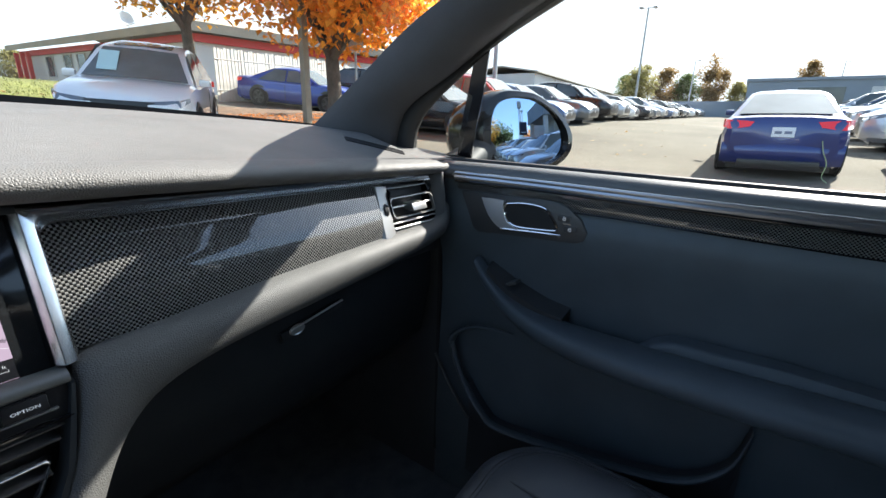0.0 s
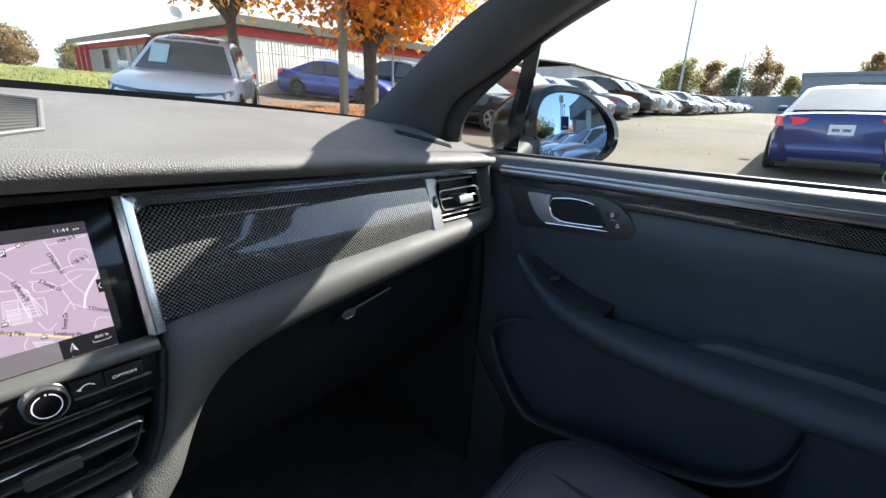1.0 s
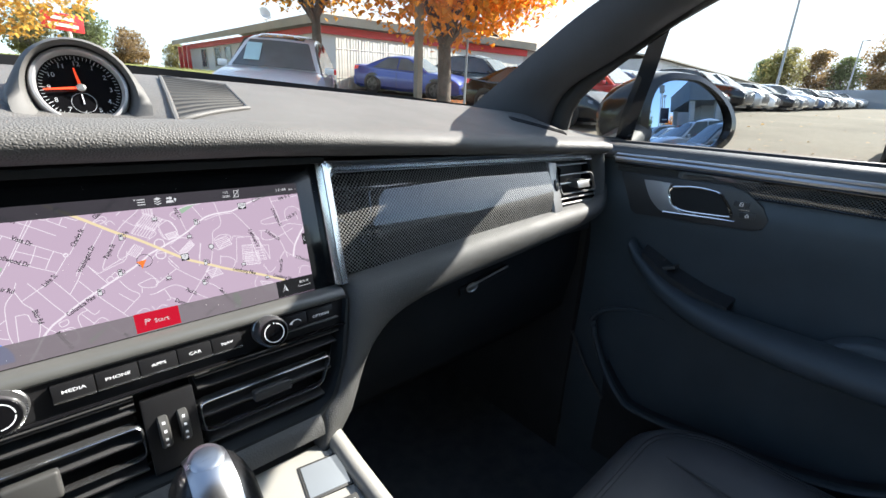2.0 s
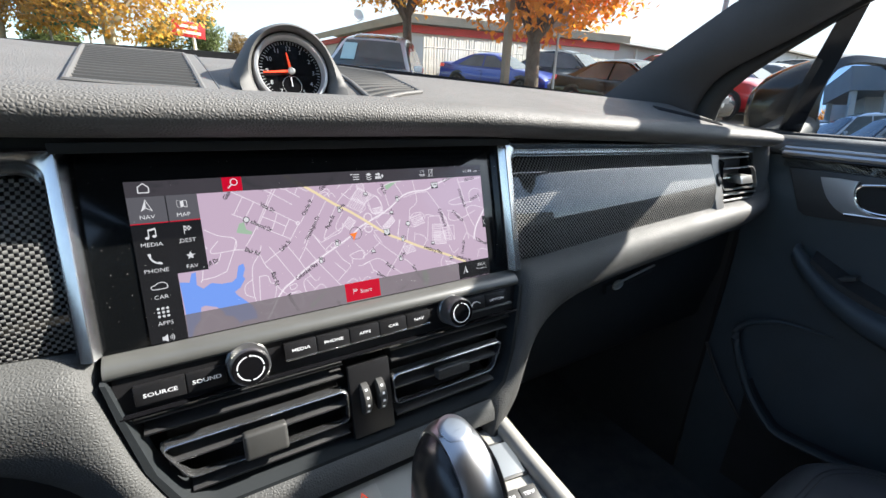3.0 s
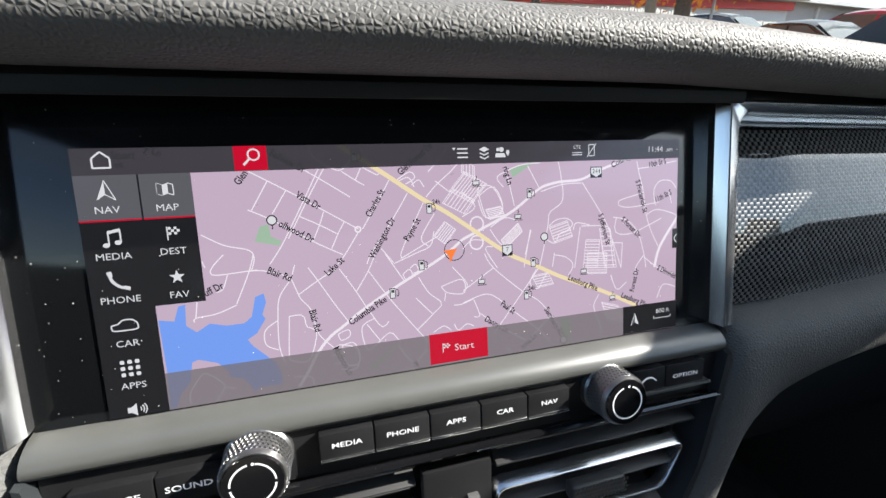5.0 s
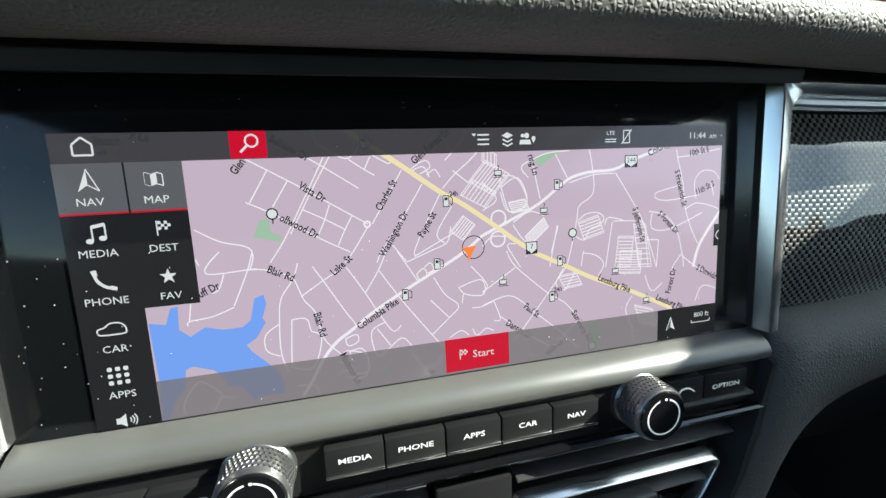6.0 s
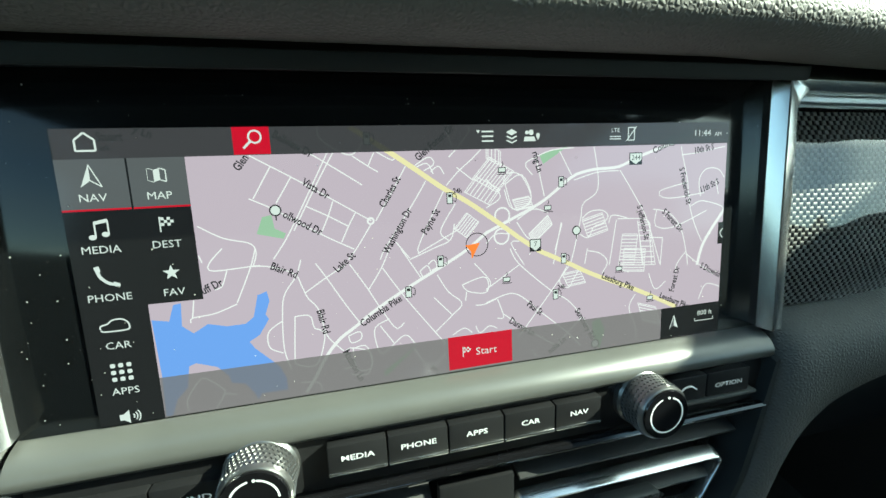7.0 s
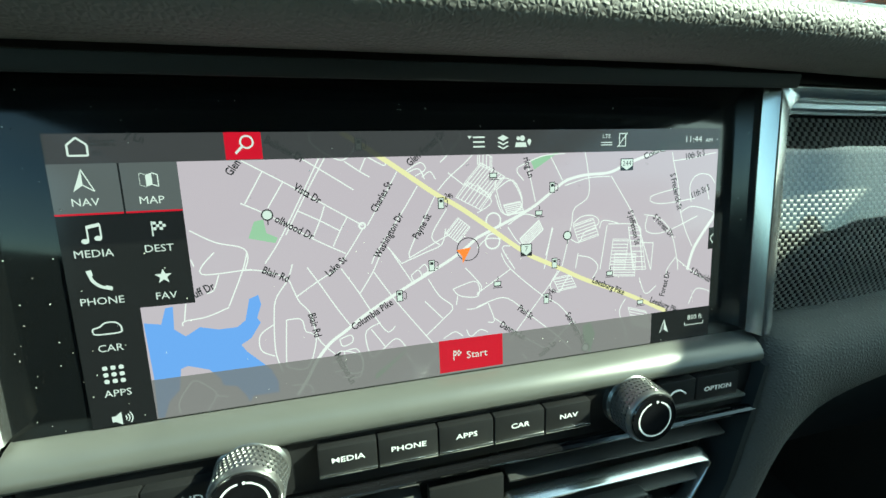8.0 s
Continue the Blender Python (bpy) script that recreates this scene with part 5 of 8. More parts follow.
# ---- what the display shows ----
def screen_ink(name, colour, strength=1.0, alpha=1.0):
    m = bpy.data.materials.new(name)
    m.use_nodes = True
    nt = m.node_tree
    b = nt.nodes["Principled BSDF"]
    b.inputs["Base Color"].default_value = (0.004, 0.004, 0.004, 1)
    b.inputs["Roughness"].default_value = 0.12
    b.inputs["Specular IOR Level"].default_value = 0.35
    b.inputs["Emission Color"].default_value = (*colour, 1)
    b.inputs["Emission Strength"].default_value = strength
    b.inputs["Alpha"].default_value = alpha
    return m


LIT = 0.36
MAP_BASE = screen_ink("map_ground", (0.475, 0.365, 0.472), LIT)
MAP_WHITE = screen_ink("map_road", (0.74, 0.68, 0.75), LIT)
MAP_YELLOW = screen_ink("map_main_road", (0.74, 0.62, 0.39), LIT)
MAP_BLUE = screen_ink("map_water", (0.155, 0.295, 0.76), LIT)
MAP_GREEN = screen_ink("map_park", (0.31, 0.44, 0.33), LIT)
MAP_TEXT = screen_ink("map_text", (0.02, 0.02, 0.025), LIT)
UI_DARK = screen_ink("menu_dark", (0.010, 0.011, 0.013), LIT, 0.93)
UI_BAR = screen_ink("menu_bar", (0.030, 0.031, 0.036), LIT, 0.80)
UI_GREY = screen_ink("menu_selected", (0.095, 0.095, 0.11), LIT, 0.96)
UI_SHADE = screen_ink("menu_shade", (0.16, 0.145, 0.155), LIT, 0.62)
UI_RED = screen_ink("menu_red", (0.50, 0.004, 0.025), LIT)
UI_WHITE = screen_ink("menu_white", (0.62, 0.63, 0.66), LIT)
UI_ORANGE = screen_ink("position_arrow", (0.85, 0.20, 0.04), LIT)

face = part("map_face", prism([(-0.1295, 0), (0.1295, 0), (0.1295, 0.0985), (-0.1295, 0.0985)], 0.0001, m=facing(0, 0, 0.00005)), MAP_BASE, display, "lit map in pale lilac-grey", flat=True)
ROADS = bmesh.new()
INK = bmesh.new()


def ribbon(points, width, w, bm):
    """A line of even width on the display, in millimetres."""
    pts = [Vector((x, y, 0)) for x, y in points]
    if len(pts) > 2:
        pts = spline(pts, 4 * len(pts))
    rows = []
    for i, p in enumerate(pts):
        d = pts[min(i + 1, len(pts) - 1)] - pts[max(i - 1, 0)]
        d = d.normalized() if d.length > 1e-6 else Vector((1, 0, 0))
        s = Vector((-d.y, d.x, 0)) * width / 2
        row = []
        for q in (p - s, p + s):
            row.append((min(max(q.x, -129.4), 129.4) / 1000, min(max(q.y, 0.1), 98.4) / 1000, 0))
        rows.append(row)
    own = grid(rows)
    own.transform(facing(0, 0, w))
    return merge(bm, own)


def road(points, width=0.44, mat=None, layer=1, name="map_road"):
    if mat is None:
        ribbon(points, width, 0.0003 if width < 1 else 0.00034, ROADS)
        return
    part(name, ribbon(points, width, 0.0004, bmesh.new()), mat, face, flat=True)


def area(name, points, mat):
    bm = bmesh.new()
    bm.faces.new([bm.verts.new((x / 1000, max(y, 0.1) / 1000, 0)) for x, y in points])
    bmesh.ops.triangulate(bm, faces=bm.faces[:])
    bm.transform(facing(0, 0, 0.0002))
    part(name, bm, mat, face, flat=True)


def street(word, a, b):
    """A street's name, fitted between two points."""
    a, b = Vector((*a, 0)), Vector((*b, 0))
    d = b - a
    size = 4.0 if len(word) > 3 else 2.8
    cu_len = 0.55 * size * len(word)
    lettering(word, size / 1000, facing((a.x + b.x) / 2000, (a.y + b.y) / 2000, 0.0005) @ Matrix.Rotation(math.atan2(d.y, d.x), 4, "Z"), MAP_TEXT, face, "street_name", bold=0.02, stretch=min(max(d.length / cu_len, 0.75), 1.35))


def hatch(corners, n):
    """Rows of parking bays as short strokes."""
    a, b, c = [Vector((*p, 0)) for p in corners]
    for k in range(n):
        p = a.lerp(b, (k + 0.5) / n)
        q = p + (c - a)
        ribbon(((p.x, p.y), (q.x, q.y)), 0.42, 0.0003, ROADS)
    for p, q in ((a, b), (a, c), (b, b + c - a), (c, b + c - a)):
        ribbon(((p.x, p.y), (q.x, q.y)), 0.34, 0.0003, ROADS)


def outline_shape(poly, x, y, s, w, mat, name):
    bm = prism([(px * s / 1000, py * s / 1000) for px, py in poly], 0.00004, m=facing(x / 1000, y / 1000, w))
    return part(name, bm, mat, face, flat=True)


def symbol(kind, x, y):
    if kind == "gas":
        outline_shape([(-1.1, -1.4), (0.5, -1.4), (0.5, 1.4), (-1.1, 1.4)], x, y, 1.6, 0.00046, MAP_TEXT, "fuel_symbol")
        outline_shape([(-0.9, -1.2), (0.3, -1.2), (0.3, 1.2), (-0.9, 1.2)], x, y, 1.6, 0.00052, UI_WHITE, "fuel_symbol")
        outline_shape([(-0.7, 0.2), (0.1, 0.2), (0.1, 0.9), (-0.7, 0.9)], x, y, 1.6, 0.00058, MAP_TEXT, "fuel_symbol")
        ribbon(((x + 0.96, y + 1.60), (x + 2.08, y + 0.96), (x + 1.92, y - 1.44), (x + 1.12, y - 0.96)), 0.3, 0.0005, INK)
    elif kind == "cup":
        outline_shape([(-1.2, -1.0), (0.8, -1.0), (0.9, 0.4), (-1.2, 0.4)], x, y, 1.6, 0.00046, MAP_TEXT, "cup_symbol")
        outline_shape([(-1.0, -0.7), (0.6, -0.7), (0.7, 0.2), (-1.0, 0.2)], x, y, 1.6, 0.00052, UI_WHITE, "cup_symbol")
        ribbon(((x - 0.32, y + 0.96), (x + 0.16, y + 1.76), (x - 0.16, y + 2.72)), 0.3, 0.0005, INK)
        ribbon(((x - 2.24, y - 2.08), (x + 2.08, y - 2.08)), 0.3, 0.0005, INK)
    else:
        outline_shape([(1.3 * math.cos(a), 1.3 * math.sin(a)) for a in [2 * math.pi * k / 14 for k in range(14)]], x, y, 1.6, 0.00046, MAP_TEXT, "park_symbol")
        outline_shape([(1.0 * math.cos(a), 1.0 * math.sin(a)) for a in [2 * math.pi * k / 14 for k in range(14)]], x, y, 1.6, 0.00052, UI_WHITE, "park_symbol")
        ribbon(((x, y - 1.60), (x, y - 3.52)), 0.4, 0.0005, INK)


road(((-73.6, 89.1), (-58.3, 79.9), (-46.8, 72.5), (-33.9, 64.2)))
road(((-75.2, 74.5), (-66.8, 70), (-51.4, 60), (-40.9, 54.1)))
road(((-67.1, 85.3), (-73.8, 74.3)))
road(((-60.8, 81.2), (-66.5, 72.4)))
road(((-47.3, 90.2), (-54.3, 77.3), (-63.5, 60.9), (-69.3, 52.7)))
road(((-45.6, 89.6), (-52.6, 78), (-61.4, 62.4)))
road(((-64.9, 96.4), (-49.2, 86.3), (-36.3, 77.5)))
road(((-50.5, 98.5), (-50, 94.6), (-45.7, 91), (-40.3, 88.4), (-37, 90), (-35.1, 92.7)))
road(((-39.1, 88), (-33.7, 84.2), (-30.2, 82)))
road(((-31.3, 89), (-33.7, 84.2)))
road(((-31.3, 89.8), (-24.8, 86.1), (-23.9, 87.2)))
road(((-19.9, 83.7), (-24.6, 76), (-32.2, 64.1)))
road(((-34, 63), (-39.6, 54.8), (-43.3, 50.3)))
road(((-12.4, 78), (-18.1, 69.3), (-29.5, 53.2), (-31.5, 49.3)))
road(((-5.4, 74.2), (-13.3, 59.8), (-16.9, 52.1), (-16.5, 50.3)))
road(((-17, 50.3), (-5.3, 56.1), (0.4, 58.9)))
road(((-4.4, 75.9), (0.4, 80.9), (6.6, 85.9), (11.9, 90.9)))
road(((-0, 82.6), (6.3, 77.6)))
road(((-17.3, 83.2), (-11, 86.8), (-8.9, 84.2), (-13, 81.8)))
road(((-10.4, 81.3), (-7.2, 83.3), (-5.1, 80.3)))
road(((-3, 86.6), (0.8, 90.3), (5.6, 96.2), (4.7, 97.9)))
road(((-3.5, 96.3), (-1.1, 89.9)))
road(((-56.8, 71), (-49.2, 66.9), (-42.3, 62.7)))
road(((-47.2, 72.1), (-49.2, 66.9), (-52.1, 60.9)))
road(((-39.5, 67.5), (-42.3, 62.7), (-45.2, 57)))
road(((-25.1, 55.4), (-20.2, 48.8)))
road(((-1.1, 68.7), (-7.5, 58.5), (-4.5, 54.7)))
road(((50.7, 75.7), (61.9, 78.5), (72.3, 78.8)))
road(((72.9, 79), (81.5, 66.5), (87.3, 56.7), (95, 35.6)))
road(((52.3, 97.9), (58.4, 93.1), (61.3, 83.3), (62, 71), (55.2, 65.8), (54.1, 59.9), (51.3, 47.9), (49.1, 39.9)))
road(((58.4, 94), (62.8, 96.8), (67.4, 95.8)))
road(((33.5, 85.6), (37.1, 69.7)))
road(((31.9, 78.6), (28.8, 82.9), (33.5, 85.6), (41, 88.2), (50.7, 88.9)))
road(((44.2, 87.7), (49.6, 77.9)))
road(((19.9, 75.3), (27.2, 78.8), (31.2, 69.1), (23.8, 64.7), (19.9, 75.3)))
road(((104.2, 88.2), (105.1, 84.1), (108.1, 73.6), (110, 61.8), (113.2, 52.9), (117.6, 44.8)))
road(((105, 84.6), (114, 85.4), (121.8, 86.8), (128.4, 87.7)))
road(((108.8, 72.5), (94.4, 69.5), (93.8, 66.9), (100.8, 65.7), (117.7, 67.3)))
road(((115.7, 65.8), (114.7, 73.3), (118.3, 77.9), (125, 77.7), (128.7, 73.8)))
road(((110.1, 61.2), (116.5, 63.6), (127.5, 60.8), (129.7, 58.4)))
road(((90.3, 61.3), (98.6, 59.2), (105.3, 52.3), (109.2, 39.9), (110.1, 34.3)))
road(((92.2, 60.7), (91.8, 53.8), (101.4, 52.6), (119.5, 59)))
road(((54.7, 59.4), (58.6, 62.1), (64.4, 62.3), (67.4, 59.6), (64.5, 56.7), (60.4, 55.4), (57.6, 51), (53.6, 52.8)))
road(((71.5, 57.8), (68.3, 38.1)))
road(((72.1, 58.2), (87.3, 56.7), (88.8, 50.3)))
road(((82.4, 56.5), (85.5, 36.5)))
road(((88.8, 50.3), (90.5, 36.1)))
road(((95.8, 48.1), (95, 35.6)))
road(((88.9, 48.7), (95.8, 48.1)))
road(((24.8, 60.8), (32.2, 64.7), (38.6, 62.8)))
road(((24.7, 59.8), (29.4, 53.1), (35.2, 50.2)))
road(((25.6, 51.9), (22, 51.3), (27.6, 41.9)))
road(((45.2, 58), (41.8, 46.7)))
road(((124, 72.9), (125.8, 66.3)))
road(((12, 77.5), (17.8, 70.7), (11.6, 66.4)))
road(((11.2, 52.1), (15.4, 55.6), (21.5, 55.2)))
road(((-85.4, 58), (-90.1, 53), (-89.2, 50.4), (-76.3, 50.9), (-73.9, 50.9)))
road(((-74.9, 57.1), (-77.1, 50.5), (-82.7, 38.3)))
road(((-82.7, 37.9), (-90.2, 35.3), (-97.4, 34.5), (-98.1, 32.9)))
road(((-97.4, 34.5), (-96.3, 40.7)))
road(((-84.8, 50), (-86.9, 44.8), (-89.3, 43.7)))
road(((-102.6, 0.8), (-102.5, 5.2), (-98.4, 11.2), (-96, 12.1), (-91.1, 7.7), (-90.4, 5.4), (-93.9, 0.1)))
road(((-90.4, 5.4), (-86.4, 4.4)))
road(((-77.7, 50.8), (-71.4, 50.3), (-62.9, 46.9), (-60.6, 42.1), (-59, 37.6), (-55.4, 32.4), (-53.7, 23.4), (-51.5, 19.5), (-47.7, 15.3)))
road(((-60.1, 51.7), (-62.2, 46), (-66.7, 39.7), (-68.1, 33.1), (-68.8, 19.3), (-67, 11)))
road(((-68.6, 29.7), (-73, 26.8), (-74.1, 23.5), (-73.3, 19.9), (-69.2, 17.6)))
road(((-59.6, 39.4), (-52, 44.2), (-44.2, 48.6)))
road(((-55.1, 50), (-51.6, 44.1), (-45.4, 33), (-40.9, 25.7)))
road(((-43, 48.5), (-37.4, 39.2), (-32.8, 30.6), (-27.2, 21.6), (-23.9, 23.5)))
road(((-27.8, 53.2), (-31.3, 46.1), (-36.6, 38.2)))
road(((-30.9, 46), (-22.9, 33.5), (-11.8, 18.2), (-7.3, 12.3)))
road(((-23.5, 52.9), (-16.2, 40.6)))
road(((-64, 30.9), (-58.8, 30.6), (-57.6, 25.7), (-54.9, 24.4), (-54.3, 20.8), (-58, 11.4), (-64.9, 12.5), (-65.4, 15.2), (-64, 30.9)))
road(((-45.5, 20.9), (-41.2, 22.1), (-40.8, 19.3), (-44.5, 18), (-45.5, 20.9)))
road(((-29.6, 25.7), (-35.5, 22.3), (-34, 12.4), (-30.4, 13.7), (-23.8, 18.4), (-19.9, 14.1)))
road(((-33.3, 23.4), (-28.4, 15.8)))
road(((-9.7, 41.3), (-5.4, 33.9), (0.1, 28.6), (-3.9, 24.3), (-11.8, 17.7)))
road(((-11.5, 32.3), (-4.4, 24.4)))
road(((0.4, 36.1), (10.2, 38.4), (11, 32.1), (3.2, 33), (0.4, 36.1)))
road(((2.2, 33.1), (1.6, 29.4)))
road(((5.9, 27), (9.8, 27), (15.2, 28.8)))
road(((-20.5, 12.3), (-14.4, 3.6), (-7.5, 8.4)))
road(((-16.5, 43.3), (-13.6, 45.3), (-12.4, 42.5), (-15.2, 40.9), (-16.5, 43.3)))
road(((-13.2, 45.7), (-10.8, 47.3), (-9.6, 44.5), (-11.9, 43.3)))
road(((-64.3, 5.2), (-57.8, 4.1), (-56.9, 0.7)))
road(((-44.2, 15.7), (-39, 15.9), (-37.5, 7.3), (-43.1, 7.2), (-44.2, 15.7)))
road(((-48.8, 11.8), (-46.2, 12.3)))
road(((-48.2, 8), (-44.8, 8.4)))
road(((-4.3, 15.7), (0.6, 18), (4, 15.6)))
road(((5.6, 18.3), (7.4, 15.1), (11.5, 17.5), (14.9, 16.1)))
road(((21.5, 49.2), (25.3, 42.5), (39.7, 29.7), (48.7, 23.6), (57.5, 12.2), (62.7, 0.9)))
road(((25.3, 42), (13.9, 35.1), (10.6, 33.3)))
road(((10.4, 27.5), (20.5, 30.3), (26.2, 28.4), (34.8, 20.8), (47.5, 10), (54.4, 2.7)))
road(((15.4, 28.5), (18, 20.6), (15.2, 20.4)))
road(((18.1, 21.7), (28.3, 13.8), (41.3, 5.1)))
road(((48.7, 39.8), (41.5, 31.1), (33.1, 21), (24.1, 10.4)))
road(((47.5, 39.4), (43.9, 33.1), (48.1, 29.9), (50.6, 33.6), (53.6, 37.7)))
road(((54.9, 16), (46.9, 9), (41.3, 4)))
road(((82, 23.3), (78.9, 17.2), (82.5, 7.8), (82.9, 1.6)))
road(((108.9, 39.7), (116.4, 34.2), (125.5, 28.5)))
road(((108.9, 40.8), (104.2, 35.3), (103.7, 31.8)))
road(((117.3, 17), (121.3, 24), (129.7, 21.8)))
road(((57.3, 46.3), (56.1, 39.7)))
road(((30.5, 4.4), (32.8, 1.2)))
road(((-92.2, 53.6), (-93, 56.1)))
road(((11.3, 56.4), (0.9, 49), (-19.9, 38.2), (-34.6, 29.9), (-42.7, 24.2), (-49, 20), (-54.5, 13.6), (-58.4, 6.9), (-62.7, 0.8)), 1.2)
road(((11.3, 56.4), (23.7, 61.8), (36.5, 67.8), (49.6, 76.9), (56.3, 79.1), (61.9, 79.9), (72.3, 80.5), (81.6, 84.2), (93.6, 88), (104.7, 91.3), (113.4, 95.3)), 1.2)
road(((129.7, 59), (119, 44.7), (115.5, 33.8)), 1.5)
road(((-39.5, 98.4), (-30.3, 92.2), (-19.8, 85), (-5.4, 74.7), (3.6, 69.4), (16.1, 60.5), (25.5, 53.4), (34.6, 47.1)), 1.9, MAP_YELLOW, 2, "main_road")
road(((34.6, 47.1), (48.7, 40.4), (61.1, 34.2), (83.3, 25), (104.4, 14.8)), 1.9, MAP_YELLOW, 2, "main_road")
area("lake", ((-109.9, 35.3), (-104.7, 34.2), (-102.8, 39.8), (-100.4, 40.2), (-101, 32), (-97.7, 29), (-92.9, 31.8), (-87, 30.2), (-80.8, 30.3), (-77.9, 32.5), (-75.8, 40.6), (-75.8, 40.3), (-72.7, 41.4), (-72.1, 37.8), (-73.9, 32.9), (-72.9, 31.1), (-76.6, 25.6), (-80.2, 23.5), (-78.6, 20.7), (-73.7, 15.6), (-70.9, 12.5), (-69, 7.7), (-69, 3.2), (-78.1, 3.3), (-79.5, 1.1), (-80.5, 3.9), (-83.2, 8), (-87.7, 9), (-88.3, 11.8), (-91.7, 15.7), (-98.3, 18.1), (-100.6, 17.3), (-101.9, 9.6), (-105.6, 5.8), (-107.8, 0.1), (-109.8, 0.2), (-109.3, 15.2)), MAP_BLUE)
area("park_patch", ((-71.5, 67.9), (-68.4, 68.5), (-67.8, 63.6), (-64.2, 61.7), (-65.1, 59.8), (-73.9, 62.1)), MAP_GREEN)
area("park_patch", ((35.1, 86.5), (43.1, 88.6), (48, 89.5), (36.7, 82.7)), MAP_GREEN)
area("park_patch", ((-32.8, 4.6), (-23.3, 10.8), (-19.5, 13.5), (-21.4, 11.4), (-29.1, 5), (-32.9, 2.3)), MAP_GREEN)
area("park_patch", ((60, 13), (63.9, 14.3), (66.5, 8.7), (64, -0.5), (60.8, 2.3)), MAP_GREEN)
street('Bellview Dr', (-65.6, 96.4), (-52.5, 88.5))
street('Vista Dr', (-57.8, 80.3), (-47.5, 73.3))
street('ollwood Dr', (-65.3, 69.3), (-51, 60.4))
street('Charles St', (-30.4, 68), (-22.2, 80.9))
street('Washington Dr', (-30.1, 50.6), (-18.6, 68.9))
street('Payne St', (-15.1, 56.7), (-7.5, 68.1))
street('Glen Forest Dr', (-16.3, 85.7), (-0.3, 98.4))
street('Colum', (89.2, 86.4), (98.5, 90.4))
street('Pike', (103.6, 92.3), (109.9, 94.8))
street('10th St S', (109.4, 85.7), (123.3, 88.1))
street('S Frederick St', (103.9, 80.8), (109.8, 60.7))
street('11th St S', (113.9, 67.8), (126.7, 72.6))
street('S Jefferson St', (82.2, 65.4), (87.9, 46))
street('S Forest Dr', (94.9, 61), (106.7, 50))
street('ring Ln', (32.5, 89.3), (35.6, 78))
street('Stuart', (-117.4, 95.9), (-109.8, 95.8))
street('ark', (-117, 92.5), (-113.5, 92.6))
street('y Ln', (-107.3, 98.8), (-100.9, 95.8))
street('Glen', (-78.2, 84.3), (-74.3, 89.2))
street('Duff Dr', (-96.5, 42.3), (-85.8, 46.7))
street('Blair Rd', (-71.1, 50.9), (-61, 45.8))
street('Blair Rd', (-55.3, 33.5), (-53.2, 22))
street('Lake St', (-49.4, 45.8), (-40.1, 53.2))
street('Columbia Pike', (-42.3, 23.9), (-22.8, 34.6))
street('Madison Ln', (-47.6, 16.7), (-41, 1.2))
street('My', (-13.9, 3.6), (-11.2, 0.4))
street('Leesburg Pike', (62.3, 34.9), (83.3, 25.2))
street('Leesburg Pike', (92.9, 22.4), (113.9, 13))
street('Paul St', (27.9, 26.2), (36.4, 19.2))
street('Dannys Ln', (19.7, 19.5), (32.6, 10.9))
street('Seminary Rd', (51.2, 21.3), (61.4, 4))
street('nolia Ln', (37.4, 1.3), (47.5, 8.3))
street('Forest Dr', (101.3, 21.8), (104.7, 34.7))
street('S Dinwidd', (116.4, 34), (130.1, 27))
street('24h', (-2, 73.6), (1.9, 73.6))
street('24h', (42.7, 30.5), (46.9, 30.6))
street('Greent', (-106.7, 49.3), (-103.6, 59.5))
hatch(((2.8, 73), (13, 67.5), (7.7, 78.9)), 7)
hatch(((6.3, 78.1), (16.5, 72.3), (13.6, 86.1)), 9)
hatch(((-1.9, 59), (3.1, 55), (3.4, 64.9)), 6)
hatch(((22.9, 69), (24.8, 64.6), (30.2, 70.1)), 6)
hatch(((29.9, 54.6), (32, 50.5), (38.6, 61.9)), 7)
hatch(((12.2, 85.7), (18.1, 82.8), (12.4, 91.1)), 4)
hatch(((54.7, 58.8), (57.6, 51), (64.4, 61.3)), 6)
hatch(((74.7, 51.3), (73.1, 37.7), (82.6, 50.7)), 9)
hatch(((82.4, 56), (86.1, 36.5), (88.6, 55.6)), 8)
hatch(((83.5, 19), (86.5, 10.3), (93.2, 16.1)), 6)
hatch(((75.6, 44.8), (75.2, 34.5), (86.8, 43.8)), 9)
hatch(((45.1, 36.3), (48.1, 30.4), (53.6, 37.2)), 5)
symbol("gas", -2.8, 71)
symbol("gas", -33, 93.9)
symbol("gas", -21, 35.6)
symbol("gas", -7.6, 46.6)
symbol("gas", 45.2, 75.2)
symbol("gas", 46.3, 43)
symbol("gas", 42.4, 27.7)
symbol("gas", 99.4, 90.9)
symbol("cup", 38.8, 65.3)
symbol("cup", 18.9, 81.4)
symbol("cup", 19.8, 36.9)
symbol("cup", 73.4, 36.4)
symbol("cup", 90, 21.3)
symbol("park", -66.9, 70)
symbol("park", 51.9, 54.5)
symbol("park", 61.4, 2.8)
for cx, cy, r in ((18.4, 62.9, 3.1), (17.9, 54.5, 3.1), (-34.1, 64.1, 1.1)):
    road([(cx + r * math.cos(a), cy + r * math.sin(a)) for a in [2 * math.pi * k / 16 for k in range(17)]], 0.7)
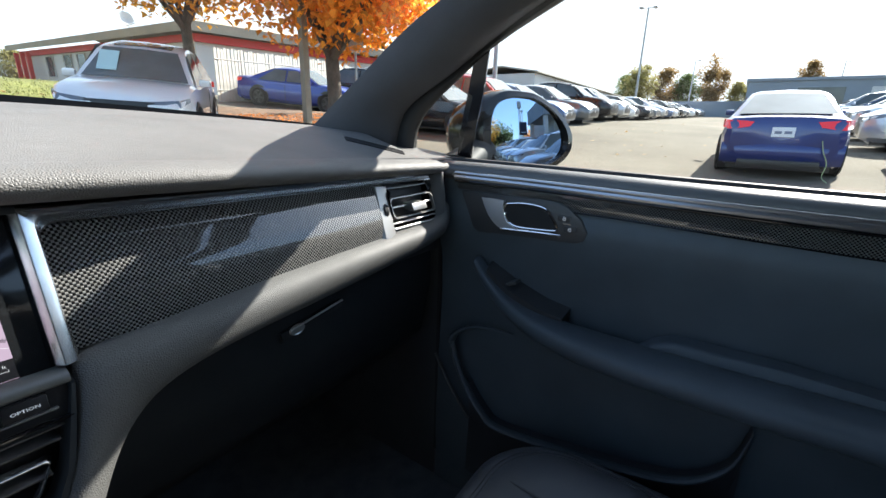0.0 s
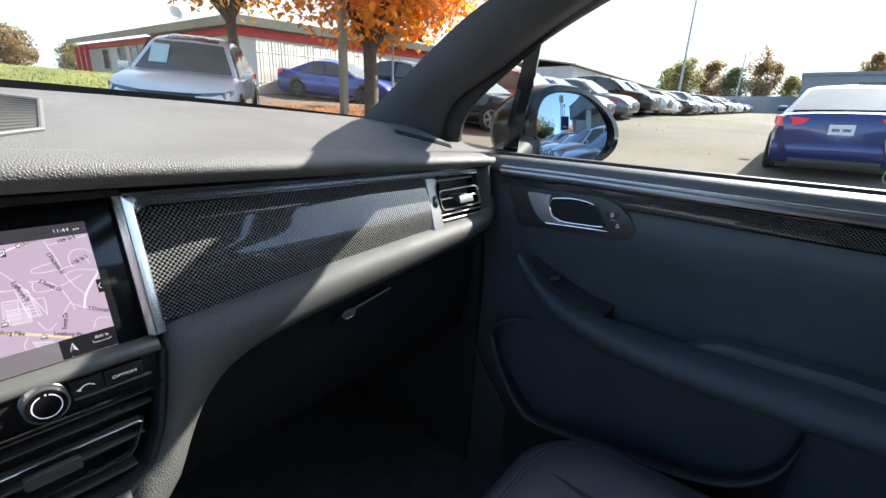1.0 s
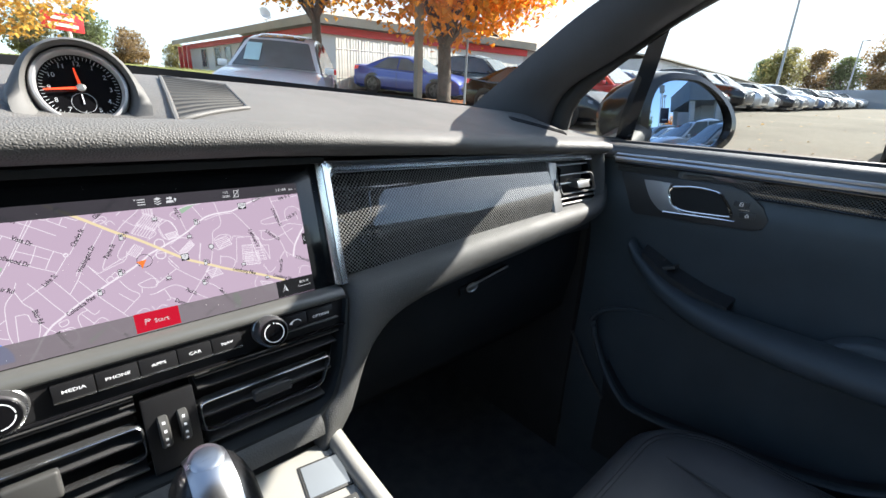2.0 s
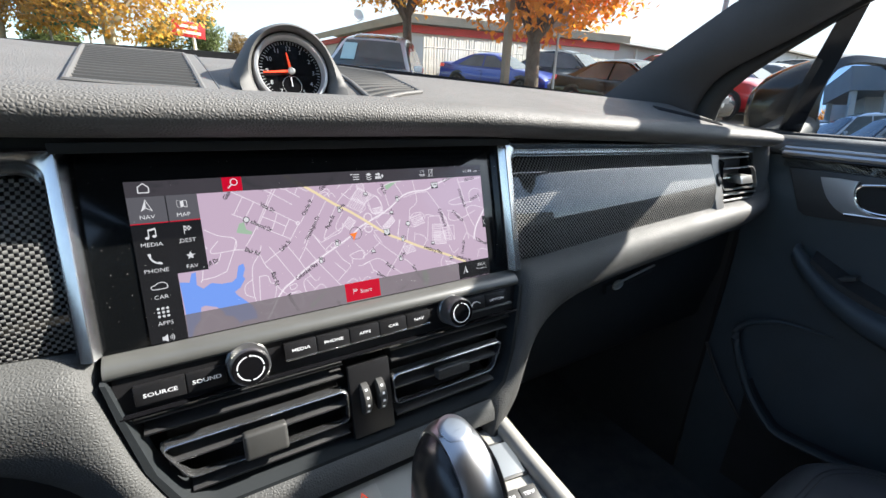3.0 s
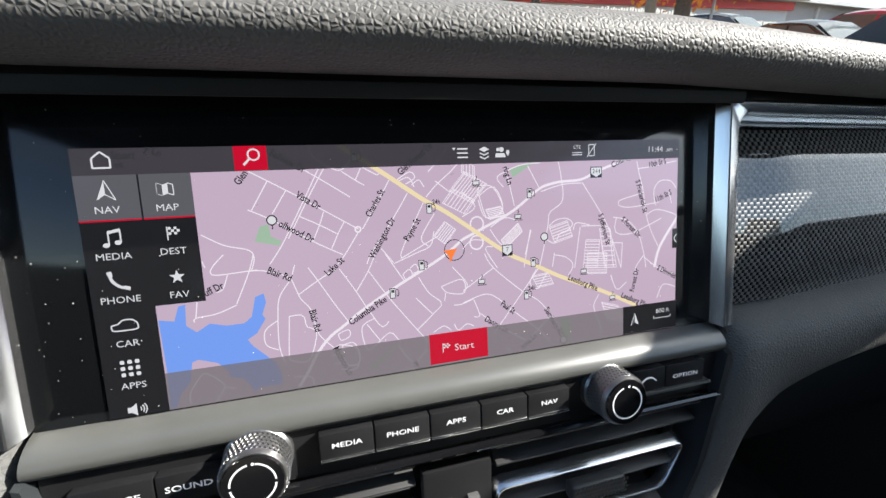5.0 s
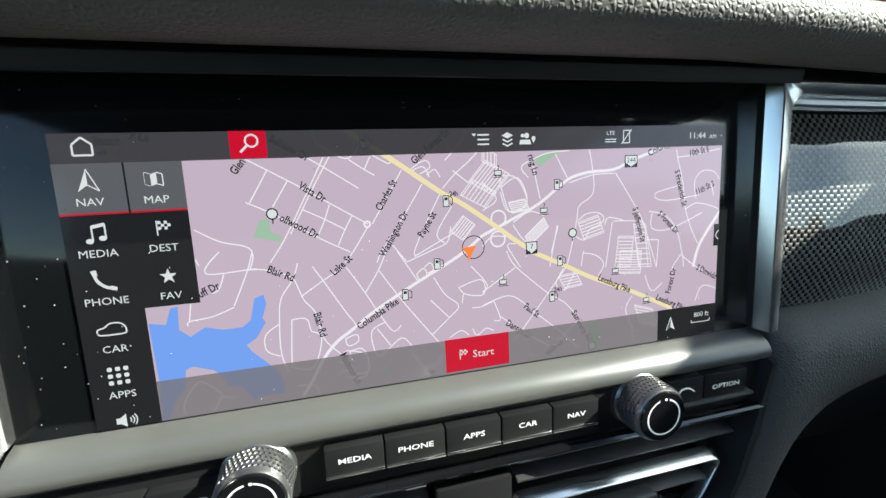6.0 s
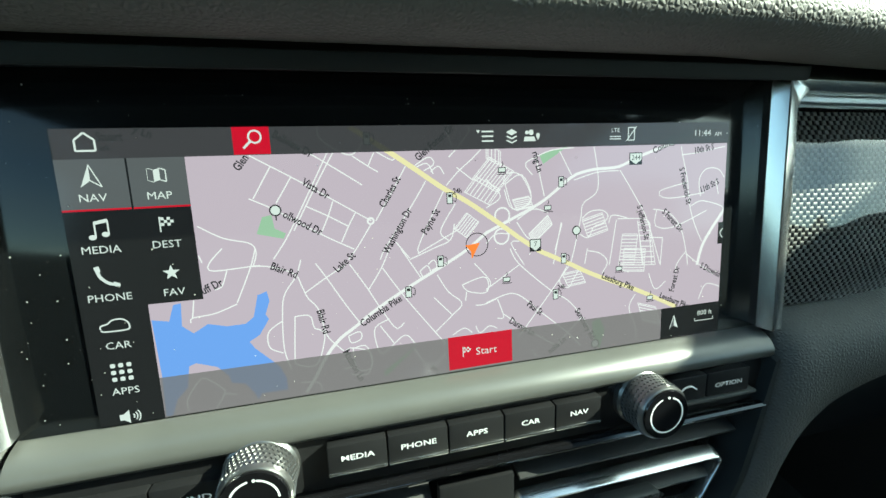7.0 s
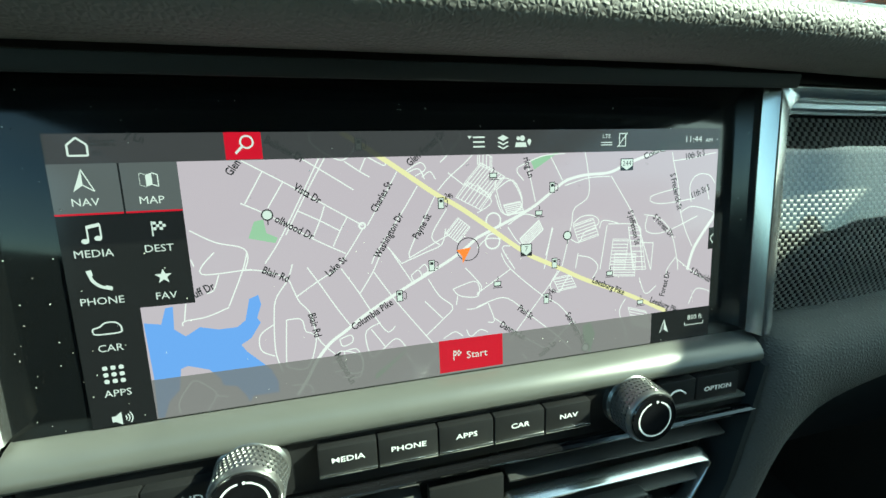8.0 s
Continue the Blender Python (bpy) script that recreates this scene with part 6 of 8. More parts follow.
# lesser lanes and closes
road([(-92.2, 66.1), (-84.7, 61.5), (-76.4, 59.0), (-74.7, 55.6), (-76.1, 51.1)])
road([(-47.4, 14.6), (-44.8, 16.1), (-37.7, 12.9), (-38.9, 4.9), (-45.5, 5.4)])
road([(44.8, 58.4), (41.1, 40.9)])
road([(19.1, 75.4), (20.7, 79.5), (27.1, 78.3), (31.2, 68.1), (22.8, 65.4), (19.5, 73.3)])
road([(-20.1, 48.4), (-10.1, 52.1), (-3.6, 54.8), (-1.8, 60.9)])
road([(57.5, 45.3), (63.5, 43.7), (67.3, 39.6), (64.7, 34.6)])
road([(5.9, 44.4), (12.5, 36.2), (10.5, 32.6)])
road([(67.7, 56.6), (69.5, 59.9), (77.0, 58.3)])
road([(88.9, 32.4), (92.6, 24.6), (98.2, 27.8)])
road([(-16.9, 82.7), (-11.7, 84.5), (-9.4, 80.5)])
part("street_layer", ROADS, MAP_WHITE, face, "white street lines", flat=True)
# route shields, position arrow and its circle
for word, x, y, wd in (("244", 80.5, 83.6, 3.2), ("7", 32.7, 49.7, 2.6)):
    outline_shape([(-wd, -2.6), (wd, -2.6), (wd, 2.6), (-wd, 2.6)], x, y, 1, 0.0005, MAP_TEXT, "route_shield")
    outline_shape([(-wd + 0.4, 2.2), (-wd + 0.4, -0.6), (0, -2.3), (wd - 0.4, -0.6), (wd - 0.4, 2.2)], x, y, 1, 0.00056, UI_WHITE, "route_shield")
    lettering(word, 0.0030, facing(x / 1000, (y + 0.4) / 1000, 0.00065), MAP_TEXT, face, "route_number")
ribbon([(7.2 + 4.6 * math.cos(a), 52.0 + 4.6 * math.sin(a)) for a in [2 * math.pi * k / 24 for k in range(25)]], 0.35, 0.00052, INK)
part("map_line_work", INK, MAP_TEXT, face, flat=True)["kind"] = "stuff"
outline_shape([(-3.2, 2.2), (3.0, 2.9), (-0.6, -3.4), (-0.9, -0.4)], 5.4, 49.8, 1, 0.00066, UI_ORANGE, "position_arrow")


def tile(name, x0, x1, y0, y1, mat, w=0.0007, label=""):
    return part(name, prism([(x0 / 1000, y0 / 1000), (x1 / 1000, y0 / 1000), (x1 / 1000, y1 / 1000), (x0 / 1000, y1 / 1000)], 0.00003, m=facing(0, 0, w)), mat, face, label, flat=True)


def icon(poly, x, y, mat=None, s=1.0, w=0.00095):
    return outline_shape(poly, x, y, s, w, mat or UI_WHITE, "icon")


def stroke(points, width=0.45, w=0.00095, mat=None):
    part("icon", ribbon(points, width, w, bmesh.new()), mat or UI_WHITE, face, flat=True)


tile("menu_bar", -129.5, 129.5, 89.2, 98.5, UI_BAR, label="dark bar of icons")
tile("menu_column", -129.5, -110.0, 0, 89.2, UI_DARK, label="dark column of menu entries")
tile("menu_column", -110.0, -93.1, 41.0, 89.2, UI_DARK, label="dark column of menu entries")
tile("menu_tile", -129.4, -110.3, 73.6, 89.2, UI_GREY, 0.0008)
tile("menu_tile", -109.7, -93.1, 73.6, 89.2, UI_GREY, 0.0008)
tile("red_line", -129.4, -110.3, 73.0, 73.6, UI_RED, 0.00085)
tile("red_line", -109.7, -93.1, 73.0, 73.6, UI_RED, 0.00085)
tile("search_tile", -78.0, -66.3, 89.4, 98.5, UI_RED, 0.0008, "red search key")
tile("shade_band", -110.0, 96.0, 0, 14.7, UI_SHADE, 0.0006)
tile("start_key", -6.6, 21.2, 1.0, 14.9, UI_RED, 0.0008, "red start key")
tile("scale_box", 96.0, 129.5, 0.3, 14.8, UI_DARK, 0.0007)
tile("pull_tab", 126.3, 129.5, 42.9, 53.1, UI_DARK, 0.0007)
for word, x, y, s in (("NAV", -120.5, 77.0, 3.5), ("MAP", -101.8, 76.9, 3.5), ("MEDIA", -120.6, 60.4, 3.5), ("DEST", -101.7, 60.8, 3.5), ("PHONE", -120.4, 44.5, 3.5), ("FAV", -101.6, 44.4, 3.5), ("CAR", -120.3, 28.1, 3.5), ("APPS", -120.3, 11.9, 3.5), ("Start", 9.6, 7.4, 4.4), ("LTE", 69.9, 95.5, 2.3), ("11:44", 114.6, 93.7, 3.9), ("AM", 123.3, 93.2, 2.5), ("800 ft", 120.6, 10.2, 3.3)):
    lettering(word, s / 1000, facing(x / 1000, y / 1000, 0.00095), UI_WHITE, face, "menu_word", stretch=1.1)
# icons
stroke([(-123.0, 91.6), (-123.0, 95.0), (-120.3, 97.4), (-117.6, 95.0), (-117.6, 91.6), (-123.0, 91.6)][:2], 0.6)
for a, b in (((-123, 91.7), (-123, 95)), ((-123, 95), (-120.3, 97.2)), ((-120.3, 97.2), (-117.6, 95)), ((-117.6, 95), (-117.6, 91.7)), ((-117.6, 91.7), (-123, 91.7))):
    stroke((a, b), 0.6)
stroke([(-71.0 + 2.0 * math.cos(a), 95.2 + 2.0 * math.sin(a)) for a in [2 * math.pi * k / 16 for k in range(17)]], 0.6, 0.001)
stroke(((-72.4, 93.8), (-74.8, 91.4)), 0.8, 0.001)
icon([(0, 3.6), (0, -1.4), (-2.8, -3.4)], -120.4, 83.9)
stroke(((-120.4, 87.5), (-117.4, 80.5)), 0.35)
stroke(((-117.4, 80.5), (-120.4, 82.5)), 0.35)
icon([(-2.6, 2.2), (-0.9, 1.6), (-0.9, -2.2), (-2.6, -1.6)], -101.8, 83.6, UI_GREY, 1, 0.001)
icon([(-0.9, 1.6), (0.9, 2.2), (0.9, -1.6), (-0.9, -2.2)], -101.8, 83.6)
for a, b in (((-104.4, 85.8), (-102.7, 85.2)), ((-104.4, 85.8), (-104.4, 82.0)), ((-104.4, 82.0), (-102.7, 81.4)), ((-100.9, 85.8), (-99.2, 85.2)), ((-99.2, 85.2), (-99.2, 81.4)), ((-99.2, 81.4), (-100.9, 82.0))):
    stroke((a, b), 0.35)
for x, y in ((-122.3, 64.6), (-118.6, 65.4)):
    icon([(1.1 * math.cos(a), 0.85 * math.sin(a)) for a in [2 * math.pi * k / 12 for k in range(12)]], x, y)
    stroke(((x + 0.9, y), (x + 0.9, y + 4.6)), 0.5)
stroke(((-121.5, 69.1), (-117.6, 69.9)), 1.1)
for i in range(4):
    for j in range(3):
        if (i + j) % 2 == 0:
            icon([(0, 0), (0.95, 0), (0.95, 0.95), (0, 0.95)], -102.6 + 0.95 * i, 67.0 + 0.95 * j)
            icon([(0, 0), (0.75, 0), (0.75, 0.75), (0, 0.75)], 0.2 + 0.75 * i - 0.4, 7.8 + 0.75 * j, None, 1, 0.001)
stroke(((-102.9, 65.0), (-102.9, 70.0)), 0.4)
stroke(((-0.5, 6.0), (-0.5, 10.2)), 0.35, 0.001)
stroke(((-122.8, 54.2), (-122.2, 51.6), (-120.0, 49.4), (-117.8, 48.8)), 1.0)
icon([(-1.0, 0.9), (0.6, 1.2), (0.9, -0.7), (-0.5, -0.8)], -122.7, 54.0)
icon([(-0.8, 0.9), (1.0, 0.2), (0.9, -0.9), (-0.6, -0.7)], -117.8, 48.9)
icon([((2.7 if k % 2 == 0 else 1.1) * math.sin(math.pi * k / 5), (2.7 if k % 2 == 0 else 1.1) * math.cos(math.pi * k / 5)) for k in range(10)], -101.6, 51.2)
stroke(((-124.6, 34.0), (-124.4, 35.2), (-122.4, 35.8), (-120.8, 37.0), (-118.0, 37.0), (-116.4, 35.6), (-116.2, 33.6)), 0.5)
stroke(((-124.6, 33.8), (-123.4, 33.2), (-118.0, 33.2), (-116.2, 33.6)), 0.5)
for i in range(3):
    for j in range(3):
        icon([(0.75 * math.copysign(abs(math.cos(a)) ** 0.6, math.cos(a)), 0.75 * math.copysign(abs(math.sin(a)) ** 0.6, math.sin(a))) for a in [2 * math.pi * k / 12 for k in range(12)]], -123.0 + 2.4 * i, 21.2 - 2.4 * j)
icon([(-2.6, -0.9), (-1.4, -0.9), (0.4, -2.2), (0.4, 2.6), (-1.4, 1.2), (-2.6, 1.2)], -120.8, 2.4)
for r in (1.2, 2.1, 3.0):
    stroke([(-120.2 + r * math.cos(a), 2.6 + r * math.sin(a)) for a in [-0.7 + 1.4 * k / 8 for k in range(9)]], 0.4)
for k in range(3):
    stroke(((10.4, 92.2 + 1.8 * k), (15.2, 92.2 + 1.8 * k)), 0.6)
icon([(-0.9, 0.5), (0.9, 0.5), (0, -0.6)], 9.0, 95.8)
for k in range(3):
    icon([(-2.4, 0), (0, -1.2), (2.4, 0), (0, 1.2)] if k == 2 else [(-2.4, 0), (-1.8, 0.3), (0, -0.6), (1.8, 0.3), (2.4, 0), (0, -1.2)], 22.9, 92.2 + 1.6 * k)
for x, s in ((31.2, 1.0), (29.4, 0.7)):
    icon([(1.1 * s * math.cos(a), 1.1 * s * math.sin(a)) for a in [2 * math.pi * k / 12 for k in range(12)]], x, 95.2)
    icon([(-2.0 * s, -1.6), (2.0 * s, -1.6), (1.4 * s, 0.2), (-1.4 * s, 0.2)], x, 93.4)
icon([(0, -1.6), (0.9, 0.2), (0.5, 1.1), (-0.5, 1.1), (-0.9, 0.2)], 34.2, 93.8)
stroke(((67.2, 93.0), (72.6, 93.0)), 0.4)
stroke(((67.2, 92.0), (72.6, 92.0)), 0.4)
for a, b in (((76.2, 91.4), (76.2, 96.6)), ((76.2, 96.6), (79.2, 96.6)), ((79.2, 96.6), (79.2, 91.4)), ((79.2, 91.4), (76.2, 91.4)), ((75.2, 91.0), (80.2, 97.0))):
    stroke((a, b), 0.4)
icon([(0, 3.4), (2.4, -3.0), (0, -1.6)], 103.1, 7.6)
icon([(0, 3.4), (0, -1.6), (-2.4, -3.0)], 103.1, 7.6, UI_GREY)
stroke(((103.1, 11.0), (100.7, 4.6)), 0.35, 0.001)
for a, b in (((115.0, 6.6), (125.6, 6.6)), ((115.0, 6.6), (115.0, 8.0)), ((125.6, 6.6), (125.6, 8.0))):
    stroke((a, b), 0.35)
stroke(((128.8, 50.2), (127.2, 48.0), (128.8, 45.8)), 0.5)
# dust that the sun picks out on the glass and the sill
rng = random.Random(7)
bm = bmesh.new()
for k in range(320):
    u, v = rng.uniform(-0.153, 0.15), rng.uniform(0.001, 0.113)
    if u > -0.125 and rng.random() < 0.65:
        continue
    s = rng.uniform(0.00006, 0.00016)
    box(-s, s, -s * rng.uniform(0.6, 2.0), s, 0, 0.00008, bm=bm, m=facing(u, v, 0.0011) @ Matrix.Rotation(rng.uniform(0, 3), 4, "Z"))
DUST = material("pale_dust", (0.55, 0.54, 0.5), 0.9)
part("dust_specks", bm, DUST, display, "pale dust specks on the glass", flat=True)["kind"] = "stuff"

# ---- outside: ground ----
def ground_z(x, y):
    """The lot dishes up gently from where the car stands."""
    r = math.hypot(x, y)
    if r < 3:
        return 0.0
    c = max(0.0, y / r)
    s = 0.07 + 0.05 * c
    near_r, far_r = min(r, 22.0) - 3.0, max(min(r, 120.0) - 22.0, 0.0)
    return s * near_r + (0.040 - 0.028 * c) * far_r


ASPHALT = material("worn_asphalt", (0.120, 0.106, 0.081), 0.95, spec=0.16, vary=0.22, vary_scale=0.35, grain=0.35, grain_scale=60, bump=0.5, bump_scale=90, bump_depth=0.01)
GRASS = material("autumn_grass", (0.14, 0.15, 0.035), 0.95, vary=0.3, vary_scale=0.8, grain=0.4, grain_scale=35, bump=0.8, bump_scale=40, bump_depth=0.05)
MULCH = material("leaf_strewn_mulch", (0.12, 0.075, 0.045), 0.95, vary=0.35, vary_scale=1.4, grain=0.5, grain_scale=30, bump=0.8, bump_scale=35, bump_depth=0.04)
CONCRETE = material("pale_concrete", (0.36, 0.33, 0.29), 0.9, vary=0.15, vary_scale=1.5, grain=0.15, grain_scale=80, bump=0.3, bump_scale=60, bump_depth=0.01)
ground = thing("ground", (0, 0, 0), "worn grey asphalt lot rising gently to the horizon", "ground", kind="structure")
rs = [0.0, 1.5, 3, 4.5, 6, 8, 10, 12.5, 15, 18, 22, 28, 36, 48, 64, 90, 120, 200, 400, 900, 2500]
n = 72
rows = [[(r * math.sin(2 * math.pi * k / n), r * math.cos(2 * math.pi * k / n), ground_z(r * math.sin(2 * math.pi * k / n), r * math.cos(2 * math.pi * k / n))) for k in range(n)] for r in rs[1:]]
bm = grid(rows, close_v=True)
bm.faces.new([v for v in bm.verts if abs(v.co.length - 1.5) < 1e-3])
part("asphalt", bm, ASPHALT, ground, angle=80)


def sheet(name, outline, mat, lift, label, category, step_m=1.2, kind="structure"):
    """A flat patch draped a little above the ground, inside an outline of x, y."""
    th = thing(name, (outline[0][0], outline[0][1], ground_z(*outline[0])), label, category, kind=kind)
    x0, x1 = min(p[0] for p in outline), max(p[0] for p in outline)
    y0, y1 = min(p[1] for p in outline), max(p[1] for p in outline)
    rows = []
    m = max(2, int((y1 - y0) / step_m))
    for i in range(m + 1):
        y = y0 + (y1 - y0) * (i + 0.001) / (m + 0.002)
        cuts = sorted(xa + (y - ya) * (xb - xa) / (yb - ya) for (xa, ya), (xb, yb) in zip(outline, outline[1:] + outline[:1]) if (ya - y) * (yb - y) < 0)
        if len(cuts) < 2:
            continue
        rows.append([(cuts[0] + (cuts[-1] - cuts[0]) * j / 24, y, ground_z(cuts[0] + (cuts[-1] - cuts[0]) * j / 24, y) + lift) for j in range(25)])
    bm = grid(rows)
    ext = bmesh.ops.extrude_face_region(bm, geom=bm.faces[:])
    for v in ext["geom"]:
        if isinstance(v, bmesh.types.BMVert):
            v.co.z -= lift + 0.15
    part(name + "_sheet", bm, mat, th, angle=80)
    return th


sheet("grass_verge", [(-40, 12.5), (3.2, 12.5), (5.5, 16.0), (8.0, 22.0), (8, 60), (-40, 60)], GRASS, 0.12, "patchy green and yellow autumn grass verge", "grass")
sheet("tree_bed", [(4.2, 8.3), (14.5, 8.0), (15.0, 9.6), (8.6, 13.2), (6.0, 15.0), (4.8, 12.0)], MULCH, 0.10, "mulched bed strewn with orange fallen leaves", "planting bed")

# ---- parked cars ----
TYRE = material("tyre_rubber", (0.018, 0.018, 0.018), 0.85, vary=0.15, vary_scale=20)
RIM = material("alloy_rim", (0.45, 0.46, 0.47), 0.35, metal=0.8, vary=0.08)
DARK_RIM = material("dark_alloy_rim", (0.08, 0.08, 0.085), 0.4, metal=0.6, vary=0.08)
CAR_GLASS = material("tinted_car_glass", (0.085, 0.098, 0.10), 0.06, spec=0.35, vary=0.2, vary_scale=2.0)
TAIL_RED = material("red_tail_lamp", (0.55, 0.01, 0.015), 0.15, coat=0.6, vary=0.1, emit=(0.9, 0.02, 0.02), strength=0.08)
HEAD_CLEAR = material("headlamp_lens", (0.16, 0.17, 0.19), 0.10, metal=0.3, vary=0.2, vary_scale=12)
GRILLE = material("grille_black", (0.012, 0.012, 0.013), 0.35, vary=0.2, vary_scale=40)
PLATE = material("number_plate_white", (0.75, 0.76, 0.78), 0.5, vary=0.05)
PLATE_INK = material("plate_ink", (0.16, 0.18, 0.26), 0.5)
PAPER = material("pale_green_sheet", (0.45, 0.62, 0.60), 0.7, vary=0.05)


def paint(name, colour, metal=0.25, coat=0.9):
    return material(name, colour, 0.28, metal=metal, coat=coat, vary=0.03, vary_scale=1.5)


WHITE_P = paint("pearl_white_paint", (0.74, 0.73, 0.71), 0.1)
BLUE_P = paint("vivid_blue_paint", (0.010, 0.030, 0.235), coat=0.5)
DEEPBLUE_P = paint("deep_blue_paint", (0.012, 0.027, 0.135), coat=0.6)
BLACK_P = material("black_paint", (0.012, 0.012, 0.014), 0.12, spec=0.45, coat=0.0, vary=0.03, vary_scale=1.5)
RED_P = paint("red_paint", (0.36, 0.012, 0.02))
SILVER_P = paint("silver_paint", (0.45, 0.46, 0.48), 0.5)
GREY_P = paint("grey_paint", (0.13, 0.14, 0.15), 0.4)
STEEL_P = paint("steel_blue_paint", (0.07, 0.11, 0.20), 0.4)


def make_car(kind, mat, label, rims=None):
    """A saloon or SUV standing on z = 0 about the origin with its nose towards +y."""
    suv = kind == "suv"
    L, W, H = (4.70, 1.90, 1.66) if suv else (4.75, 1.82, 1.44)
    hl, hw = L / 2, W / 2
    belt = 1.02 if suv else 0.93
    hood = 1.06 if suv else 0.93
    nose = 0.86 if suv else 0.72
    tail = 1.05 if suv else 1.02
    clear = 0.24 if suv else 0.19
    car = thing("car", (0, 0, 0), label, "car")
    # lower body: sections from tail to nose (y, width, bottom, top)
    st = [(-hl, 0.80, clear + 0.20, tail - 0.16), (-hl + 0.06, 0.90, clear + 0.10, tail - 0.02), (-hl + 0.30, 0.965, clear, tail), (-hl * 0.55, 1.0, clear, belt + 0.03), (0, 1.0, clear - 0.01, belt), (hl * 0.36, 1.0, clear, belt - 0.01), (hl * 0.52, 0.995, clear, hood), (hl * 0.80, 0.97, clear, hood - 0.07), (hl - 0.16, 0.90, clear + 0.02, nose), (hl - 0.03, 0.80, clear + 0.08, nose - 0.10), (hl, 0.70, clear + 0.16, nose - 0.22)]
    rows = []
    for y, k, zb, zt in st:
        w = hw * k
        mid = zb + (zt - zb) * 0.58
        rows.append([(s * a, y, z) for s, a, z in ((-1, 0.0, zb), (-1, w * 0.86, zb), (-1, w * 0.97, zb + 0.10), (-1, w, mid), (-1, w * 0.985, mid + 0.05), (-1, w * 0.955, zt - 0.05), (-1, w * 0.88, zt - 0.005), (-1, w * 0.45, zt + 0.018), (1, 0.0, zt + 0.024), (1, w * 0.45, zt + 0.018), (1, w * 0.88, zt - 0.005), (1, w * 0.955, zt - 0.05), (1, w * 0.985, mid + 0.05), (1, w, mid), (1, w * 0.97, zb + 0.10), (1, w * 0.86, zb))])
    body = part("body", grid(rows, close_v=True, cap=True), mat, car, angle=28)
    # cabin: windscreen base, roof front, roof rear, rear window base
    if suv:
        ys = (hl * 0.47, hl * 0.14, -hl * 0.50, -hl * 0.93)
    else:
        ys = (hl * 0.44, hl * 0.06, -hl * 0.34, -hl * 0.74)
    wb, wr = hw * 0.90, hw * (0.66 if suv else 0.64)
    zb = (hood - 0.02, H - (0.09 if suv else 0.02), H - (0.04 if suv else 0.03), tail - 0.02)
    arch = 0.085 if suv else 0.03
    rows = []
    for i in range(17):
        t = i / 16 * 3
        k = min(int(t), 2)
        f = t - k
        y = ys[k] + (ys[k + 1] - ys[k]) * f
        base = (zb[0], belt, belt, zb[3])
        bz = base[k] + (base[k + 1] - base[k]) * f - 0.03
        top = (zb[0], zb[1], zb[2], zb[3])
        tz = top[k] + (top[k + 1] - top[k]) * f + (arch * math.sin(math.pi * f) if k == 1 else 0.012 * math.sin(math.pi * f))
        frac = (tz - belt) / (H - belt)
        we = wb + (wr - wb) * min(max(frac, 0), 1)
        rows.append([(-wb, y, bz), (-(wb * 0.5 + we * 0.5) - 0.012, y, (bz + tz) / 2), (-we, y, tz - 0.05 * max(frac, 0)), (-we * 0.8, y, tz - 0.012), (0, y, tz + 0.012), (we * 0.8, y, tz - 0.012), (we, y, tz - 0.05 * max(frac, 0)), ((wb * 0.5 + we * 0.5) + 0.012, y, (bz + tz) / 2), (wb, y, bz)])
    part("cabin", grid(rows), mat, car, angle=30)

    def pane(name, pts, up, sub=None):
        bm = bmesh.new()
        a, b, c, d = [Vector(p) for p in pts]
        o = Vector(up)
        g = [[a.lerp(b, i / 4).lerp(d.lerp(c, i / 4), j / 4) + o * (1 + 0.6 * math.sin(math.pi * i / 4)) for j in range(5)] for i in range(5)]
        grid(g, bm=bm)
        return part(name, bm, CAR_GLASS, car if sub is None else sub)

    e = 0.012
    pane("windscreen", [(-wb * 0.90, ys[0] - 0.03, zb[0] + 0.012), (wb * 0.90, ys[0] - 0.03, zb[0] + 0.012), (wr * 0.90, ys[1] + 0.06, zb[1] - 0.045), (-wr * 0.90, ys[1] + 0.06, zb[1] - 0.045)], (0, e, e * 1.6))
    pane("rear_window", [(wb * 0.86, ys[3] + 0.05, zb[3] + 0.03), (-wb * 0.86, ys[3] + 0.05, zb[3] + 0.03), (-wr * 0.88, ys[2] - 0.05, zb[2] - 0.045), (wr * 0.88, ys[2] - 0.05, zb[2] - 0.045)], (0, -e, e * 1.6))
    for s in (-1, 1):
        mid = (ys[1] + ys[2]) / 2 + 0.06
        zl, zu = belt + 0.015, H - 0.10

        def edge(z):
            f = (z - belt) / (H - belt)
            return s * (wb + (wr - wb) * f + 0.022 + 0.006 * math.sin(math.pi * f))
        fb, ff = ys[0] - 0.16, ys[1] - 0.02
        rb, rf = ys[3] + (0.20 if suv else 0.34), ys[2] + 0.02
        pane("side_window", [(edge(zl), fb, zl), (edge(zl), mid + 0.03, zl), (edge(zu), mid + 0.03, zu), (edge(zu), ff, zu)], (s * 0.004, 0, 0))
        pane("side_window", [(edge(zl), mid - 0.03, zl), (edge(zl), rb, zl), (edge(zu), rf, zu), (edge(zu), mid - 0.03, zu)], (s * 0.004, 0, 0))
        part("wing_mirror", box(-0.09, 0.09, -0.05, 0.06, -0.06, 0.06, 0.03, m=Matrix.Translation((s * (hw + 0.05), ys[0] - 0.30, belt + 0.06))), mat, car)
        for y in (mid - 0.16, mid - 1.0):
            part("door_handle", box(-0.012, 0.012, -0.10, 0.10, -0.014, 0.014, 0.006, m=Matrix.Translation((s * (hw * 0.985), y, belt - 0.13))), mat, car)
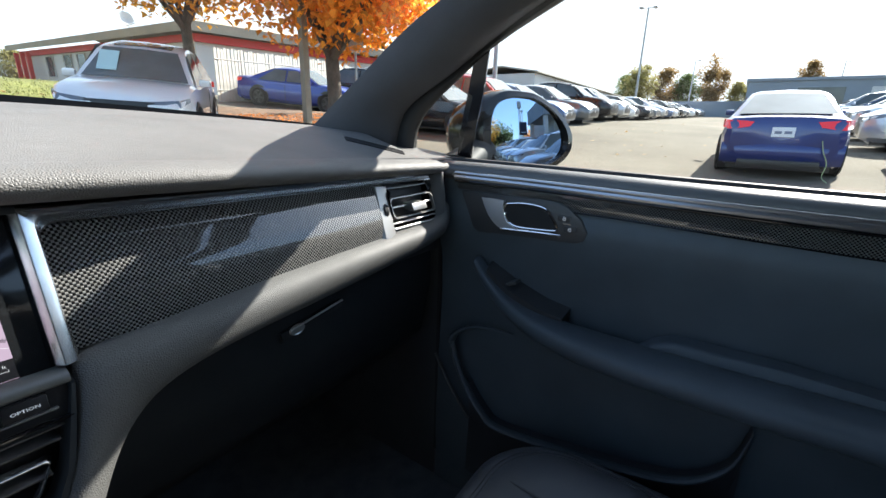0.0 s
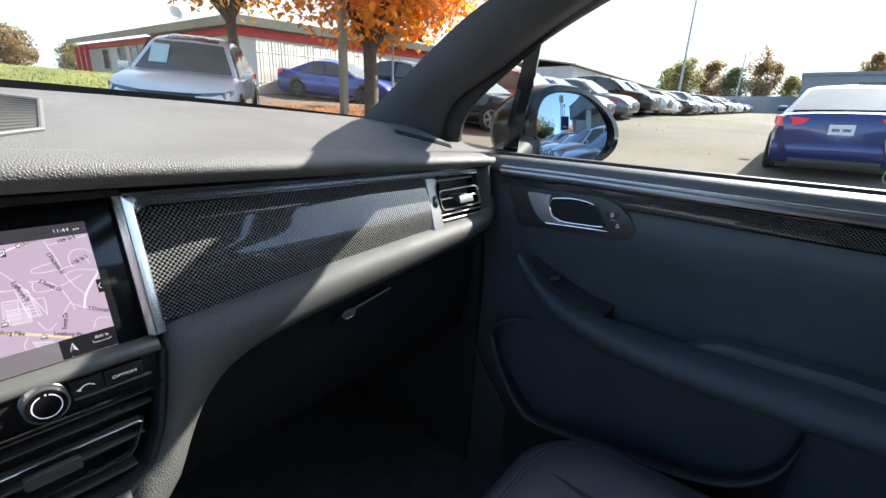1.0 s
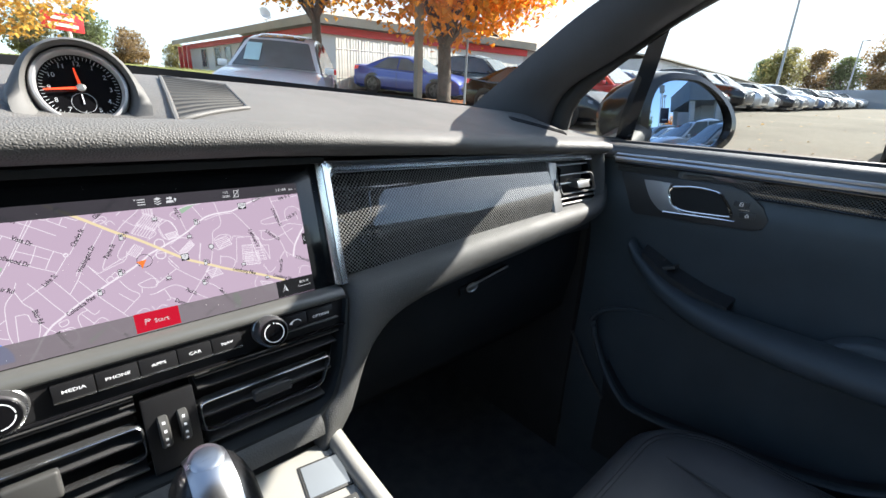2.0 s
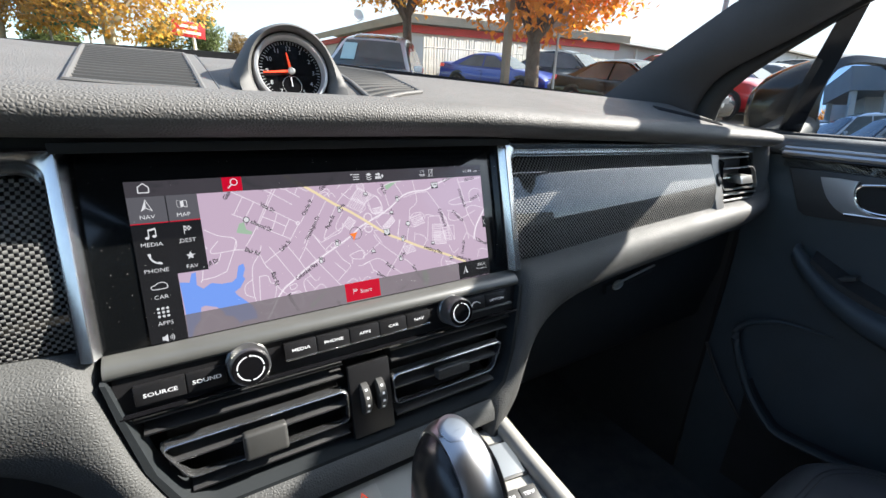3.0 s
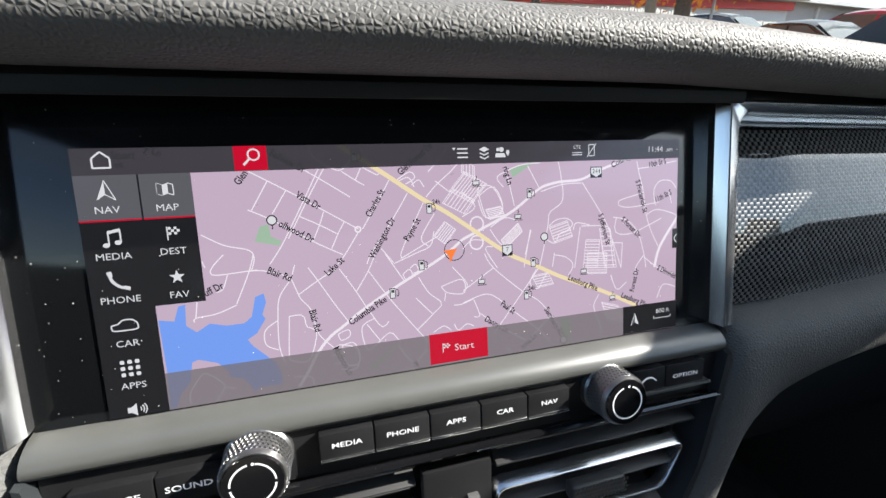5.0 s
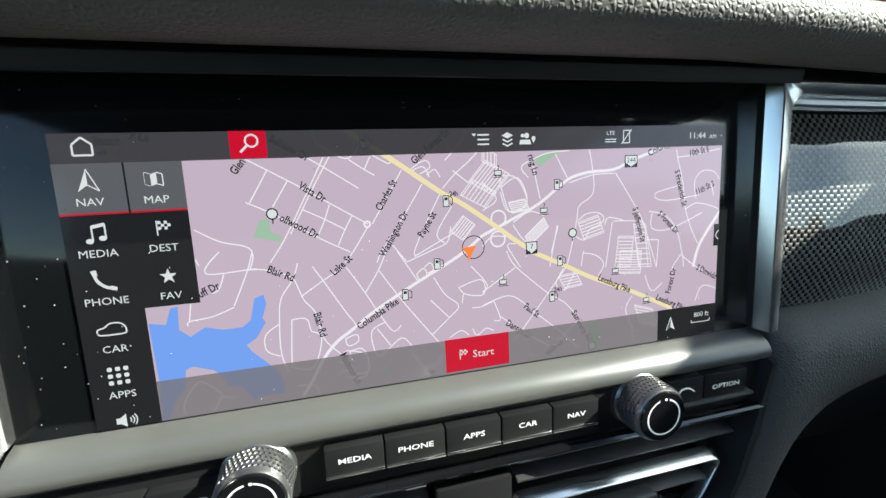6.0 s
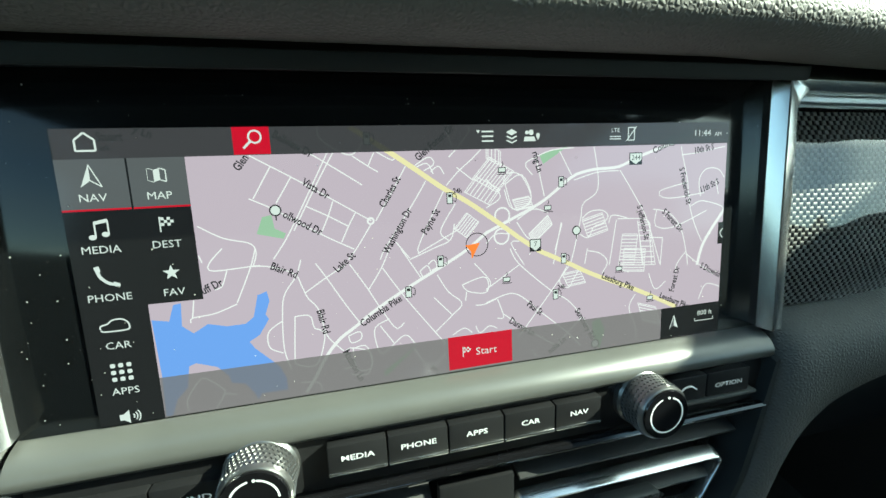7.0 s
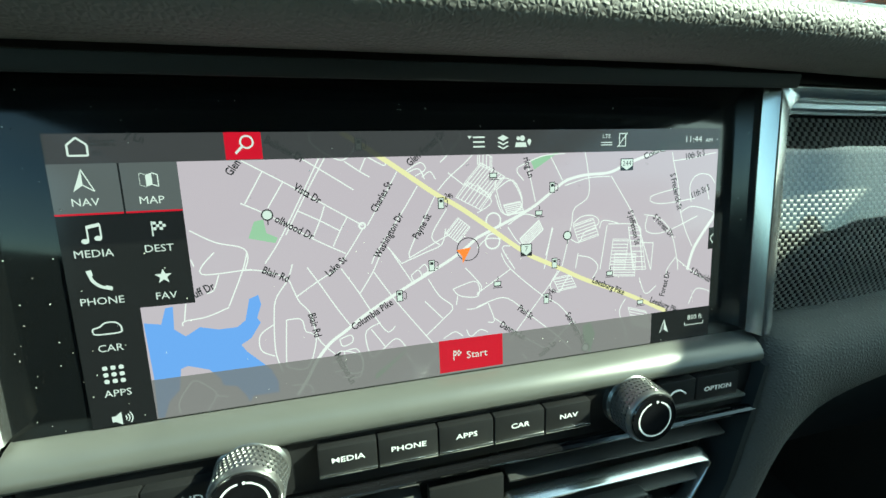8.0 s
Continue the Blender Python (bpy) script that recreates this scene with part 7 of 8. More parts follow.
        part("door_gap", box(-0.004, 0.004, -0.006, 0.006, -0.28, 0.26, m=Matrix.Translation((s * hw * 0.998, mid, belt - 0.36))), GRILLE, car)
        # wheels
        for y in (hl * 0.60, -hl * 0.58):
            R = 0.36 if suv else 0.335
            part("wheel_arch", lathe([(0.0, 0.0), (R + 0.065, 0.0), (R + 0.07, 0.012), (R + 0.04, 0.016), (0.0, 0.012)], 28, m=Matrix.Translation((s * (hw * 0.975), y, R + 0.02)) @ pose(0, 0, 0, 0, s * 90, 0), caps=False), GRILLE, car)
            wh = part("wheel", lathe([(0.0, 0.005), (R * 0.66, 0.005), (R * 0.68, 0.03)], 24, m=Matrix.Translation((s * (hw * 0.985), y, R)) @ pose(0, 0, 0, 0, s * 90, 0), caps=False), GRILLE, car)
            part("tyre", lathe([(R * 0.67, 0.025), (R * 0.72, 0.045), (R * 0.93, 0.045), (R, 0.02), (R, -0.18), (R * 0.6, -0.19)], 28, m=Matrix.Translation((s * (hw * 0.985), y, R)) @ pose(0, 0, 0, 0, s * 90, 0), caps=False), TYRE, wh)
            bm = bmesh.new()
            for k in range(5):
                for d in (-0.16, 0.16):
                    a = 2 * math.pi * k / 5 + d
                    box(0.05, R * 0.67, -0.018, 0.018, 0.012, 0.034, 0.004, 1, bm=bm, m=Matrix.Translation((s * (hw * 0.985), y, R)) @ pose(0, 0, 0, 0, s * 90, 0) @ Matrix.Rotation(a, 4, "Z"))
            lathe([(0.0, 0.036), (0.05, 0.034), (0.06, 0.01)], 14, m=Matrix.Translation((s * (hw * 0.985), y, R)) @ pose(0, 0, 0, 0, s * 90, 0), bm=bm, caps=False)
            lathe([(R * 0.62, 0.01), (R * 0.64, 0.04), (R * 0.68, 0.04), (R * 0.69, 0.01)], 28, m=Matrix.Translation((s * (hw * 0.985), y, R)) @ pose(0, 0, 0, 0, s * 90, 0), bm=bm, caps=False)
            part("rim", bm, rims or RIM, wh)
        # lamps, laid over the corners
        hz = nose - (0.07 if suv else 0.09)
        g = [[(s * x, y + 0.012, z) for x, y, z in r] for r in (
            [(hw * 0.44, hl - 0.075, hz + 0.035), (hw * 0.60, hl - 0.10, hz + 0.05), (hw * 0.80, hl - 0.16, hz + 0.07), (hw * 0.925, hl - 0.34, hz + 0.10)],
            [(hw * 0.44, hl - 0.03, hz - 0.05), (hw * 0.62, hl - 0.05, hz - 0.05), (hw * 0.83, hl - 0.11, hz - 0.03), (hw * 0.935, hl - 0.34, hz + 0.04)])]
        part("headlamp", solid(g, (0, -0.05, 0)), HEAD_CLEAR, car, "clear headlamp")
        tz = tail - 0.15
        g = [[(s * x, y - 0.012, z) for x, y, z in r] for r in (
            [(hw * 0.46, -hl + 0.035, tz + 0.075), (hw * 0.64, -hl + 0.04, tz + 0.09), (hw * 0.86, -hl + 0.075, tz + 0.10), (hw * 0.96, -hl + 0.28, tz + 0.10)],
            [(hw * 0.52, -hl + 0.0, tz - 0.005), (hw * 0.66, -hl + 0.0, tz - 0.03), (hw * 0.86, -hl + 0.04, tz - 0.05), (hw * 0.965, -hl + 0.24, tz - 0.02)])]
        part("tail_lamp", solid(g, (0, 0.06, 0)), TAIL_RED, car, "red tail lamp")
    part("grille", prism([(-hw * 0.55, clear + 0.16), (hw * 0.55, clear + 0.16), (hw * 0.68, clear + 0.30), (hw * 0.42, nose - 0.15), (-hw * 0.42, nose - 0.15), (-hw * 0.68, clear + 0.30)], 0.05, m=Matrix.Translation((0, hl - 0.045, 0)) @ pose(0, 0, 0, 90, 0, 180), bevel=0.01), GRILLE, car, "black grille")
    lamp_y, band_z = hl - 0.035, nose - 0.085
    part("upper_grille", solid([[(x * hw * 0.46, lamp_y + 0.030 - 0.05 * x * x, band_z + 0.045), (x * hw * 0.46, lamp_y + 0.055 - 0.05 * x * x, band_z - 0.06)] for x in (-1, -0.5, 0, 0.5, 1)], (0, -0.05, 0)), GRILLE, car, "black upper grille band")
    for x in (-0.34, 0.34):
        part("bonnet_crease", tube([(x * hw * 1.2, hl * 0.50, hood + 0.008), (x * hw * 1.1, hl * 0.70, hood - 0.035), (x * hw * 0.9, hl * 0.88, nose + 0.03)], 0.012, 6), mat, car)
    part("front_badge", lathe([(0.0, 0.01), (0.055, 0.008), (0.06, 0.0)], 20, m=Matrix.Translation((0, hl + 0.012, nose - 0.19)) @ pose(0, 0, 0, 90, 0, 180), caps=False), RIM, car)
    part("rear_badge", lathe([(0.0, 0.006), (0.05, 0.005), (0.055, 0.0)], 20, m=Matrix.Translation((0, -hl + 0.045, tail - 0.10)) @ pose(0, 0, 0, 75, 0, 0), caps=False), RIM, car)
    pl = part("number_plate", box(-0.155, 0.155, -0.01, 0.006, -0.078, 0.078, 0.004, m=Matrix.Translation((0, -hl + 0.0, tail - 0.24))), PLATE, car, "white number plate")
    for x0, x1 in ((-0.115, -0.02), (0.015, 0.115)):
        part("plate_bar", box(x0, x1, -0.002, 0, -0.022, 0.022, m=Matrix.Translation((0, -hl - 0.0105, tail - 0.245))), PLATE_INK, pl)
    part("rear_bumper", solid([[(x * hw, -hl + 0.03 + 0.10 * abs(x) ** 3, clear + 0.06), (x * hw, -hl - 0.03 + 0.10 * abs(x) ** 3, clear + 0.16), (x * hw, -hl - 0.035 + 0.10 * abs(x) ** 3, clear + 0.34), (x * hw, -hl + 0.01 + 0.10 * abs(x) ** 3, clear + 0.40)] for x in (-0.92, -0.7, -0.35, 0, 0.35, 0.7, 0.92)], (0, 0.12, 0)), mat, car, angle=50)
    part("rear_valance", box(-hw * 0.62, hw * 0.62, -hl - 0.035, -hl + 0.1, clear - 0.02, clear + 0.13, 0.02), GRILLE, car)
    part("exhaust", lathe([(0.0, 0), (0.035, 0), (0.04, 0.06)], 14, m=Matrix.Translation((hw * 0.6, -hl - 0.03, clear + 0.02)) @ pose(0, 0, 0, -90), caps=False), GRILLE, car)
    part("underside", box(-hw * 0.8, hw * 0.8, -hl * 0.9, hl * 0.9, clear - 0.06, clear + 0.03), GRILLE, car)
    if suv:
        def crown(y):
            f = (y - ys[1]) / (ys[2] - ys[1])
            return zb[1] + (zb[2] - zb[1]) * f + arch * math.sin(math.pi * f) + 0.014
        part("sunroof", solid([[(x * wr * 0.72, y, crown(y) - 0.014 * abs(x) ** 2) for y in [ys[1] - 0.10 - 0.11 * q for q in range(8)]] for x in (-1, -0.5, 0, 0.5, 1)], (0, 0, -0.01)), CAR_GLASS, car, "dark glass sunroof")
    return car


def stand(car, x, y, heading, copy=True):
    """Place a car on the ground; heading in degrees from +y towards +x."""
    a = -radians(heading)
    f = Vector((math.sin(radians(heading)), math.cos(radians(heading)), 0))
    r = Vector((f.y, -f.x, 0))
    p = Vector((x, y, 0))
    h = [ground_z(*(p + f * (1.4 * i) + r * (0.8 * j)).xy) for i in (-1, 1) for j in (-1, 1)]
    z = sum(h) / 4
    pitch = math.atan2((h[2] + h[3] - h[0] - h[1]) / 2, 2.8)
    rollv = math.atan2((h[1] + h[3] - h[0] - h[2]) / 2, 1.6)
    m = Matrix.Translation((x, y, z)) @ Matrix.Rotation(a, 4, "Z") @ Matrix.Rotation(pitch, 4, "X") @ Matrix.Rotation(-rollv, 4, "Y")
    if copy:
        return copy_thing(car, m)
    car.matrix_basis = m
    return car


white_suv = make_car("suv", WHITE_P, "pearl white SUV with a pale sheet behind its windscreen")
part("window_sheet", box(-0.14, 0.14, -0.004, 0.004, -0.25, 0.25, m=Matrix.Translation((0.44, 0.765, 1.335)) @ pose(0, 0, 0, 53, 0, 0)), PAPER, white_suv, "pale green price sheet")
stand(white_suv, 4.06, 9.4, 213, False)
blue_coupe = make_car("saloon", BLUE_P, "vivid blue saloon parked by the white fence", DARK_RIM)
stand(blue_coupe, 11.4, 14.2, 157, False)
blue_saloon = make_car("saloon", DEEPBLUE_P, "deep blue saloon seen from behind, trunk glinting")
part("hanging_strap", tube(spline([(0.52, -2.40, 0.66), (0.56, -2.43, 0.50), (0.64, -2.45, 0.30), (0.62, -2.46, 0.10), (0.70, -2.50, 0.02)], 20), 0.008, 6), material("green_strap", (0.30, 0.36, 0.20), 0.7), blue_saloon, "green strap hanging from the boot")
for w, z in ((0.16, 0.80), (0.13, 0.765)):
    part("boot_script", box(-0.52, -0.52 + w, -2.372, -2.366, z, z + 0.018), RIM, blue_saloon)
stand(blue_saloon, 11.7, -0.92, 91, False)
black_saloon = make_car("saloon", BLACK_P, "black saloon parked nose to the lane")
tagged(black_saloon, group="row of parked cars")
stand(black_saloon, 10.95, 7.6, 178, False)
red_suv = make_car("suv", RED_P, "red SUV parked in the row")
tagged(red_suv, group="row of parked cars")
stand(red_suv, 13.7, 7.5, 178, False)
black_suv = make_car("suv", BLACK_P, "black SUV parked in the row")
tagged(black_suv, group="row of parked cars")
stand(black_suv, 14.4, 13.2, 165, False)
silver_suv = make_car("suv", SILVER_P, "silver SUV parked across the lane")
stand(silver_suv, 15.2, -5.0, 4, False)
white_saloon = make_car("saloon", WHITE_P, "white saloon parked across the lane")
stand(white_saloon, 11.3, -5.1, 2, False)
steel_saloon = make_car("saloon", STEEL_P, "steel blue saloon parked in the row")
tagged(steel_saloon, group="row of parked cars")
stand(steel_saloon, 16.2, 7.5, 178, False)
grey_saloon = make_car("saloon", GREY_P, "grey saloon parked in the row")
tagged(grey_saloon, group="row of parked cars")
stand(grey_saloon, 18.9, 7.4, 180, False)
tagged(silver_suv, group="row of parked cars")
tagged(white_saloon, group="row of parked cars")
order = [black_suv, silver_suv, white_saloon, black_saloon, grey_saloon, white_saloon, silver_suv, steel_saloon, white_saloon, black_suv, silver_suv, grey_saloon, white_saloon, silver_suv, black_saloon, white_saloon, silver_suv, grey_saloon]
rng = random.Random(3)
for k, c in enumerate(order):
    stand(c, 21.7 + 2.8 * k, 7.4 + rng.uniform(-0.25, 0.25) - 0.02 * k, 180 + rng.uniform(-2, 2))
for x, y, h, c in ((17.6, 12.6, 170, grey_saloon), (20.4, 12.4, 172, white_saloon), (23.4, 12.2, 175, red_suv), (26.4, 12.0, 175, steel_saloon), (29.0, 12.4, 178, silver_suv)):
    stand(c, x, y, h)
for k in range(7):
    stand((silver_suv, white_saloon, grey_saloon, steel_saloon)[k % 4], 18.4 + 2.9 * k, -5.2, 3)
for k in range(6):
    stand((grey_saloon, silver_suv, black_saloon, white_saloon)[k % 4], 62 + 2.9 * k, -6.0 + 0.4 * k, 178)
# the row behind, seen in the door mirror
for k in range(12):
    stand((grey_saloon, silver_suv, steel_saloon, white_saloon, silver_suv)[k % 5], 5.0 + 0.12 * k, -6.6 - 2.8 * k, 272 + 3 * (k % 2))

# ---- buildings, fence, poles and signs ----
WALL_WHITE = material("white_painted_block", (0.52, 0.51, 0.49), 0.85, vary=0.07, vary_scale=0.7, grain=0.06, grain_scale=30, bump=0.2, bump_scale=25, bump_depth=0.01)
RED_BAND = material("red_painted_fascia", (0.52, 0.035, 0.03), 0.6, vary=0.08, vary_scale=1.0)
ROOF_TAN = material("weathered_tan_roof", (0.30, 0.25, 0.185), 0.85, vary=0.15, vary_scale=0.9, grain=0.12, grain_scale=20)
FENCE_WHITE = material("peeling_white_boards", (0.46, 0.44, 0.39), 0.85, vary=0.2, vary_scale=2.5, grain=0.2, grain_scale=60, island=0.08)
GREY_CLAD = material("blue_grey_cladding", (0.20, 0.23, 0.26), 0.7, vary=0.08, vary_scale=0.5)
WINDOW_DARK = material("dark_window", (0.05, 0.06, 0.065), 0.15, vary=0.2, vary_scale=1.0)
POLE_GREY = material("galvanised_pole", (0.32, 0.32, 0.31), 0.5, metal=0.5, vary=0.1, vary_scale=6)
POST_BROWN = material("weathered_post", (0.22, 0.18, 0.13), 0.8, vary=0.15, vary_scale=5)
SIGN_BACK = material("bare_sign_back", (0.35, 0.34, 0.33), 0.5, metal=0.4, vary=0.1)
SIGN_RED = material("red_sign_face", (0.75, 0.03, 0.04), 0.5, vary=0.05)
SIGN_GREEN = material("green_road_sign", (0.02, 0.22, 0.13), 0.5, vary=0.06)
SIGN_WHITE = material("white_sign_ink", (0.8, 0.8, 0.8), 0.5)


def wall_run(name, a, b, z0, z1, depth, mat, parent):
    """A wall from a to b in plan, with a thickness towards its left."""
    a, b = Vector((*a, 0)), Vector((*b, 0))
    n = Vector((-(b - a).y, (b - a).x, 0)).normalized() * depth
    return part(name, grid([[(*p.xy, z0) for p in (a, b, b + n, a + n)], [(*p.xy, z1) for p in (a, b, b + n, a + n)]], close_v=True, cap=True), mat, parent, flat=True)


shop = thing("shop_building", (15, 30, 1.9), "long white building with a red fascia and tan roof", "building")
corner, left_end, right_end = (12.9, 25.0), (10.27, 44.9), (27.0, 21.0)
wall_run("wall", left_end, corner, 1.2, 5.4, 0.3, WALL_WHITE, shop)
wall_run("wall", corner, right_end, 1.2, 5.4, 0.3, WALL_WHITE, shop)
wall_run("red_fascia", (10.05, 45.1), (12.75, 24.75), 5.15, 5.5, 0.25, RED_BAND, shop)
wall_run("red_fascia", (12.75, 24.75), (27.1, 20.75), 5.1, 5.5, 0.25, RED_BAND, shop)
part("roof", grid([[(9.45, 45.8, 5.5), (12.2, 24.2, 5.5), (27.4, 20.2, 5.5)], [(9.45, 45.8, 5.85), (12.2, 24.2, 5.98), (27.4, 20.2, 5.95)], [(14.5, 46.5, 7.4), (17.0, 30.5, 7.5), (28.5, 27.0, 7.4)], [(24, 51, 5.9), (24, 38, 5.9), (30, 34, 5.9)]]), ROOF_TAN, shop, "low tan roof", flat=True)
for y in (41.2, 38.7, 36.9, 33.5):
    p = Vector((*left_end, 0)).lerp(Vector((*corner, 0)), (44.9 - y) / 19.9)
    d = (Vector((*corner, 0)) - Vector((*left_end, 0))).normalized()
    n = Vector((d.y, -d.x, 0))
    w = part("window", grid([[(*(p - d * 0.5 + n * 0.02).xy, 3.7), (*(p + d * 0.5 + n * 0.02).xy, 3.7)], [(*(p - d * 0.5 + n * 0.02).xy, 5.0), (*(p + d * 0.5 + n * 0.02).xy, 5.0)]]), WINDOW_DARK, shop)
    part("frame", tube([(*(p + d * s + n * 0.05).xy, z) for s, z in ((-0.53, 3.67), (0.53, 3.67), (0.53, 5.03), (-0.53, 5.03))], 0.05, 6, closed=True), WALL_WHITE, w)
for k in range(3):
    p = Vector((*left_end, 0)).lerp(Vector((*corner, 0)), 0.02 + 0.045 * k)
    part("red_column", box(-0.12, 0.12, -0.12, 0.12, 1.8, 5.3, m=Matrix.Translation((p.x - 0.6, p.y, 0))), RED_BAND, shop)

house = thing("gabled_store", (32, 24, 2.0), "white gabled store building with a tan roof", "building")
# white wall, greyed in its base colour for the shade on the near side
HOUSE_WALL = material("shaded_white_render", (0.36, 0.34, 0.33), 0.9, vary=0.08, vary_scale=0.8, grain=0.06, grain_scale=30)
part("wall", box(25.6, 37.5, 21.6, 30.0, 1.4, 5.9), HOUSE_WALL, house, flat=True)
part("roof", grid([[(25.0, 21.0, 5.80), (38, 21.0, 5.80)], [(27.0, 25.5, 7.75), (36.0, 25.5, 7.75)], [(25.0, 30.6, 5.80), (38, 30.6, 5.80)]]), ROOF_TAN, house, flat=True)
part("gutter", box(25.0, 38.0, 20.9, 21.1, 5.62, 5.82), WALL_WHITE, house, flat=True)
part("downpipe", box(30.0, 30.15, 21.45, 21.6, 2.0, 5.5), WALL_WHITE, house, flat=True)

PALE_FASCIA = material("pale_tan_fascia", (0.27, 0.245, 0.20), 0.85, vary=0.12, vary_scale=0.9, grain=0.1, grain_scale=20)
hall = thing("long_white_hall", (60, 18, 2.5), "long low white hall behind the parked row", "building")
part("wall", box(39.0, 96.0, 16.6, 24.0, 2.0, 6.0), WALL_WHITE, hall, flat=True)
part("roof", solid([[(38.6, 16.2, 6.0), (38.6, 20, 6.6), (38.6, 24.4, 6.0)], [(96.4, 16.2, 6.0), (96.4, 20, 6.6), (96.4, 24.4, 6.0)]], (0, 0, 0.12)), PALE_FASCIA, hall, flat=True)
for k in range(9):
    part("panel_joint", box(44.0 + 6 * k, 44.12 + 6 * k, 16.55, 16.62, 2.4, 5.9), PALE_FASCIA, hall, flat=True)
depot = thing("grey_depot", (70, -9, 3), "flat-roofed blue-grey depot at the end of the lot", "building")
part("wall", box(63, 78, -24, 0.6, 2.2, 7.0), GREY_CLAD, depot, flat=True)
part("parapet", box(62.8, 78.2, -24.2, 0.8, 6.95, 7.25), GREY_CLAD, depot, flat=True)
part("low_wing", box(66, 78, 0.9, 9.0, 2.2, 5.0), GREY_CLAD, depot, flat=True)
for k in range(3):
    part("roller_door", box(62.94, 63.0, -20 + 6 * k, -16 + 6 * k, 2.9, 6.2), WALL_WHITE if k == 1 else WINDOW_DARK, depot, flat=True)

fence = thing("board_fence", (15, 17, 1.9), "weathered white vertical-board fence", "fence")
fa, fb = Vector((9.2, 16.4, 0)), Vector((24.5, 17.9, 0))
fd = (fb - fa).normalized()
rng = random.Random(11)
boards = []
for k in range(6):
    me = bpy.data.meshes.new("board")
    bmb = prism([(-0.066, 0), (0.066, 0), (0.066 - 0.004 * k, 1.84 + 0.02 * k), (0.0, 1.88 + 0.012 * k), (-0.066 + 0.003 * k, 1.85 + 0.015 * k)], 0.022, m=pose(0, 0, 0, 90, 0, 0))
    bmb.to_mesh(me)
    bmb.free()
    me.materials.append(FENCE_WHITE)
    boards.append(me)
count = int((fb - fa).length / 0.145)
for k in range(count):
    p = fa + fd * (0.145 * k)
    ob = new("board", boards[rng.randrange(6)])
    ob.parent = fence
    ob.matrix_parent_inverse = Matrix.Translation(-fence.location)
    ob.matrix_basis = Matrix.Translation((p.x, p.y + rng.uniform(-0.012, 0.012), ground_z(p.x, p.y) - 0.02)) @ Matrix.Rotation(math.atan2(fd.y, fd.x), 4, "Z") @ Matrix.Rotation(rng.uniform(-0.015, 0.015), 4, "Y")
for h in (0.4, 1.5):
    part("rail", tube([(*(fa + fd * s).xy, ground_z(*(fa + fd * s).xy) + h) for s in (0, 3, 6, 9, 12, 15.2)], 0.04, 4), FENCE_WHITE, fence)


def lamp_post(x, y, tall, heads, label):
    z = ground_z(x, y)
    t = thing("street_lamp", (x, y, z), label, "lamp post")
    part("pole", tube([(x, y, z - 0.1), (x, y, z + tall * 0.5), (x, y, z + tall)], [0.11, 0.095, 0.075], 10), POLE_GREY, t)
    part("base", lathe([(0.3, -0.1), (0.3, 0.7), (0.27, 0.75)], 16, m=Matrix.Translation((x, y, z))), CONCRETE, t)
    for s in heads:
        part("lamp_head", box(-0.30, 0.30, -0.16, 0.16, -0.06, 0.06, 0.03, m=Matrix.Translation((x + 0.10 * s, y - 0.55 * s, z + tall - 0.02))), POLE_GREY, t)
        part("arm", tube([(x, y, z + tall - 0.05), (x + 0.1 * s, y - 0.5 * s, z + tall - 0.02)], 0.035, 6), POLE_GREY, t)
    return t


lamp_post(44.0, 8.7, 9.2, (1, -1), "tall grey double-headed lamp post in the lot")
lamp_post(17.9, 9.3, 7.5, (1,), "grey lamp post between parked cars")
lamp_post(78.0, 8.0, 8.0, (1,), "far grey lamp post in the lot")
lamp_post(104.0, -12.0, 9.0, (1,), "far grey lamp post in the lot")

gp = (6.15, 7.35)
post = thing("timber_post", (*gp, ground_z(*gp)), "square weathered timber post in the planting bed", "post")
part("post_shaft", box(-0.07, 0.07, -0.07, 0.07, -0.15, 3.1, 0.012, m=Matrix.Translation((*gp, ground_z(*gp)))), POST_BROWN, post)
sp = (7.4, 7.15)
sign = thing("parking_sign", (*sp, ground_z(*sp)), "small metal sign on a thin pole, seen from behind", "sign")
part("pole", tube([(*sp, ground_z(*sp) - 0.1), (*sp, ground_z(*sp) + 2.5)], 0.028, 8), POLE_GREY, sign)
part("plate", box(-0.16, 0.16, -0.01, 0.004, -0.24, 0.24, 0.01, m=Matrix.Translation((sp[0] - 0.02, sp[1] - 0.04, ground_z(*sp) + 2.25)) @ pose(0, 0, 0, 0, 0, -35)), SIGN_BACK, sign)

rs_ = thing("roadside_sign", (2.3, 34, 2.4), "red roadside sign on a pale pole with white bars", "sign")
part("pole", tube([(2.05, 34, 2.0), (1.95, 34, 4.7)], 0.10, 8), SIGN_WHITE, rs_)
pan = part("panel", box(-0.92, 0.92, -0.1, 0.1, -0.44, 0.44, 0.03, m=Matrix.Translation((1.75, 34, 4.95)) @ pose(0, 0, 0, 0, 4, 0)), SIGN_RED, rs_, "red panel")
for x0, x1, z in ((-0.50, 0.50, 0.17), (-0.66, 0.66, -0.17)):
    part("white_bar", box(x0, x1, -0.12, -0.1, -0.09, 0.09, m=Matrix.Translation((1.75, 34, 4.95 + z)) @ pose(0, 0, 0, 0, 4, 0)), SIGN_WHITE, pan)
gs = thing("road_sign", (-3.9, 31, 2.2), "green road sign with white bars on steel legs", "sign")
pan = part("panel", box(-1.25, 1.25, -0.05, 0.05, -0.6, 0.6, 0.03, m=Matrix.Translation((-3.9, 31, 4.75))), SIGN_GREEN, gs, "green panel")
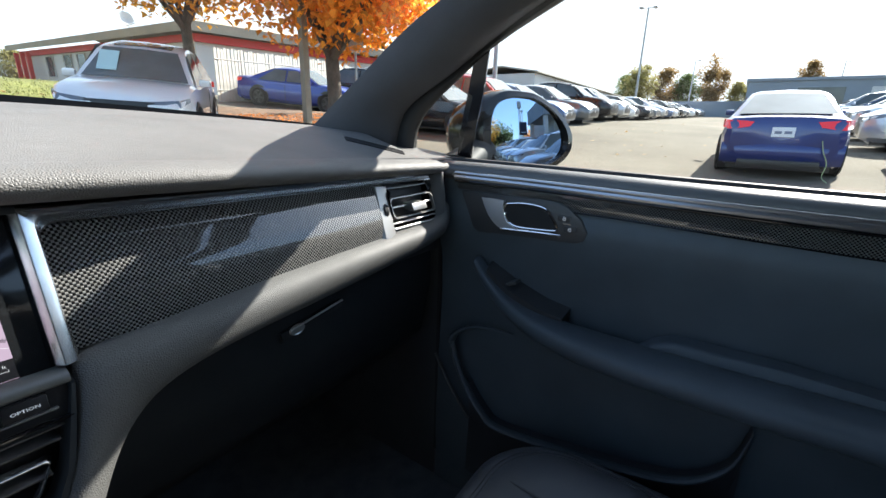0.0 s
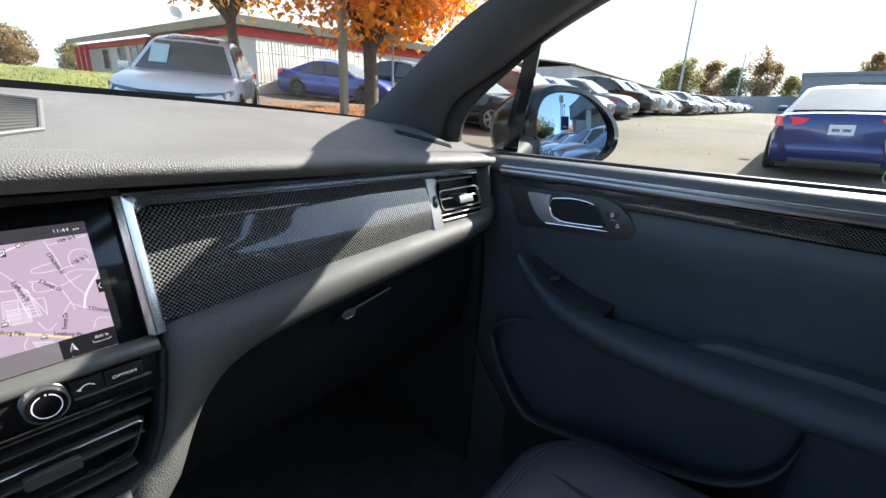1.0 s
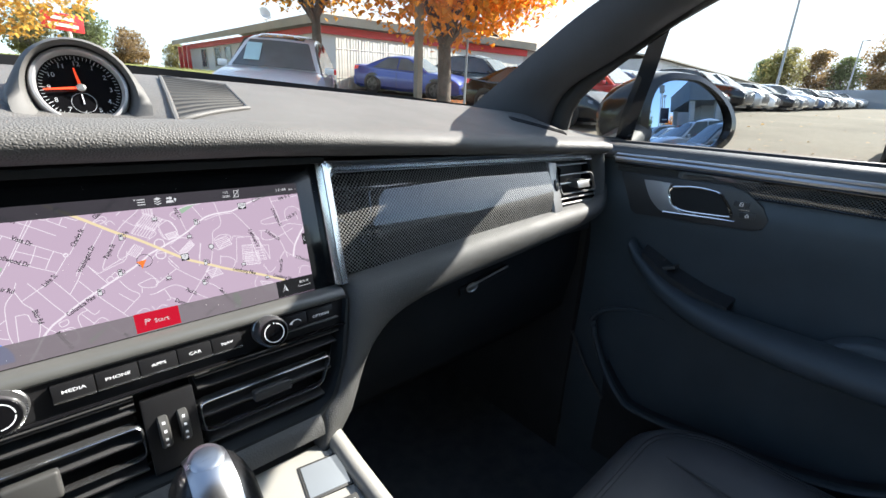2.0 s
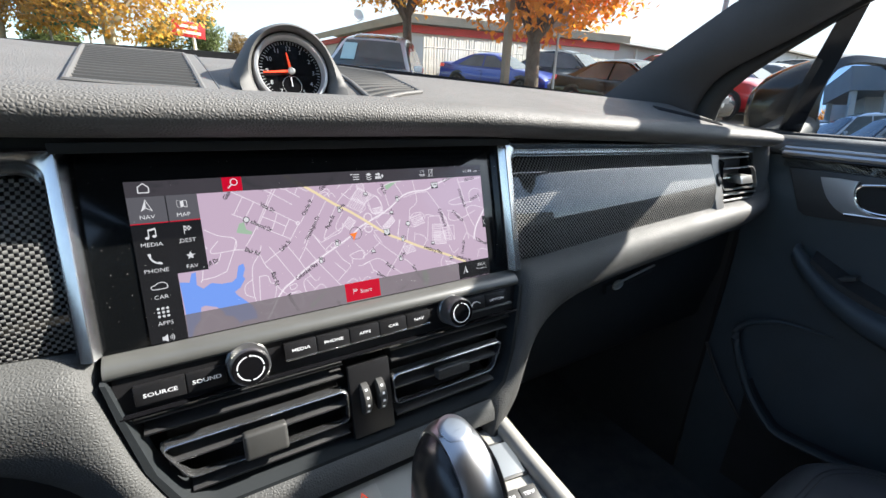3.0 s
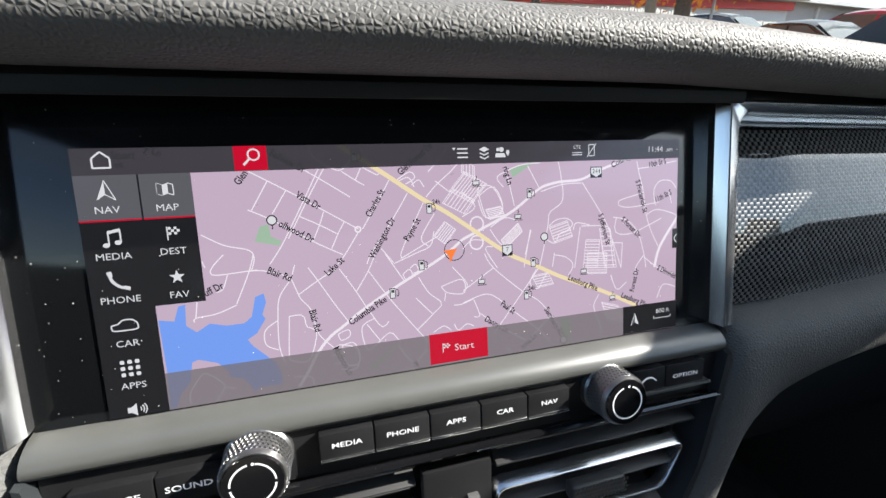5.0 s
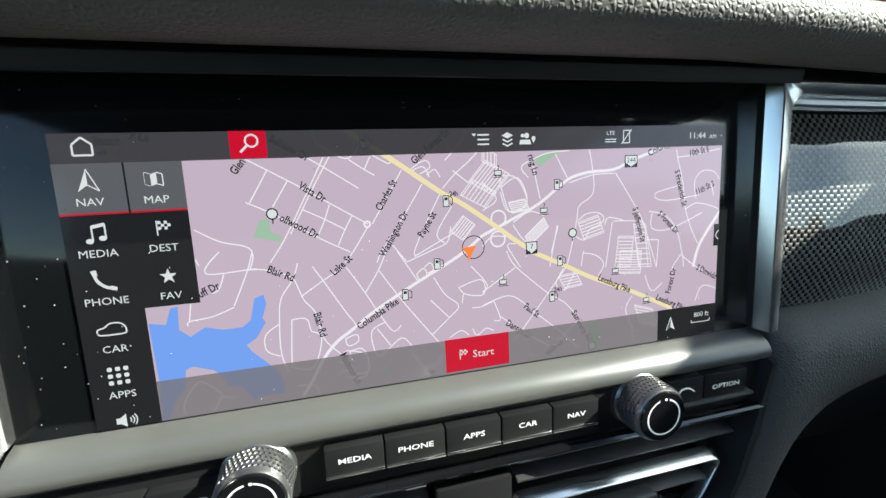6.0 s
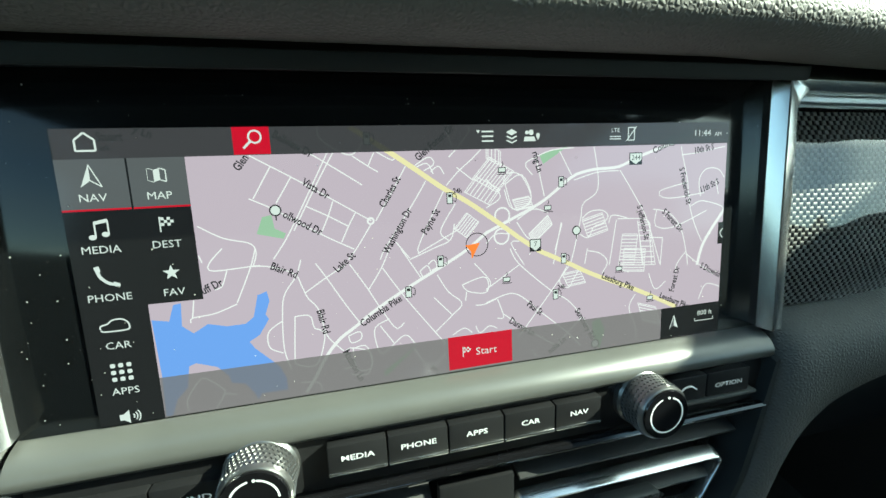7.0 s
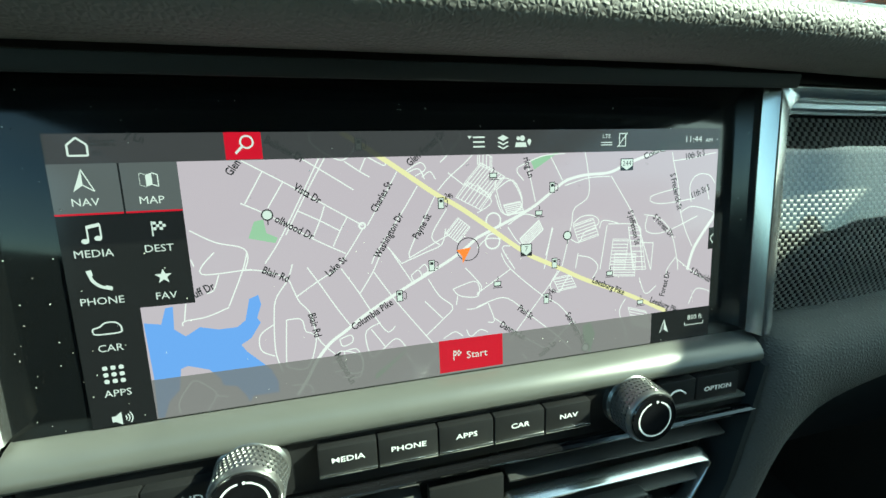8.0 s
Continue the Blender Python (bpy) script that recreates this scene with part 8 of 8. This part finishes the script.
for x0, x1, z in ((-0.5, 0.1, 0.3), (-0.9, 0.5, 0.02), (-0.4, 0.3, -0.3)):
    part("white_bar", box(x0, x1, -0.06, -0.05, -0.07, 0.07, m=Matrix.Translation((-3.9, 31, 4.75 + z))), SIGN_WHITE, pan)
for s in (-0.8, 0.8):
    part("leg", tube([(-3.9 + s, 31.1, 1.8), (-3.9 + s, 31.1, 5.2)], 0.06, 6), POLE_GREY, gs)
kerb = thing("kerb", (4.2, 8.3, 0.5), "pale concrete kerb round the planting bed", "kerb", kind="structure")
part("kerb_stone", tube([(x, y, ground_z(x, y) + 0.06) for x, y in [(-12 + 1.2 * k, 12.3) for k in range(13)] + [(4.0, 12.0), (4.0, 8.2)] + [(4.6 + 0.9 * k, 8.1 - 0.01 * k) for k in range(12)]], 0.11, 4), CONCRETE, kerb)

dish = thing("satellite_dish", (12.6, 32.0, 5.9), "small white satellite dish on the roof edge", "satellite dish")
part("bowl", lathe([(0.0, 0.0), (0.22, 0.03), (0.42, 0.12), (0.42, 0.14), (0.2, 0.05), (0.0, 0.02)], 20, m=Matrix.Translation((12.3, 31.8, 6.75)) @ pose(0, 0, 0, 70, 0, -20), caps=False), WALL_WHITE, dish)
part("mast", tube([(12.6, 32.0, 5.7), (12.6, 32.0, 6.3), (12.3, 31.9, 6.70)], 0.035, 6), POLE_GREY, dish)
part("feed_arm", tube([(12.3, 31.8, 6.40), (12.6, 31.3, 6.55), (12.5, 31.2, 6.75)], 0.025, 6), POLE_GREY, dish)

# things the door mirror shows behind
shed = thing("dealer_showroom", (18, -33, 0), "white flat-roofed showroom with a deep canopy", "building")
part("wall", box(15.5, 30, -44, -31, 1.0, 9.4), WALL_WHITE, shed, flat=True)
part("canopy", box(11.9, 21, -37, -27.5, 6.4, 8.6), GREY_CLAD, shed, flat=True)
for x, y in ((12.6, -28.2), (12.6, -36), (17.0, -28.2)):
    part("column", box(x - 0.35, x + 0.35, y - 0.35, y + 0.35, 0.8, 6.4), WALL_WHITE, shed, flat=True)
part("shop_window", box(15.44, 15.5, -43, -32, 1.9, 4.8), WINDOW_DARK, shed, flat=True)
pylon = thing("pylon_sign", (11.2, -38.4, 1.9), "dark pylon sign on a pole", "sign")
part("pole", tube([(11.2, -38.4, 1.5), (11.2, -38.4, 5.4)], 0.15, 8), POLE_GREY, pylon)
part("panel", box(10.4, 12.0, -38.6, -38.2, 5.0, 7.2, 0.05), material("navy_sign_face", (0.02, 0.03, 0.06), 0.4), pylon)
part("white_bar", box(10.7, 11.7, -38.2, -38.18, 5.4, 5.55), SIGN_WHITE, pylon)
lamp_post(11.8, -41.0, 7.4, (1, -1), "grey lamp post beside the pylon sign")
mast = thing("lattice_mast", (15.5, -58.0, 2.0), "tall grey lattice mast behind the lot", "mast")
for dx, dy in ((-0.5, -0.5), (0.5, -0.5), (0, 0.5)):
    part("mast_leg", tube([(15.5 + dx, -58 + dy, 1.8), (15.5 + 0.5 * dx, -58 + 0.5 * dy, 14.5)], 0.09, 6), POLE_GREY, mast)
bm = bmesh.new()
for k in range(10):
    z = 2.5 + 1.2 * k
    tube([(15.0 + 0.025 * k, -58.5 + 0.025 * k, z), (16.0 - 0.025 * k, -58.5 + 0.025 * k, z + 1.15)], 0.04, 4, bm=bm)
    tube([(16.0 - 0.025 * k, -58.5 + 0.025 * k, z), (15.0 + 0.025 * k, -58.5 + 0.025 * k, z + 1.15)], 0.04, 4, bm=bm)
part("lacing", bm, POLE_GREY, mast)
part("mast_head", box(14.9, 16.1, -58.6, -57.4, 13.8, 15.4, 0.1), POLE_GREY, mast)

# ---- trees and leaves ----
BARK = material("grey_brown_bark", (0.11, 0.085, 0.065), 0.95, vary=0.25, vary_scale=6, grain=0.3, grain_scale=50, bump=0.8, bump_scale=40, bump_depth=0.03)
BARK_PALE = material("pale_mottled_bark", (0.42, 0.38, 0.31), 0.9, vary=0.3, vary_scale=4, bump=0.4, bump_scale=25, bump_depth=0.02)


def leaf_mat(name, colour):
    m = material(name, colour, 0.6, spec=0.3, vary=0.25, vary_scale=1.1, island=0.35)
    nt = m.node_tree
    b = nt.nodes["Principled BSDF"]
    tl = nt.nodes.new("ShaderNodeBsdfTranslucent")
    link = b.inputs["Base Color"].links[0]
    nt.links.new(link.from_socket, tl.inputs["Color"])
    mx = nt.nodes.new("ShaderNodeMixShader")
    mx.inputs["Fac"].default_value = 0.55
    nt.links.new(b.outputs["BSDF"], mx.inputs[1])
    nt.links.new(tl.outputs["BSDF"], mx.inputs[2])
    nt.links.new(mx.outputs["Shader"], nt.nodes["Material Output"].inputs["Surface"])
    return m


ORANGE_LEAF = leaf_mat("orange_maple_leaf", (0.88, 0.37, 0.05))
YELLOW_LEAF = leaf_mat("yellow_autumn_leaf", (0.62, 0.36, 0.07))
AMBER_LEAF = leaf_mat("amber_maple_leaf", (0.85, 0.45, 0.06))
OLIVE_LEAF = leaf_mat("olive_autumn_leaf", (0.27, 0.24, 0.09))
GREEN_LEAF = leaf_mat("dull_green_leaf", (0.15, 0.18, 0.07))
RUST_LEAF = leaf_mat("rusty_leaf", (0.27, 0.18, 0.08))


def tree(x, y, tall, trunk_r, fork, crown_r, crown_z, leaf, n, size, seed, label, bark=None, levels=3, squash=0.75, clump=0.55, fill=0.0, lumps=0):
    """A tapered trunk that forks into limbs, and a loose crown of single leaves in clumps at the twig ends."""
    r = random.Random(seed)
    z0 = ground_z(x, y)
    t = thing("tree", (x, y, z0), label, "tree")
    tips = []
    wood = bmesh.new()
    base = Vector((x, y, z0 - 0.1))
    knee = base + Vector((r.uniform(-0.15, 0.15), r.uniform(-0.15, 0.15), fork + 0.1))
    trunk = bmesh.new()
    tube([base, base + Vector((0, 0, 0.25)), base.lerp(knee, 0.55) + Vector((r.uniform(-0.06, 0.06), 0, 0)), knee], [trunk_r * 1.45, trunk_r * 1.05, trunk_r * 0.95, trunk_r * 0.85], 12, bm=trunk)
    part("trunk", trunk, bark or BARK, t)

    def limb(p, d, length, rad, level):
        mid = p + d * length * 0.5 + Vector((r.uniform(-1, 1), r.uniform(-1, 1), r.uniform(0, 1))) * length * 0.10
        q = p + d * length
        tube([p, mid, q], [rad, rad * 0.78, rad * 0.5], 6, bm=wood)
        tips.append(mid)
        tips.append(q)
        if level < levels:
            for _ in range(3 if level < 2 else 2):
                e = (d + Vector((r.uniform(-1, 1), r.uniform(-1, 1), r.uniform(-0.35, 0.6))) * 0.85).normalized()
                limb(q if r.random() < 0.6 else mid, e, length * r.uniform(0.55, 0.8), rad * 0.5, level + 1)
    k0 = 5
    for k in range(k0):
        a = 2 * math.pi * (k + r.uniform(-0.3, 0.3)) / k0
        d = Vector((math.cos(a) * 0.75, math.sin(a) * 0.75, r.uniform(0.75, 1.3))).normalized()
        limb(knee - Vector((0, 0, r.uniform(0, 0.25 * fork))), d, crown_r * r.uniform(0.5, 0.75), trunk_r * 0.5, 0)
    limb(knee, Vector((r.uniform(-0.2, 0.2), r.uniform(-0.2, 0.2), 1)).normalized(), crown_r * 0.8, trunk_r * 0.55, 0)
    part("limbs", wood, bark or BARK, t)
    c = Vector((x, y, z0 + crown_z))
    verts, faces = [], []
    # boughs of leaves, fewer and narrower towards the top
    boughs = []
    for k in range(lumps):
        h, a, out = r.uniform(-0.9, 0.92), r.uniform(0, 6.283), r.random() ** 0.6
        wide = math.sqrt(1 - h * h) * (0.85 - 0.25 * h) * out
        boughs.append((c + Vector((math.cos(a) * wide, math.sin(a) * wide, h * squash)) * crown_r, crown_r * r.uniform(0.13, 0.26)))
    while len(faces) < n:
        tip = r.choice(tips)
        p = tip + Vector((r.gauss(0, 1), r.gauss(0, 1), r.gauss(0, 0.8))) * crown_r * 0.5 * clump * 0.5
        if r.random() < fill:
            p = c + Vector((r.uniform(-1, 1), r.uniform(-1, 1), r.uniform(-1, 1) * squash)) * crown_r
            if boughs:
                b, spread = r.choice(boughs)
                p = b + Vector((r.gauss(0, 1), r.gauss(0, 1), r.gauss(0, 0.9))) * spread
        q = p - c
        if (q.x * q.x + q.y * q.y) / crown_r ** 2 + q.z * q.z / (crown_r * squash) ** 2 > 1.0 + 0.25 * r.random():
            continue
        a, b = r.uniform(0, 6.283), r.uniform(-1.1, 1.1)
        u = Vector((math.cos(a), math.sin(a), 0.5 * math.sin(b))).normalized()
        v = Vector((-math.sin(a) * math.cos(b), math.cos(a) * math.cos(b), -abs(math.sin(b)) - 0.25)).normalized()
        s = size * r.uniform(0.6, 1.35)
        i = len(verts)
        verts += [p - u * s * 0.5, p + v * s * 0.35 - u * s * 0.28, p + v * s * 0.9, p + v * s * 0.35 + u * s * 0.34, p + u * s * 0.52, p - v * s * 0.25]
        faces.append((i, i + 1, i + 2, i + 3, i + 4, i + 5))
    me = bpy.data.meshes.new("crown")
    me.from_pydata(verts, [], faces)
    me.materials.append(leaf)
    ob = new("crown", me)
    ob.parent = t
    ob.matrix_parent_inverse = Matrix.Translation(-t.location)
    return t


tree(7.0, 7.45, 6.5, 0.17, 1.75, 3.3, 4.25, ORANGE_LEAF, 60000, 0.125, 5, "orange autumn maple in the planting bed", clump=0.8, squash=0.72)
tree(5.75, 10.9, 7.0, 0.135, 2.3, 2.9, 4.6, AMBER_LEAF, 32000, 0.12, 8, "yellow and orange autumn maple behind the white SUV", clump=0.9)
tree(-2.0, 28.5, 12, 0.30, 2.0, 5.6, 5.5, YELLOW_LEAF, 30000, 0.19, 21, "pale-barked tree with yellowing leaves by the road", BARK_PALE, clump=0.9, squash=0.78, fill=0.5)
tree(-6.5, 30.0, 12, 0.30, 2.0, 5.6, 5.5, YELLOW_LEAF, 28000, 0.19, 22, "pale-barked tree with thin yellow-green leaves", BARK_PALE, clump=0.9, fill=0.5)
tree(-11.5, 27.0, 12, 0.3, 2.0, 5.4, 5.4, YELLOW_LEAF, 20000, 0.2, 23, "pale-barked tree with yellowing leaves by the road", BARK_PALE, fill=0.5)
for k, (x, y, tall, lf, lab) in enumerate(((88, 17.5, 9.5, OLIVE_LEAF, "far olive and rust autumn tree"), (97, 14.5, 9.5, RUST_LEAF, "far rusty autumn tree"), (100, 7.0, 11, RUST_LEAF, "far tall rusty autumn tree"), (101, 2.6, 6.5, OLIVE_LEAF, "far olive autumn tree"), (92, 20.5, 8, GREEN_LEAF, "far dull green tree"), (110, -8.0, 10, RUST_LEAF, "far rusty autumn tree"), (4.5, 58, 7, GREEN_LEAF, "far green tree beyond the road"), (8.4, 62, 6, RUST_LEAF, "far russet shrub tree"), (0.5, 60, 7, OLIVE_LEAF, "far olive tree beyond the road"), (13.5, 64, 5, OLIVE_LEAF, "far olive shrub tree"), (-9, 60, 8, GREEN_LEAF, "far green tree beyond the road"), (96, 10.6, 8, GREEN_LEAF, "far dull green tree"))):
    tree(x, y, tall, 0.2, tall * 0.2, tall * (0.27 if k in (2, 5) else 0.34), tall * 0.58, lf, 5200, tall * 0.030, 40 + k, lab, levels=2, clump=0.8, squash=1.55 if k in (2, 5) else 1.0, fill=0.93, lumps=40)
for k, (x, y, tall, lf) in enumerate(((4.0, -45, 8.0, YELLOW_LEAF), (8.0, -46, 7.5, GREEN_LEAF), (14.6, -45.0, 5.6, ORANGE_LEAF), (0.5, -42, 8, OLIVE_LEAF), (6.2, -50, 6.0, OLIVE_LEAF), (-4.5, -44, 7.0, YELLOW_LEAF))):
    tree(x, y, tall, 0.16, tall * 0.2, tall * 0.36, tall * 0.6, lf, 1800, tall * 0.045, 70 + k, "autumn tree at the back of the lot", levels=2, clump=1.0, squash=1.1)

# fallen leaves and turf, too many to count
def scatter(name, n, place, size, mat, label, category, seed, tall=0.0, lift=0.125):
    r = random.Random(seed)
    verts, faces = [], []
    for _ in range(n):
        x, y = place(r)
        z = ground_z(x, y) + lift
        a = r.uniform(0, 6.283)
        s = size * r.uniform(0.6, 1.4)
        u = Vector((math.cos(a), math.sin(a), 0)) * s
        v = Vector((-math.sin(a), math.cos(a), r.uniform(-0.3, 0.5))) * s
        if tall:
            v = Vector((r.uniform(-0.4, 0.4), r.uniform(-0.4, 0.4), 1)) * tall * r.uniform(0.5, 1.2)
            u *= 0.25
        p = Vector((x, y, z))
        i = len(verts)
        verts += [p - u * 0.5, p + u * 0.5, p + u * 0.3 + v * 0.8, p - u * 0.2 + v]
        faces.append((i, i + 1, i + 2, i + 3))
    me = bpy.data.meshes.new(name)
    me.from_pydata(verts, [], faces)
    me.materials.append(mat)
    return tagged(new(name, me), label, category, kind="stuff")


FALLEN = leaf_mat("fallen_maple_leaf", (0.42, 0.15, 0.04))
scatter("fallen_leaves", 3500, lambda r: (r.uniform(4.4, 12.0), r.uniform(8.2, 11.5)), 0.06, FALLEN, "orange leaves fallen on the planting bed", "leaves", 91)
scatter("fallen_leaves", 600, lambda r: (r.uniform(-8, 4), r.uniform(12.6, 16)), 0.08, RUST_LEAF, "brown leaves fallen on the grass", "leaves", 92)
scatter("grass_tufts", 9000, lambda r: (r.uniform(-14, 6), 12.6 + 14 * r.random() ** 2), 0.10, GRASS, "tufts of yellow-green grass", "grass", 93, 0.05)
scatter("lot_litter", 160, lambda r: (r.uniform(4, 30), r.uniform(-1, 4.5)), 0.06, RUST_LEAF, "scattered dry leaves on the asphalt", "leaves", 94, lift=0.01)
